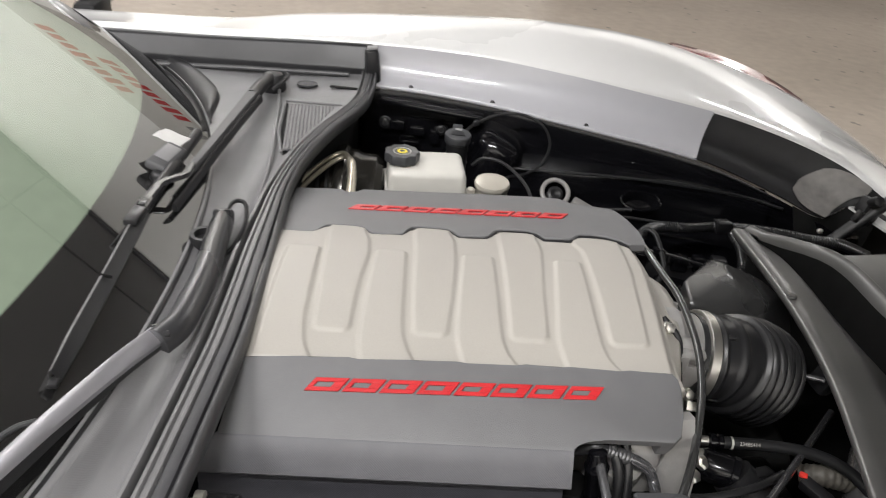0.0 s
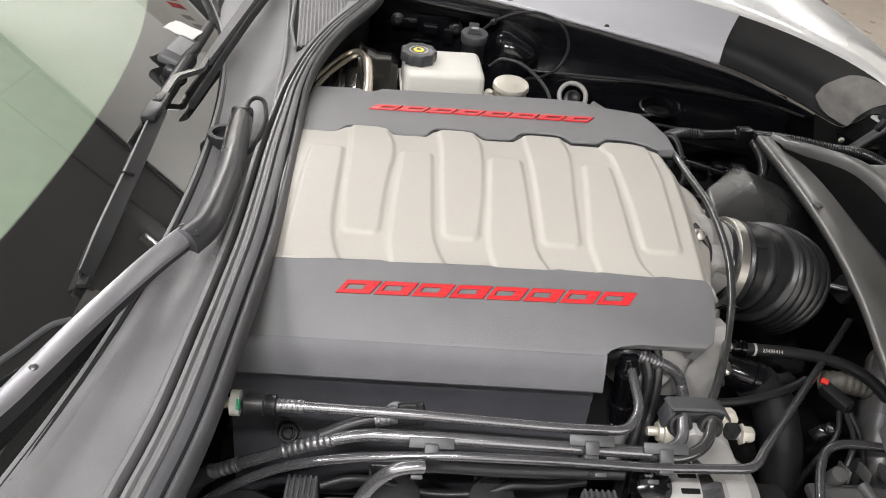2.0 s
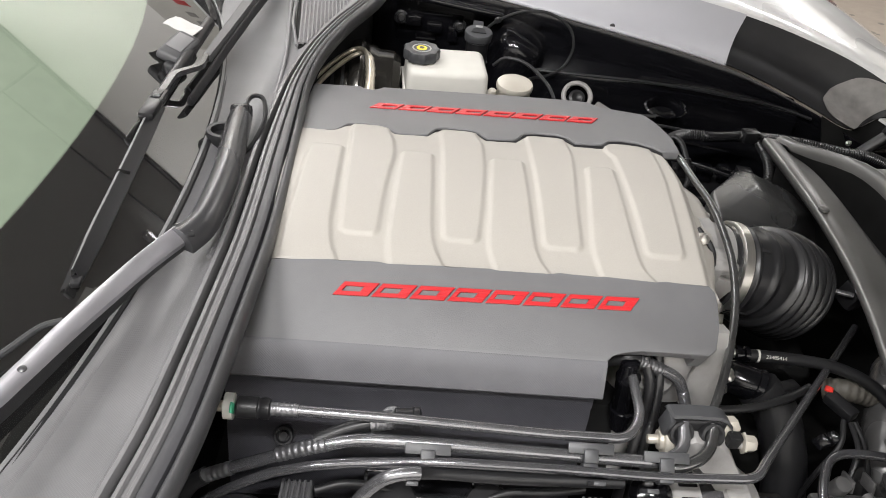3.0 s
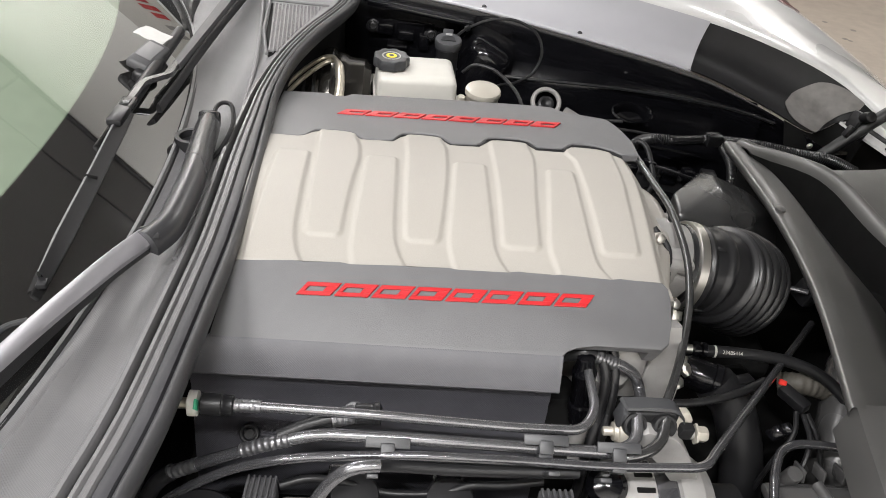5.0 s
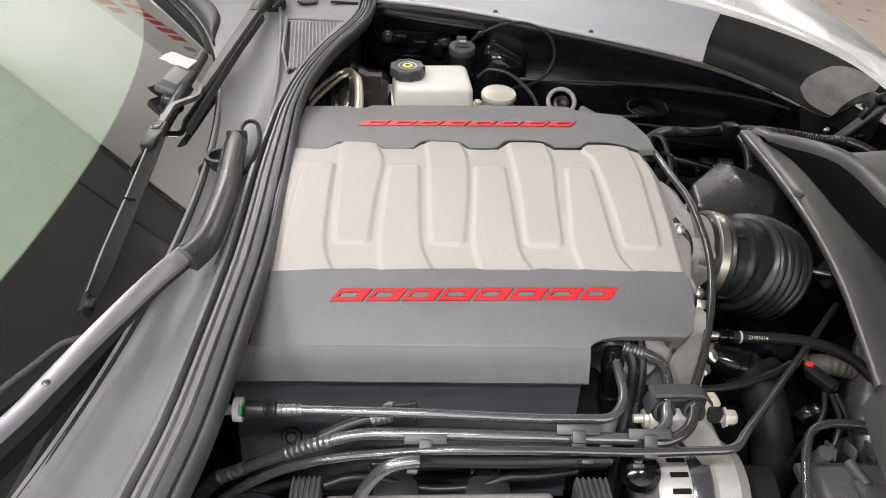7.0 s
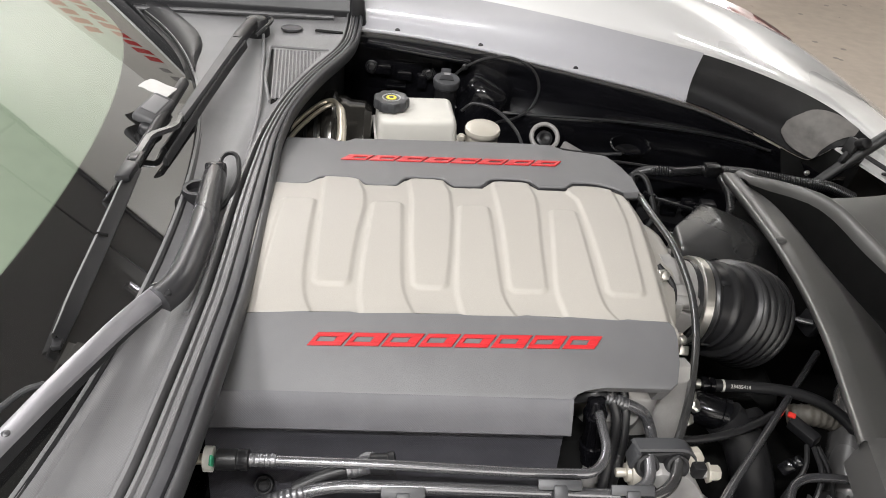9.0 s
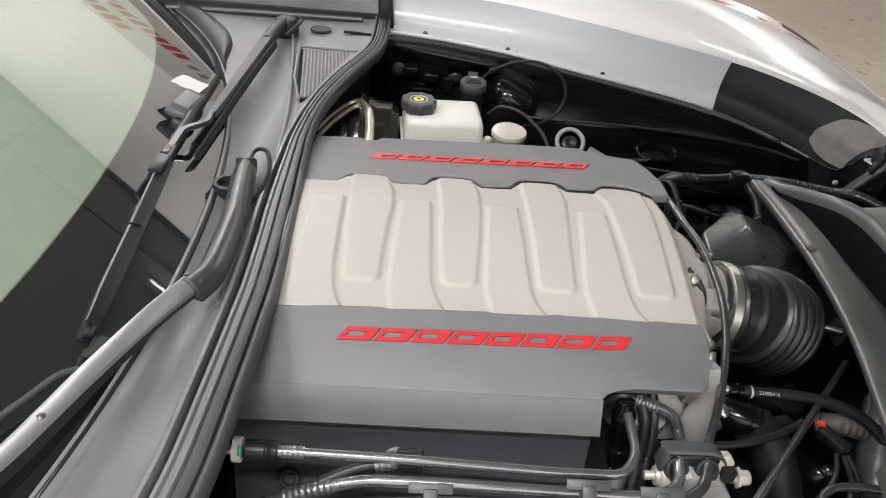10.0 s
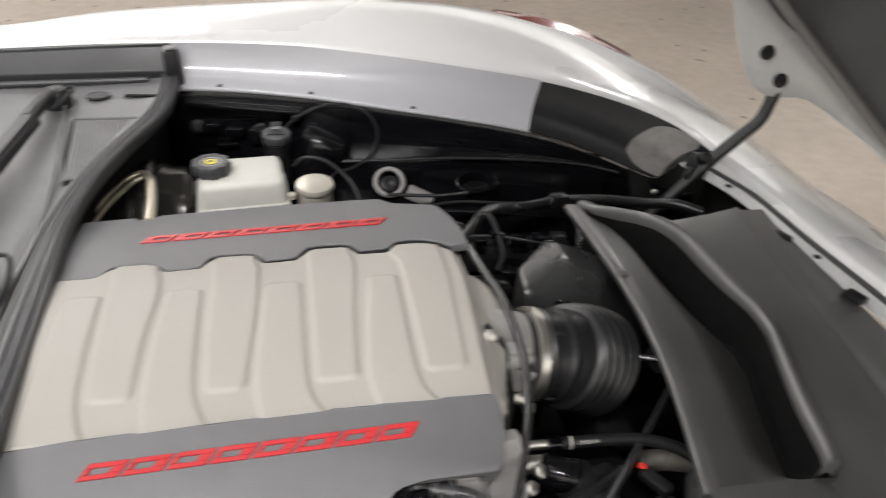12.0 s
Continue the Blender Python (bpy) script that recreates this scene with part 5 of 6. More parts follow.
block(bm, (0.484, 0.428, 0.716), (0.028, 0.022, 0.022), (0, 0, 8), bevel=0.004)
part("tee_clip", bm, M_BLACK, har)
bm = BM()
tube(bm, spline([(0.315, 0.365, 0.70), (0.335, 0.385, 0.722), (0.352, 0.375, 0.720), (0.360, 0.345, 0.70), (0.362, 0.325, 0.68), (0.352, 0.315, 0.66)]), 0.0045, 10)
part("loop", bm, M_RUBBER, har)

# dark clutter between the box and the wall
for i, (c, s, r) in enumerate((((0.33, 0.30, 0.60), (0.09, 0.06, 0.10), 10), ((0.40, 0.35, 0.60), (0.10, 0.05, 0.09), -12), ((0.27, 0.40, 0.60), (0.08, 0.07, 0.10), 25), ((0.52, 0.36, 0.58), (0.12, 0.05, 0.10), 5))):
    bm = BM()
    block(bm, c, s, (4, 5, r), bevel=0.010, seg=3, taper=0.85)
    solo("valve_block", bm, M_GLOSS, "dark control block low in the bay", "control block", "blocks low in the bay")

# relay carrier and thin wires against the far wall
rel = thing("relay_carrier", (0.37, 0.40, 0.60), "black relay carrier with small square relays", "relay carrier")
bm = BM()
block(bm, (0.375, 0.392, 0.640), (0.24, 0.05, 0.05), (-12, 2, -3), bevel=0.006, seg=3)
part("tray", bm, M_BLACK, rel)
random.seed(7)
for k in range(7):
    bm = BM()
    w = 0.020 + 0.008 * random.random()
    block(bm, (0.272 + 0.033 * k, 0.384 - 0.002 * k, 0.668 + 0.008 * random.random()), (w, 0.024, 0.026), (-10 + 8 * random.random(), 6 * random.random(), -8 + 16 * random.random()), bevel=0.003)
    part("relay", bm, M_GLOSS if k % 3 else M_BLACK, rel)
for k, pts in enumerate(([(0.27, 0.33, 0.69), (0.30, 0.345, 0.705), (0.36, 0.35, 0.70), (0.43, 0.345, 0.685), (0.50, 0.36, 0.66)], [(0.25, 0.36, 0.69), (0.29, 0.375, 0.715), (0.315, 0.362, 0.70), (0.32, 0.335, 0.66)],
                         [(0.22, 0.44, 0.70), (0.30, 0.46, 0.705), (0.40, 0.455, 0.70), (0.52, 0.45, 0.69), (0.62, 0.44, 0.68)], [(0.20, 0.50, 0.705), (0.28, 0.495, 0.70), (0.34, 0.49, 0.705)])):
    bm = BM()
    tube(bm, spline(pts), 0.0026 + 0.0006 * (k % 2), 8)
    solo("thin_wire", bm, M_BELLOWS, "thin black wire low in the bay", "wire", "wires low in the bay")
for p, a in (((0.292, 0.372, 0.712), 20), ((0.356, 0.352, 0.702), -10), ((0.445, 0.346, 0.684), 35)):
    bm = BM()
    block(bm, p, (0.022, 0.012, 0.012), (0, 10, a), bevel=0.003)
    solo("wire_plug", bm, M_GLOSS, "small glossy black wire plug", "connector", "small wire plugs")

# ---- radiator duct and hood hinge at the nose ----
duct = thing("radiator_duct", (0.55, 0.05, 0.6), "large black moulded radiator duct with a hollow", "air duct")


def left_x(y):
    return curve_at([(-0.40, 0.375), (-0.24, 0.408), (-0.185, 0.421), (-0.141, 0.431), (-0.08, 0.444), (-0.012, 0.454), (0.06, 0.460), (0.131, 0.462), (0.22, 0.459), (0.312, 0.453)], y)


def right_x(y):
    return curve_at([(-0.40, 0.47), (-0.230, 0.520), (-0.218, 0.540), (-0.19, 0.548), (-0.143, 0.558), (-0.06, 0.582), (-0.015, 0.595), (0.02, 0.598), (0.07, 0.592), (0.126, 0.588), (0.19, 0.584), (0.23, 0.574), (0.25, 0.560), (0.275, 0.520), (0.292, 0.480), (0.312, 0.462)], y)


basin, opening = [], []
for i in range(36):
    y = -0.235 + 0.543 * i / 35
    a, b = left_x(y), right_x(y)
    w = max(0.012, b - a - 0.021)
    deep = 0.15 * smooth(-0.235, -0.18, y) * (1 - smooth(0.285, 0.307, y)) + 0.003
    t0 = 0.93 - 0.75 * smooth(0.02, 0.14, y)
    r = [(a + 0.004, y, 0.755), (a - 0.004, y, 0.764), (a - 0.007, y, 0.772), (a - 0.006, y, 0.7762), (a - 0.003, y, 0.7775), (a + 0.005, y, 0.7770), (a + 0.014, y, 0.7757), (a + 0.020, y, 0.7725)]
    fl = min(0.028, w * 0.25)
    r.append((a + 0.021 + fl, y, 0.7665))
    for k in range(1, 8):
        f = k / 7
        r.append((a + 0.021 + fl + (w - fl) * t0 * f, y, 0.7665 - (deep * 0.45 * t0 - 0.002) * f ** 1.2))
    basin.append(r)
    o = [r[-1]]
    low = deep * 0.45 * t0 + deep * (1 - 0.45 * t0) * smooth(0.0, 0.13, y)
    for f, g in ((0.15, 0.78), (0.35, 0.95), (0.6, 1.0), (0.85, 1.0), (0.95, 0.9), (0.97, 0.3), (0.98, 0.05)):
        o.append((a + 0.021 + fl + (w - fl) * (t0 + (1 - t0) * f), y, 0.772 - low * g))
    o += [(b - 0.001, y, 0.774), (b + 0.002, y, 0.780), (b + 0.007, y, 0.784), (b + 0.014, y, 0.783), (b + 0.019, y, 0.775)]
    opening.append(o)
bm = BM()
sheet(bm, basin)
part("basin", bm, M_DUCT, duct, angle=60)
# throat takes its darkness from the colour, as painted shade
bm = BM()
sheet(bm, [o[:8] for o in opening])
part("opening", bm, M_SHADE, duct, "open throat of the duct, painted dark as shade", angle=60)
bm = BM()
sheet(bm, [o[7:] for o in opening])
part("rim", bm, M_DUCT, duct, angle=60)
bm = BM()
rows = []
for i in range(28):
    y = -0.30 + 0.545 * i / 27
    a = right_x(max(-0.235, y)) + 0.018
    e = curve_at([(-0.3, 0.655), (-0.122, 0.680), (-0.044, 0.691), (0.099, 0.704), (0.245, 0.729)], y)
    fan = 0.045 * smooth(0.05, 0.245, y)
    rows.append([(a + (e - a) * f, y + fan * f, z) for f, z in ((0, 0.775), (0.3, 0.770), (0.65, 0.766), (0.93, 0.7645), (0.97, 0.7655), (1.0, 0.764), (1.04, 0.757), (1.40, 0.746))] + [(0.805, y + fan, 0.728), (0.818, y + fan, 0.700)])
sheet(bm, rows, 0.004)
part("apron", bm, M_DUCT, duct, angle=50)
bm = BM()
lathe(bm, [(0.0075, 0), (0.007, 0.003), (0.003, 0.0045)], pose(0.463, 0.118, 0.7785), 16)
part("push_pin", bm, M_DUCT, duct)
bm = BM()
rows = []
for i in range(10):
    y = -0.42 + 0.19 * i / 9
    rows.append([(left_x(y) - 0.008, y, 0.74), (left_x(y), y, 0.776), (left_x(y) + 0.03, y, 0.777), (left_x(y) + 0.12, y, 0.77), (0.70, y, 0.745)])
sheet(bm, rows, 0.004)
part("near_wing", bm, M_DUCT, duct, angle=50)

# painted nose panel with its fixing rail
nose = thing("nose_panel", (0.9, 0.2, 0.5), "white painted nose panel with a flanged edge", "bumper panel")


def rail_x(y):
    return curve_at([(-0.4, 0.86), (-0.1, 0.862), (0.086, 0.850), (0.223, 0.836), (0.379, 0.826), (0.45, 0.806), (0.52, 0.785)], y)


rows = []
for i in range(24):
    y = -0.40 + 0.92 * i / 23
    x = rail_x(y)
    rows.append([(x - 0.035, y, 0.722), (x - 0.034, y, 0.7265), (x - 0.012, y, 0.7285), (x - 0.008, y, 0.722), (x - 0.004, y, 0.7225), (x, y, 0.742), (x + 0.006, y, 0.746), (x + 0.05, y, 0.742), (x + 0.15, y, 0.715), (x + 0.30, y, 0.63), (x + 0.38, y, 0.5)])
bm = BM()
sheet(bm, rows)
part("panel", bm, M_WHITE, nose, angle=45)
bm = BM()
tube(bm, [(rail_x(y) - 0.004, y, 0.728) for y in [-0.38 + 0.04 * k for k in range(23)]], 0.005, 8)
part("rail_seal", bm, M_SEAL, nose)
for y in (0.42, 0.19, 0.02):
    bm = BM()
    lathe(bm, [(0.006, 0), (0.0055, 0.0015), (0.002, 0.002)], pose(rail_x(y) - 0.023, y, 0.728), 14)
    part("rail_hole", bm, M_BLACK, nose)
for y in (0.24, 0.08):
    bm = BM()
    block(bm, (rail_x(y) - 0.05, y, 0.735), (0.02, 0.03, 0.012), (0, 0, 20), bevel=0.004)
    part("clip", bm, M_BLACK, nose)

# open hood: white flange, black underside, prop arm
hood = thing("hood", (1.1, 0.0, 0.75), "open white hood with a black underside", "car hood")
HA = radians(41)


def hood_at(u, y, h=0.0):
    """u: metres up the raised hood from its hinge, h: out of its underside."""
    return Vector((1.135 - u * math.cos(HA) - h * math.sin(HA), y, 0.742 + u * math.sin(HA) - h * math.cos(HA)))


bm = BM()
rows = []
for i in range(15):
    u = 0.02 + 1.36 * i / 14
    rows.append([hood_at(u, y, h) for y, h in ((-0.75, 0.0), (-0.70, -0.05), (-0.3, -0.09), (0.0, -0.10), (0.30, -0.07), (0.37, -0.015), (0.425, -0.002), (0.44, -0.02))])
sheet(bm, rows, 0.02, (0.6, 0, 0.8))
part("underside", bm, M_DUCT, hood, "black liner of the hood underside", angle=50)
bm = BM()
sheet(bm, [[hood_at(0.02 + 1.38 * i / 14, y, h) for y, h in ((-0.78, -0.035), (-0.70, -0.085), (-0.3, -0.125), (0.0, -0.135), (0.30, -0.118), (0.42, -0.085), (0.56, -0.062))] for i in range(15)], 0.006, (0.6, 0, 0.8))
part("outer_skin", bm, M_WHITE, hood, "white painted hood skin", angle=60)
bm = BM()
rows = []
for i in range(73):
    u = -0.06 + 1.44 * i / 72
    drop = curve_at([(-0.06, 0.004), (0.02, 0.008), (0.18, 0.030), (0.25, 0.045), (0.28, 0.066), (0.30, 0.082), (0.325, 0.092), (0.355, 0.094), (0.42, 0.075), (0.50, 0.036), (0.56, 0.02), (0.9, -0.01), (1.4, -0.02)], u)
    top = curve_at([(-0.06, -0.035), (0.147, -0.024), (0.30, -0.010), (0.45, 0.012), (0.6, 0.0), (1.4, -0.03)], u)
    rows.append([hood_at(u, 0.425, top - 0.006), hood_at(u, 0.440, top), hood_at(u, 0.446, top + 0.012), hood_at(u, 0.449, drop * 0.5 + top * 0.3), hood_at(u, 0.450, drop - 0.003), hood_at(u, 0.454, drop), hood_at(u, 0.470, drop - 0.012), hood_at(u, 0.56, -0.05)])
sheet(bm, rows)
part("flange", bm, M_WHITE, hood, "white painted side flange", angle=60)
for u, h in ((0.383, 0.046), (0.322, 0.058)):
    bm = BM()
    lathe(bm, [(0.0125, 0), (0.0125, 0.004), (0.009, 0.005), (0.009, 0.010), (0.004, 0.011)], aim(hood_at(u, 0.449, h), (0, -1, 0.1)), 18)
    part("hinge_bolt", bm, M_BLACK, hood)
bm = BM()
tube(bm, [hood_at(-0.02 + 0.1 * k, 0.385, 0.001) for k in range(15)], 0.008, 10)
part("liner_bead", bm, M_GREYTRIM, hood, "grey moulded bead along the liner")
prop = thing("hood_strut", (0.7, 0.44, 0.66), "black hood hinge arm with a bend", "hinge arm")
bm = BM()
slab_path(bm, bends([(0.672, 0.45, 0.655), (0.771, 0.448, 0.77), (0.843, 0.447, 0.839), (0.862, 0.458, 0.888), (0.859, 0.459, 0.908)], 0.02), lambda t: 0.021, lambda t: 0.008, up=Vector((0, -1, 0.2)))
part("arm", bm, M_BLACK, prop, angle=50)
bm = BM()
lathe(bm, [(0.008, -0.02), (0.0095, -0.008), (0.0088, 0.006), (0.005, 0.008), (0.002, 0.0085)], aim((0.745, 0.438, 0.778), (0, -1, 0.6)), 22)
part("pivot", bm, M_RUBBER, prop)
bm = BM()
block(bm, (0.742, 0.462, 0.758), (0.020, 0.022, 0.032), (0, 20, 20), bevel=0.004)
part("bracket", bm, M_RUBBER, prop)
for p in ((0.728, 0.450, 0.742), (0.755, 0.452, 0.735)):
    bm = BM()
    block(bm, p, (0.011, 0.010, 0.022), (0, 25, 10), bevel=0.002)
    part("bracket_leg", bm, M_RUBBER, prop)

# ---- lines along the near side of the engine ----
def crimp(bm, line, r, waves=7):
    line = resample(line, 0.001)
    tube(bm, line, r, 16, wave=lambda i, s: 1 + 0.05 * math.sin(2 * math.pi * waves * i / max(1, len(line) - 1)))


up_line = thing("fuel_line", (-0.05, -0.288, 0.77), "dark coated fuel line with a white and green coupling", "fuel line")
bm = BM()
tube(bm, [(-0.262, -0.288, 0.791), (-0.224, -0.288, 0.793)], 0.0048, 12)
part("stub", bm, M_BRASS, up_line, "plated steel stub")
bm = BM()
lathe(bm, [(0.008, -0.0042), (0.0112, -0.0038), (0.0112, 0.0038), (0.008, 0.0042)], aim((-0.2225, -0.288, 0.7932), (1, 0, 0)), 16)
collar = part("collar", bm, M_TANK, up_line, "white plastic collar")
bm = BM()
block(bm, (-0.2188, -0.2945, 0.7985), (0.0022, 0.009, 0.013), (35, 0, 0), bevel=0.0008)
part("lock_tab", bm, M_GREEN, collar, "green lock tab")
bm = BM()
lathe(bm, [(0.0085, 0), (0.0095, 0.001), (0.0095, 0.017), (0.0085, 0.018), (0.0085, 0.020), (0.0092, 0.021), (0.0092, 0.027), (0.007, 0.028)], aim((-0.216, -0.288, 0.7932), (1, 0, -0.01)), 24)
part("coupler", bm, M_BLACK, up_line)
bm = BM()
crimp(bm, [(-0.188, -0.288, 0.7930), (-0.164, -0.288, 0.7930)], 0.0058, 5)
part("ferrule", bm, M_FOIL, up_line)
bm = BM()
tube(bm, bends([(-0.168, -0.288, 0.7930), (-0.068, -0.288, 0.7905), (0.058, -0.287, 0.7825), (0.122, -0.286, 0.7815), (0.138, -0.262, 0.783), (0.136, -0.20, 0.793), (0.130, -0.16, 0.80)], 0.02), 0.0047, 16)
part("tube", bm, M_TUBE_GREY, up_line)

p2 = thing("heater_pipe", (-0.05, -0.30, 0.74), "black coated metal pipe with crimped ferrules", "pipe", "pipes beside the engine")
bm = BM()
tube(bm, spline([(-0.300, -0.302, 0.61), (-0.279, -0.300, 0.660), (-0.262, -0.300, 0.695), (-0.246, -0.300, 0.7125)]), 0.0078, 14)
part("hose", bm, M_RUBBER, p2)
bm = BM()
crimp(bm, [(-0.248, -0.300, 0.7105), (-0.222, -0.300, 0.7255)], 0.0064, 5)
part("ferrule", bm, M_FOIL, p2)
bm = BM()
tube(bm, [(-0.224, -0.300, 0.7245), (-0.170, -0.300, 0.7530)], 0.0058, 14)
part("link_tube", bm, M_TUBE, p2)
bm = BM()
crimp(bm, spline([(-0.182, -0.300, 0.7475), (-0.160, -0.300, 0.758), (-0.138, -0.300, 0.7665)]), 0.0064, 8)
part("ferrule", bm, M_FOIL, p2)
bm = BM()
tube(bm, bends([(-0.142, -0.300, 0.765), (-0.112, -0.300, 0.7755), (-0.042, -0.300, 0.7755), (0.115, -0.300, 0.7705), (0.152, -0.300, 0.770), (0.176, -0.285, 0.770), (0.178, -0.262, 0.780)], 0.018), 0.0057, 16)
part("tube", bm, M_TUBE_GREY, p2)
bm = BM()
tube(bm, spline([(-0.150, -0.296, 0.765), (-0.125, -0.289, 0.774), (-0.100, -0.284, 0.780)]), 0.006, 12)
part("branch_hose", bm, M_RUBBER, p2)
bm = BM()
crimp(bm, [(-0.104, -0.285, 0.779), (-0.084, -0.282, 0.783)], 0.0082, 4)
part("ferrule", bm, M_FOIL, p2)
bm = BM()
lathe(bm, [(0.008, 0), (0.0095, 0.001), (0.0095, 0.016), (0.0105, 0.017), (0.0105, 0.022), (0.006, 0.024)], aim((-0.084, -0.282, 0.783), (1, 0.05, 0.05)), 20)
part("end_coupler", bm, M_BLACK, p2)
bm = BM()
lathe(bm, [(0.011, -0.002), (0.011, 0.001), (0.009, 0.002), (0.003, 0.0022)], aim((-0.085, -0.272, 0.772), (0, -0.8, 0.6)), 20)
part("round_tab", bm, M_CAPGREY, p2)

p3 = thing("heater_pipe", (0.0, -0.315, 0.74), "long black metal pipe bent towards the nose", "pipe", "pipes beside the engine")
bm = BM()
tube(bm, spline([(-0.30, -0.317, 0.62), (-0.257, -0.315, 0.682), (-0.225, -0.315, 0.715), (-0.186, -0.315, 0.7415), (-0.15, -0.315, 0.7555), (-0.118, -0.315, 0.763)], 6) +
     bends([(-0.118, -0.315, 0.763), (-0.041, -0.315, 0.7715), (0.056, -0.315, 0.772), (0.144, -0.315, 0.769), (0.232, -0.314, 0.7725), (0.252, -0.288, 0.766), (0.446, -0.060, 0.693), (0.505, 0.010, 0.672)], 0.022)[1:], 0.0044, 16)
part("tube", bm, M_TUBE, p3)
p4 = thing("heater_pipe", (0.0, -0.335, 0.74), "thick grey metal pipe that drops between the brackets", "pipe", "pipes beside the engine")
bm = BM()
tube(bm, spline([(-0.135, -0.338, 0.67), (-0.117, -0.333, 0.716), (-0.104, -0.332, 0.746), (-0.092, -0.332, 0.764), (-0.080, -0.331, 0.772), (-0.066, -0.329, 0.773), (-0.060, -0.328, 0.772)]), 0.0058, 16)
part("tube", bm, M_TUBE_GREY, p4)
bm = BM()
tube(bm, spline([(-0.064, -0.327, 0.771), (-0.04, -0.318, 0.760), (0.02, -0.313, 0.752), (0.12, -0.310, 0.752)]), 0.0055, 14)
part("rear_hose", bm, M_RUBBER, p4)


def clip(x0, x1, y, z, drop):
    c = thing("pipe_clip", ((x0 + x1) / 2, y, z - 0.02), "dark grey plastic clip holding metal pipes", "clip", "pipe clips")
    w = x1 - x0
    mid = (x0 + x1) / 2
    bm = BM()
    block(bm, (mid, y + 0.002, z + 0.001), (w, 0.0095, 0.0025), (38, 0, 0), bevel=0.0008)
    part("plate", bm, M_CAPGREY, c)
    bm = BM()
    block(bm, (mid, y - 0.003, z - 0.003), (w * 0.32, 0.012, 0.006), (38, 0, 0), bevel=0.0015)
    part("latch", bm, M_CAPGREY, c)
    bm = BM()
    block(bm, (mid, y - 0.008, z - 0.014), (w * 0.32, 0.010, 0.012), (30, 0, 0), bevel=0.001)
    part("body", bm, M_CAPGREY, c)
    bm = BM()
    block(bm, (x0 + w * 0.30 + drop, y - 0.018, z - 0.020), (w * 0.26, 0.004, 0.022), (35, 0, 0), bevel=0.001)
    part("foot", bm, M_CAPGREY, c)


clip(-0.073, -0.034, -0.309, 0.776, -0.004)
clip(0.066, 0.106, -0.303, 0.783, 0.014)
clip(0.132, 0.172, -0.306, 0.781, -0.006)

# clamp block on its long bolt
cb = thing("pipe_clamp", (0.2, -0.25, 0.75), "black rubber pipe clamp under a bent steel plate", "pipe clamp")
bm = BM()
block(bm, (0.191, -0.256, 0.7765), (0.056, 0.016, 0.016), (0, -2, 3), bevel=0.003, seg=3)
part("rubber_block", bm, M_RUBBER, cb)
bm = BM()
rows = []
for x, b in ((0.162, -0.003), (0.164, 0.0), (0.185, 0.001), (0.206, 0.001), (0.214, -0.002), (0.221, -0.010), (0.224, -0.018)):
    rows.append([(x, -0.249, 0.7885 + b), (x, -0.2505, 0.791 + b), (x + 0.003, -0.2625, 0.7895 + b), (x + 0.003, -0.2640, 0.787 + b)])
sheet(bm, rows, 0.0022, (0, 0.5, -0.86))
part("top_plate", bm, M_CAPGREY, cb)
bm = BM()
block(bm, (0.1635, -0.260, 0.778), (0.005, 0.018, 0.020), (0, 12, 0), bevel=0.0015)
part("plate_end", bm, M_CAPGREY, cb)
for x in (0.1755, 0.2045):
    bm = BM()
    lathe(bm, [(0.006, -0.008), (0.0115, -0.007), (0.012, 0.001), (0.011, 0.004), (0.0085, 0.0045), (0.0065, 0.002), (0.002, 0.0)], aim((x, -0.2685, 0.7735), (0.05, -0.8, 0.55)), 24)
    part("grommet", bm, M_RUBBER, cb)
bm = BM()
tube(bm, [(0.160, -0.262, 0.755), (0.242, -0.262, 0.759)], 0.0065, 18)
part("bolt_shank", bm, M_ALU, cb)
bm = BM()
lathe(bm, [(0.004, 0), (0.0045, 0.001), (0.0045, 0.009), (0.009, 0.0095), (0.0095, 0.013), (0.0135, 0.0135), (0.0135, 0.021), (0.011, 0.022)], aim((0.150, -0.264, 0.757), (1, 0, 0.03)), 18)
part("stud_end", bm, M_CREAM, cb)
bm = BM()
lathe(bm, [(0.007, -0.002), (0.0105, -0.001), (0.0105, 0.001), (0.008, 0.002), (0.008, 0.009), (0.006, 0.0115), (0.002, 0.0117)], aim((0.240, -0.264, 0.7595), (1, -0.05, 0.03)), 6)
part("hex_nut", bm, M_CREAM, cb)
bm = BM()
prism(bm, [(-0.012, -0.012), (0.010, -0.014), (0.012, 0.0), (0.006, 0.011), (-0.006, 0.012), (-0.012, 0.004)], -0.006, 0.006, pose(0.226, -0.256, 0.772, 75, 0, 10) @ Matrix.Diagonal((0.75, 0.75, 0.8, 1)), bevel=0.002)
part("end_bracket", bm, M_CREAM, cb)
bm = BM()
block(bm, (0.228, -0.262, 0.764), (0.014, 0.016, 0.015), (0, 8, 5), bevel=0.002)
part("end_pad", bm, M_RUBBER, cb)
bm = BM()
tube(bm, spline([(0.150, -0.302, 0.766), (0.168, -0.303, 0.769), (0.186, -0.296, 0.772), (0.198, -0.284, 0.773), (0.204, -0.270, 0.776), (0.205, -0.262, 0.780)]), 0.0056, 16)
part("stub_pipe", bm, M_LINE, cb, "dull metal pipe through the clamp")

# line that comes over the front of the manifold to the clamp
ol = thing("coolant_line", (0.25, 0, 0.78), "thin silver grey metal line over the front of the engine", "pipe")
bm = BM()
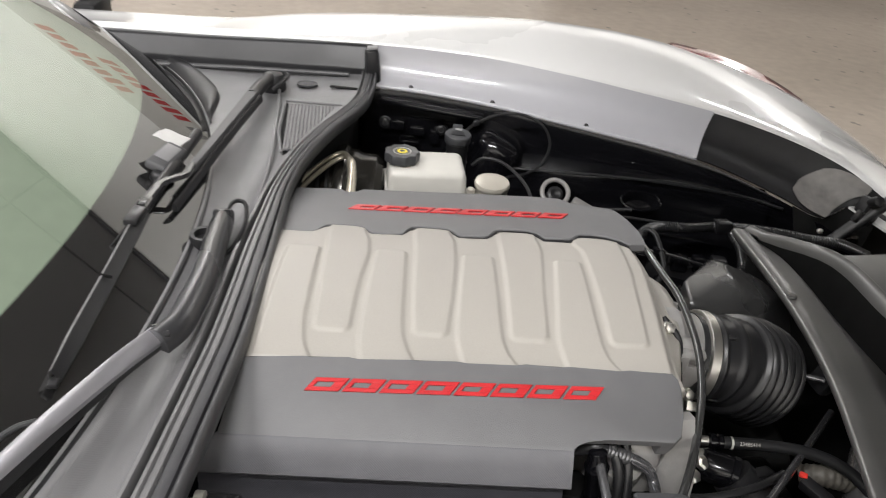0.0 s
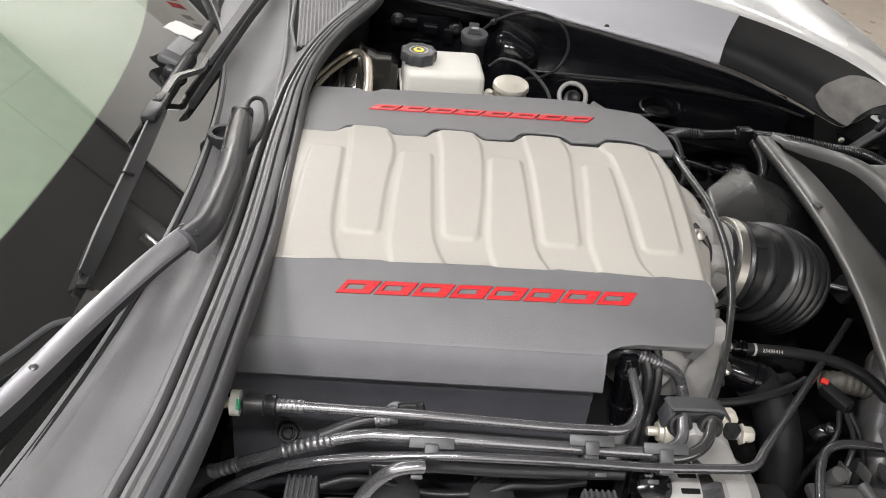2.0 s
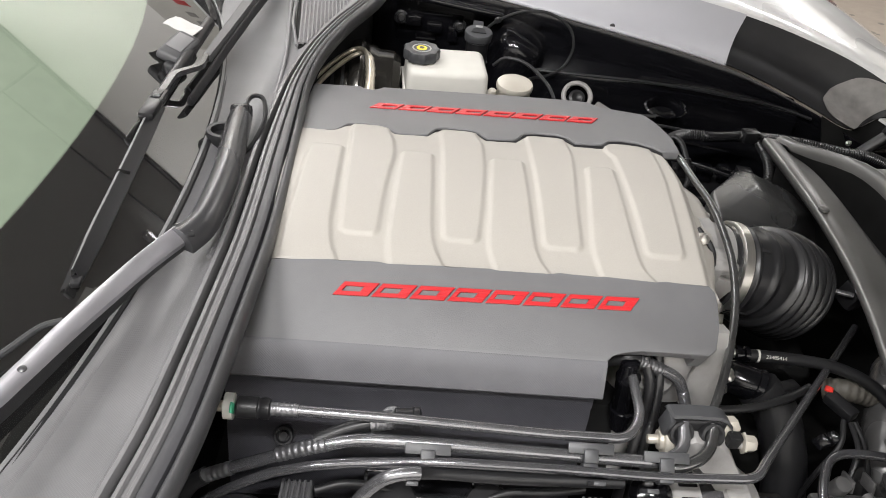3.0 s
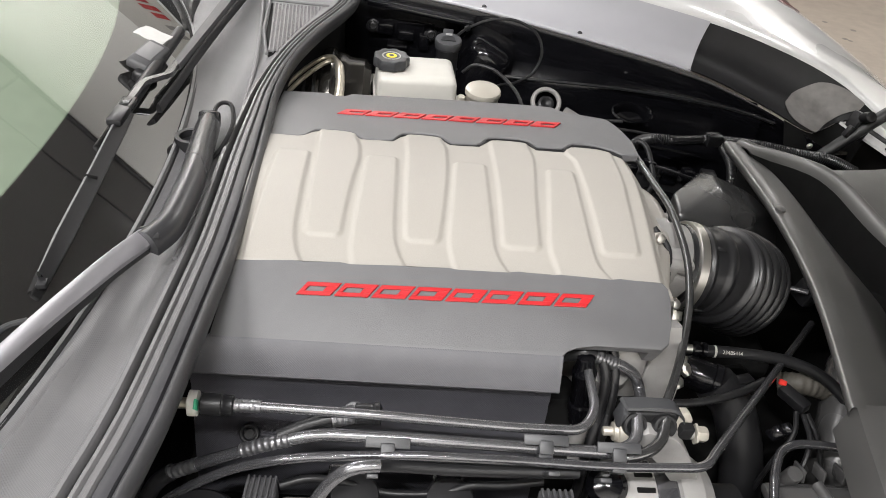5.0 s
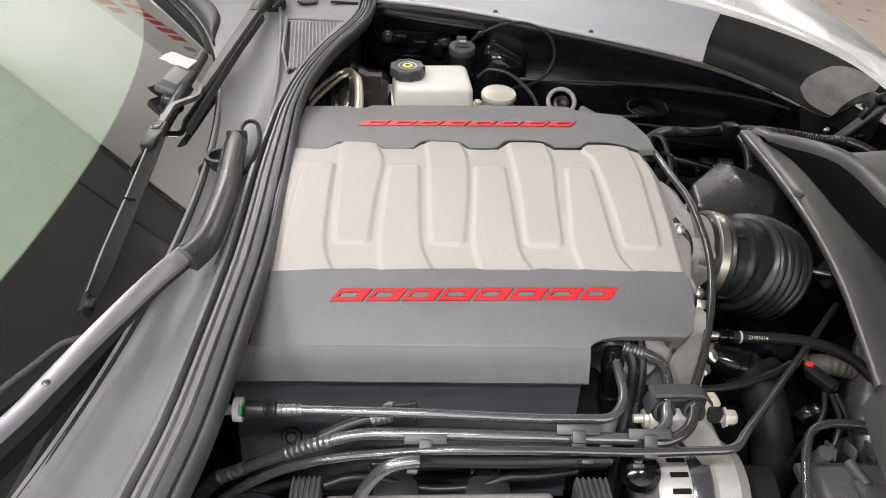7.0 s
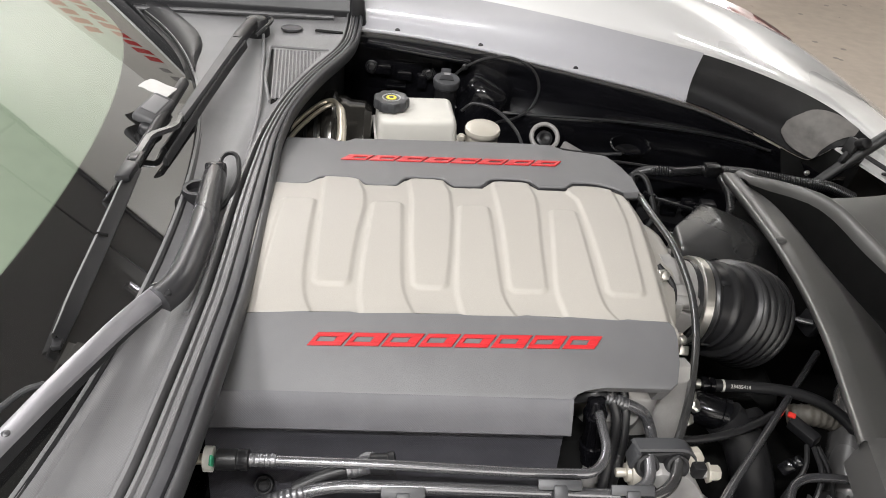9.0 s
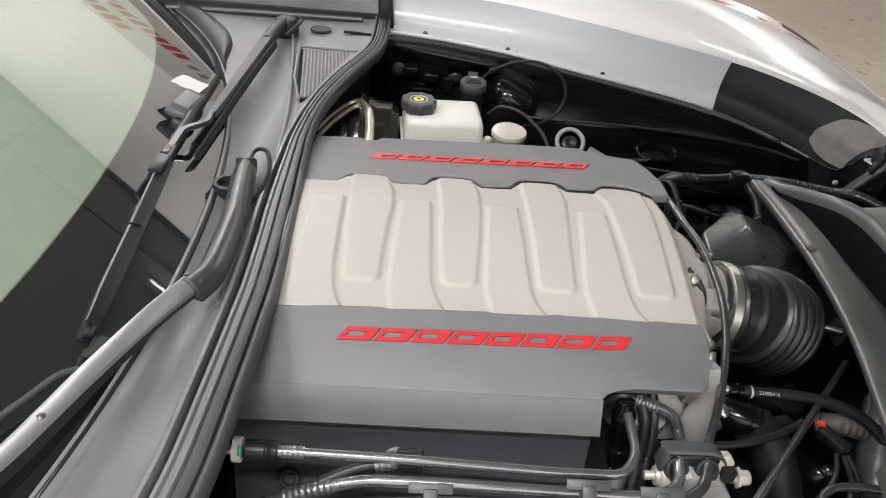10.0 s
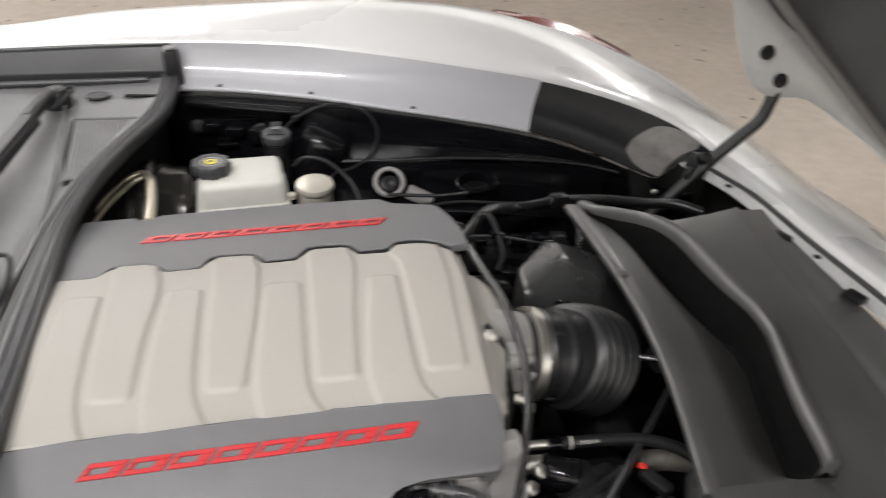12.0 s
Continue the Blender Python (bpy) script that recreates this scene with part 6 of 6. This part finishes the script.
tube(bm, spline([(0.236, 0.185, 0.79), (0.241, 0.172, 0.825), (0.247, 0.131, 0.838), (0.256, 0.064, 0.839), (0.265, 0.016, 0.836), (0.268, -0.034, 0.829), (0.267, -0.077, 0.82), (0.259, -0.124, 0.808), (0.245, -0.168, 0.798), (0.228, -0.21, 0.789), (0.211, -0.244, 0.78), (0.206, -0.250, 0.778), (0.205, -0.266, 0.777)]), 0.0043, 14)
part("tube", bm, M_LINE, ol)
ac = thing("refrigerant_line", (0.15, -0.2, 0.76), "black hose with a crimped silver ferrule by the cover", "hose")
bm = BM()
tube(bm, spline([(0.095, -0.190, 0.775), (0.118, -0.198, 0.790), (0.132, -0.203, 0.799), (0.144, -0.203, 0.797)]), 0.0072, 14)
part("hose", bm, M_RUBBER, ac)
bm = BM()
crimp(bm, spline([(0.140, -0.203, 0.798), (0.154, -0.203, 0.792), (0.168, -0.203, 0.7865)]), 0.0070, 7)
part("ferrule", bm, M_FOIL, ac)
bm = BM()
tube(bm, spline([(0.165, -0.203, 0.788), (0.178, -0.203, 0.782), (0.190, -0.204, 0.773), (0.197, -0.208, 0.760), (0.196, -0.225, 0.758), (0.188, -0.245, 0.770), (0.179, -0.266, 0.776)]), 0.0058, 14)
part("tube", bm, M_TUBE_GREY, ac)

# solenoid and looms in the gap beside the cover
sol = thing("solenoid", (0.14, -0.21, 0.70), "black banded cylinder standing beside the engine cover", "solenoid")
bm = BM()
lathe(bm, [(0.010, -0.062), (0.0138, -0.060), (0.0138, -0.044), (0.0160, -0.043), (0.0160, -0.034), (0.0134, -0.033), (0.0134, 0.004), (0.0140, 0.005), (0.0140, 0.008), (0.0125, 0.010), (0.011, 0.016), (0.010, 0.026), (0.006, 0.028)], aim((0.137, -0.212, 0.775), (-0.12, 0.05, 1)) @ Matrix.Diagonal((0.86, 0.86, 1, 1)), 28)
part("body", bm, M_GLOSS, sol)
bm = BM()
tube(bm, [(0.148, -0.214, 0.712), (0.152, -0.216, 0.64)], 0.011, 16)
part("lower_stem", bm, M_ALU, sol)
for k, pts in enumerate(([(0.15, -0.20, 0.80), (0.158, -0.216, 0.775), (0.155, -0.232, 0.74), (0.148, -0.25, 0.70), (0.148, -0.26, 0.62)],
                         [(0.165, -0.19, 0.80), (0.168, -0.21, 0.775), (0.166, -0.228, 0.745), (0.160, -0.243, 0.71), (0.16, -0.25, 0.60)])):
    bm = BM()
    tube(bm, resample(spline(pts), 0.0022), 0.0050, 12, wave=lambda i, s: 1 + 0.11 * (i % 2))
    solo("corrugated_loom", bm, M_BELLOWS, "black corrugated loom beside the engine", "wiring loom", "corrugated looms", angle=30)
bm = BM()
tube(bm, resample(spline([(0.150, -0.17, 0.78), (0.172, -0.175, 0.752), (0.196, -0.180, 0.729), (0.226, -0.182, 0.715), (0.262, -0.182, 0.712), (0.298, -0.178, 0.716), (0.335, -0.165, 0.718), (0.368, -0.145, 0.716)]), 0.0022), 0.0043, 12, wave=lambda i, s: 1 + 0.13 * (i % 2))
solo("corrugated_loom", bm, M_BELLOWS, "black corrugated loom across the front of the engine", "wiring loom", "corrugated looms", angle=30)

# cast parts under the cover end and the alternator
head = thing("cylinder_head", (0.2, -0.17, 0.6), "bare cast aluminium cylinder head end", "engine casting")
bm = BM()
block(bm, (0.180, -0.165, 0.735), (0.055, 0.06, 0.12), (0, 0, 3), bevel=0.014, seg=4)
part("boss", bm, M_ALU, head, angle=50)
bm = BM()
prism(bm, [(-0.022, -0.07), (0.020, -0.07), (0.026, 0.0), (0.016, 0.075), (-0.004, 0.075), (-0.016, 0.02)], -0.008, 0.008, pose(0.222, -0.185, 0.740, 78, 0, 8), bevel=0.003)
part("web", bm, M_ALU, head)
bm = BM()
lathe(bm, [(0.026, -0.05), (0.026, 0.02), (0.022, 0.028), (0.010, 0.030)], aim((0.165, -0.175, 0.75), (0.1, -0.6, 0.8)), 28)
part("round_boss", bm, M_ALU, head)
# block side is near black to paint in the shade beside the engine
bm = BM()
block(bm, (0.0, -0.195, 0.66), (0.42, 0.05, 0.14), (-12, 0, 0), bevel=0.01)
part("block_side", bm, M_SHADE, head, "engine block side, painted dark as shade")
bm = BM()
lathe(bm, [(0.0098, -0.004), (0.0098, 0.001), (0.0088, 0.0028), (0.0070, 0.0028), (0.0062, 0.001), (0.0060, -0.002), (0.0045, -0.002), (0.0040, 0.0005), (0.001, 0.0005)], aim((-0.187, -0.2445, 0.703), (0, -0.75, 0.65)), 24)
part("socket_bolt", bm, M_BLACK, head, "black socket head bolt")

alt = thing("alternator", (0.23, -0.28, 0.6), "aluminium cased alternator with vent slots and a ribbed pulley", "alternator")
AM = aim((0.228, -0.276, 0.648), (1, 0.02, 0))
bm = BM()
lathe(bm, [(0.030, -0.055), (0.056, -0.050), (0.062, -0.040), (0.062, -0.018), (0.057, -0.016), (0.057, 0.006), (0.062, 0.008), (0.062, 0.030), (0.052, 0.044), (0.022, 0.048)], AM, 44)
part("case", bm, M_ALU, alt)
bm = BM()
lathe(bm, [(0.0575, -0.016), (0.0585, -0.012), (0.0585, 0.002), (0.0575, 0.006)], AM, 44)
part("stator", bm, M_TUBE, alt, "dark laminated stator ring")
# vent openings drawn as near-black blocks with the shade in their colour
for a in range(0, 360, 15):
    bm = BM()
    block(bm, (0, 0, 0), (0.003, 0.0058, 0.0190), m=AM @ pose(0.0612 * math.cos(radians(a)), 0.0612 * math.sin(radians(a)), -0.029, 0, 0, a), bevel=0.0012)
    part("vent_slot", bm, M_SHADE, alt)
bm = BM()
tube(bm, resample([(0.280, -0.275, 0.648), (0.312, -0.274, 0.648)], 0.0012), 0.030, 32, wave=lambda i, s: 1 + 0.05 * (i % 3 - 1))
part("pulley", bm, M_RUBBER, alt, angle=80)
bm = BM()
prism(bm, [(0.176, 0.768), (0.188, 0.774), (0.214, 0.768), (0.226, 0.757), (0.240, 0.734), (0.275, 0.672), (0.252, 0.668), (0.226, 0.712), (0.210, 0.728), (0.190, 0.748)], -0.007, 0.007, Matrix(((1, 0, 0, 0), (0, 0, -1, -0.272), (0, 1, 0, 0), (0, 0, 0, 1))), bevel=0.003)
part("mount_arm", bm, M_ALU, alt)
bm = BM()
tube(bm, [(0.196, -0.325, 0.688), (0.285, -0.322, 0.689)], 0.004, 12)
part("through_bolt", bm, M_CREAM, alt)
bm = BM()
lathe(bm, [(0.018, -0.01), (0.020, 0.008), (0.014, 0.018), (0.004, 0.021)], aim((0.163, -0.285, 0.70), (-0.2, -0.5, 0.8)), 22)
part("terminal_cap", bm, M_GLOSS, alt)

# coil bracket, ribbed straps and the grey box at the lower edge
gb = thing("coil_cover", (-0.04, -0.35, 0.6), "grey plastic cover low beside the engine", "cover")
bm = BM()
block(bm, (-0.038, -0.380, 0.685), (0.222, 0.14, 0.04), (0, -1.5, 0), bevel=0.008, seg=3)
part("lid", bm, M_GREYTRIM, gb)
for x, w in ((-0.167, 0.030), (0.113, 0.034)):
    s = thing("ribbed_strap", (x, -0.31, 0.65), "black ribbed rubber strap standing beside the grey cover", "rubber strap", "ribbed straps")
    bm = BM()
    block(bm, (x, -0.335, 0.690), (w, 0.09, 0.026), (-8, 0, 0), bevel=0.003)
    part("strap", bm, M_BELT, s)
    for k in range(6):
        bm = BM()
        block(bm, (x - w / 2 + w * (k + 0.5) / 6, -0.335, 0.7045), (w / 11, 0.09, 0.005), (-8, 0, 0), bevel=0.001)
        part("rib", bm, M_BELT, s)
brk = thing("coil_bracket", (-0.02, -0.29, 0.66), "black stamped steel bracket with wire loops", "bracket")
bm = BM()
slab_path(bm, spline([(-0.15, -0.300, 0.700), (-0.125, -0.294, 0.704), (-0.095, -0.292, 0.700), (-0.05, -0.296, 0.69), (0.0, -0.296, 0.694), (0.03, -0.290, 0.700), (0.06, -0.288, 0.70), (0.10, -0.284, 0.704)]), lambda t: 0.008, lambda t: 0.003)
part("rail", bm, M_BLACK, brk)
for x in (-0.092, 0.008):
    bm = BM()
    tube(bm, bends([(x - 0.013, -0.284, 0.695), (x - 0.013, -0.281, 0.708), (x + 0.013, -0.281, 0.708), (x + 0.013, -0.284, 0.695)], 0.003), 0.0016, 8)
    part("wire_loop", bm, M_TUBE_GREY, brk)
for x in (-0.08, 0.01):
    bm = BM()
    lathe(bm, [(0.022, -0.01), (0.025, 0.0), (0.022, 0.006), (0.012, 0.008), (0.003, 0.008)], aim((x, -0.302, 0.688), (0, -0.3, 1)), 26)
    part("coil_boot", bm, M_RUBBER, brk)
can = thing("canister", (-0.23, -0.33, 0.6), "black rounded canister near the firewall", "canister")
bm = BM()
lathe(bm, [(0.04, -0.10), (0.045, -0.02), (0.043, 0.0), (0.036, 0.010), (0.02, 0.013), (0.004, 0.014)], aim((-0.215, -0.345, 0.688), (0.15, -0.1, 1)), 30)
part("body", bm, M_BLACK, can)

# ---- nose side: coolant hose, connectors, air filter box ----
ch = thing("coolant_hose", (0.38, -0.1, 0.68), "black hose with a part number printed in white", "hose")
bm = BM()
tube(bm, [(0.275, -0.096, 0.713), (0.306, -0.0965, 0.7125)], 0.0058, 14)
part("steel_stub", bm, M_STEEL, ch)
bm = BM()
lathe(bm, [(0.006, 0), (0.0100, 0.001), (0.0100, 0.006), (0.007, 0.007), (0.007, 0.010), (0.0095, 0.011), (0.0095, 0.016), (0.008, 0.017)], aim((0.298, -0.097, 0.7128), (1, -0.05, 0.0)), 24)
part("quick_connector", bm, M_GLOSS, ch)
bm = BM()
lathe(bm, [(0.0071, 0), (0.0076, 0.0005), (0.0076, 0.0022), (0.0071, 0.0026)], aim((0.3235, -0.0985, 0.7130), (1, -0.05, 0.0)), 24)
part("white_band", bm, M_TANK, ch)
bm = BM()
tube(bm, spline([(0.312, -0.098, 0.7130), (0.36, -0.100, 0.713), (0.41, -0.105, 0.711), (0.45, -0.120, 0.704), (0.478, -0.145, 0.688), (0.50, -0.19, 0.66), (0.51, -0.24, 0.60)]), 0.0070, 18)
part("hose", bm, M_RUBBER, ch)
cu = bpy.data.curves.new("part_number", "FONT")
cu.body, cu.size, cu.align_x, cu.align_y = "23485414", 0.0060, "CENTER", "CENTER"
tmp = bpy.data.objects.new("tmp_text", cu)
scene.collection.objects.link(tmp)
me = bpy.data.meshes.new_from_object(tmp.evaluated_get(bpy.context.evaluated_depsgraph_get()))
bpy.data.objects.remove(tmp)
txt = new("part_number", me)
me.materials.append(M_TANK)
txt.parent = ch
tm = pose(0.3435, -0.1054, 0.7181, 52, 0, -3)
me.transform(Matrix.Translation(-ch.location) @ tm)
txt["label"] = "white printed part number"

th = thing("thermostat_housing", (0.31, -0.14, 0.65), "black moulded thermostat housing with a spring clamp", "housing")
bm = BM()
lathe(bm, [(0.016, -0.02), (0.019, -0.015), (0.019, 0.012), (0.021, 0.013), (0.021, 0.020), (0.017, 0.021)], aim((0.300, -0.132, 0.705), (0.9, -0.35, -0.1)), 26)
part("spigot", bm, M_GLOSS, th)
bm = BM()
tube(bm, spline([(0.315, -0.138, 0.703), (0.340, -0.155, 0.68), (0.355, -0.19, 0.63), (0.36, -0.23, 0.55)]), 0.024, 22)
part("outlet_hose", bm, M_RUBBER, th)
bm = BM()
block(bm, (0.346, -0.140, 0.708), (0.030, 0.014, 0.012), (0, 10, 25), bevel=0.003)
part("clip", bm, M_BLACK, th)
bm = BM()
tube(bm, [(0.255, -0.118, 0.71), (0.30, -0.121, 0.709)], 0.010, 18)
part("bright_stub", bm, M_STEEL, th)
for x, y in ((0.262, -0.155), (0.278, -0.135)):
    bm = BM()
    lathe(bm, [(0.008, 0), (0.008, 0.006), (0.005, 0.008)], aim((x, y, 0.715), (0.3, -0.5, 0.8)), 6)
    part("nut", bm, M_STEEL, th)

cn = thing("wire_connector", (0.395, -0.14, 0.69), "black wire connector with a red lock tab", "connector")
bm = BM()
block(bm, (0.402, -0.158, 0.704), (0.036, 0.015, 0.014), (10, 0, -60), bevel=0.003)
part("shell", bm, M_BLACK, cn)
bm = BM()
block(bm, (0.393, -0.141, 0.711), (0.009, 0.007, 0.004), (10, 0, -30), bevel=0.0015)
part("lock_tab", bm, M_CONN_RED, cn, "red lock tab")
for k, pts in enumerate(([(0.40, -0.175, 0.70), (0.39, -0.20, 0.69), (0.37, -0.215, 0.66), (0.36, -0.22, 0.60)], [(0.407, -0.178, 0.70), (0.405, -0.21, 0.69), (0.39, -0.235, 0.66), (0.38, -0.24, 0.58)], [(0.412, -0.176, 0.70), (0.42, -0.20, 0.685), (0.425, -0.225, 0.65), (0.42, -0.24, 0.58)])):
    bm = BM()
    tube(bm, spline(pts), 0.003, 8)
    part("wire", bm, M_RUBBER, cn)
for c in ((0.372, -0.197, 0.69), (0.388, -0.188, 0.685)):
    bm = BM()
    block(bm, c, (0.02, 0.014, 0.016), (20, 30, 40), bevel=0.003)
    part("small_plug", bm, M_GLOSS, cn)

rp = thing("radiator_pipe", (0.49, -0.1, 0.6), "large dark grey radiator pipe under the duct", "pipe")
bm = BM()
tube(bm, spline([(0.540, -0.06, 0.66), (0.515, -0.100, 0.665), (0.490, -0.145, 0.660), (0.470, -0.190, 0.635), (0.462, -0.22, 0.56)]), 0.034, 28)
part("pipe", bm, M_FUSE, rp)
bm = BM()
tube(bm, resample(spline([(0.415, -0.105, 0.675), (0.435, -0.115, 0.685), (0.465, -0.118, 0.680), (0.49, -0.115, 0.665)]), 0.0015), 0.0125, 20, wave=lambda i, s: 1 + 0.05 * math.sin(i * 1.3))
part("ribbed_sleeve", bm, M_SLEEVE, rp, "tan ribbed sleeve", angle=80)
bm = BM()
tube(bm, [(0.446, 0.004, 0.735), (0.468, -0.006, 0.737)], 0.0036, 14)
part("steel_pin", bm, M_TUBE_GREY, rp)
bm = BM()
block(bm, (0.478, 0.010, 0.725), (0.022, 0.030, 0.032), (10, 10, 20), bevel=0.006)
part("mount_block", bm, M_BLACK, rp)

ab = thing("fuse_box", (0.42, -0.33, 0.55), "black ribbed plastic box in the front corner", "fuse box")
bm = BM()
block(bm, (0.436, -0.352, 0.635), (0.180, 0.20, 0.10), (0, 0, 0), bevel=0.010, seg=3, taper=0.95)
part("lid", bm, M_FUSE, ab)
bm = BM()
block(bm, (0.436, -0.352, 0.668), (0.186, 0.206, 0.012), (0, 0, 0), bevel=0.004)
part("lid_rim", bm, M_FUSE, ab)
bm = BM()
block(bm, (0.445, -0.345, 0.6885), (0.120, 0.120, 0.008), (0, 0, 0), bevel=0.004)
part("lid_panel", bm, M_FUSE, ab)
for k in range(6):
    bm = BM()
    block(bm, (0.382 + 0.022 * k, -0.243, 0.684), (0.003, 0.022, 0.014), (-20, 0, 0), bevel=0.001)
    part("fin", bm, M_FUSE, ab)
bm = BM()
tube(bm, [(0.392, -0.262, 0.688), (0.398, -0.292, 0.690)], 0.006, 14)
part("rod", bm, M_FUSE, ab)
bm = BM()
tube(bm, bends([(0.318, -0.345, 0.69), (0.322, -0.314, 0.70), (0.343, -0.259, 0.70), (0.361, -0.229, 0.70), (0.382, -0.219, 0.70), (0.407, -0.219, 0.70), (0.447, -0.224, 0.70), (0.52, -0.234, 0.70)], 0.022), 0.0048, 12)
part("bail_wire", bm, M_TUBE, ab, "black bail wire")
bm = BM()
lathe(bm, [(0.009, -0.02), (0.009, 0.001), (0.008, 0.003), (0.003, 0.004)], aim((0.372, -0.250, 0.688), (0, -0.3, 1)), 20)
part("corner_knob", bm, M_FUSE, ab)

# added dark blocks between the engine front and the duct; colour gives deep shade
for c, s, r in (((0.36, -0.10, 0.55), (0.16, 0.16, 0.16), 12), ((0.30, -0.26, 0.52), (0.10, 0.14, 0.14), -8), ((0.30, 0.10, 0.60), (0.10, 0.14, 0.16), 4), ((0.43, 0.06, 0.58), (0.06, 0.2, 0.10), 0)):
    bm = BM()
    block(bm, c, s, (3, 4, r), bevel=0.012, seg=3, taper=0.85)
    solo("accessory_housing", bm, M_SHADE, "accessory housing deep in the bay, shade in its colour", "housing", "housings deep in the bay")

# ---- sign on the garage wall that mirrors in the windshield ----
sign = thing("wall_sign", (-0.75, 6.5, 0.9), "white wall sign with two rows of red bars", "wall sign")
bm = BM()
block(bm, (-0.75, 6.492, 1.80), (2.5, 0.012, 1.80), bevel=0.003)
part("board", bm, M_TANK, sign)
for row, (x0, x1, z) in enumerate(((-1.12, -0.16, 1.99), (-1.50, -0.52, 2.45))):
    n = round((x1 - x0) / 0.125)
    for k in range(n):
        bm = BM()
        block(bm, (x0 + (x1 - x0) * (k + 0.5) / n, 6.483, z), (0.082, 0.008, 0.24 if k % 3 else 0.30), bevel=0.01)
        part("red_bar", bm, M_RED, sign)
for x in (-0.04, 0.09):
    bm = BM()
    block(bm, (x, 6.483, 2.06), (0.07, 0.008, 0.16), bevel=0.01)
    part("grey_bar", bm, M_GREYTRIM, sign)
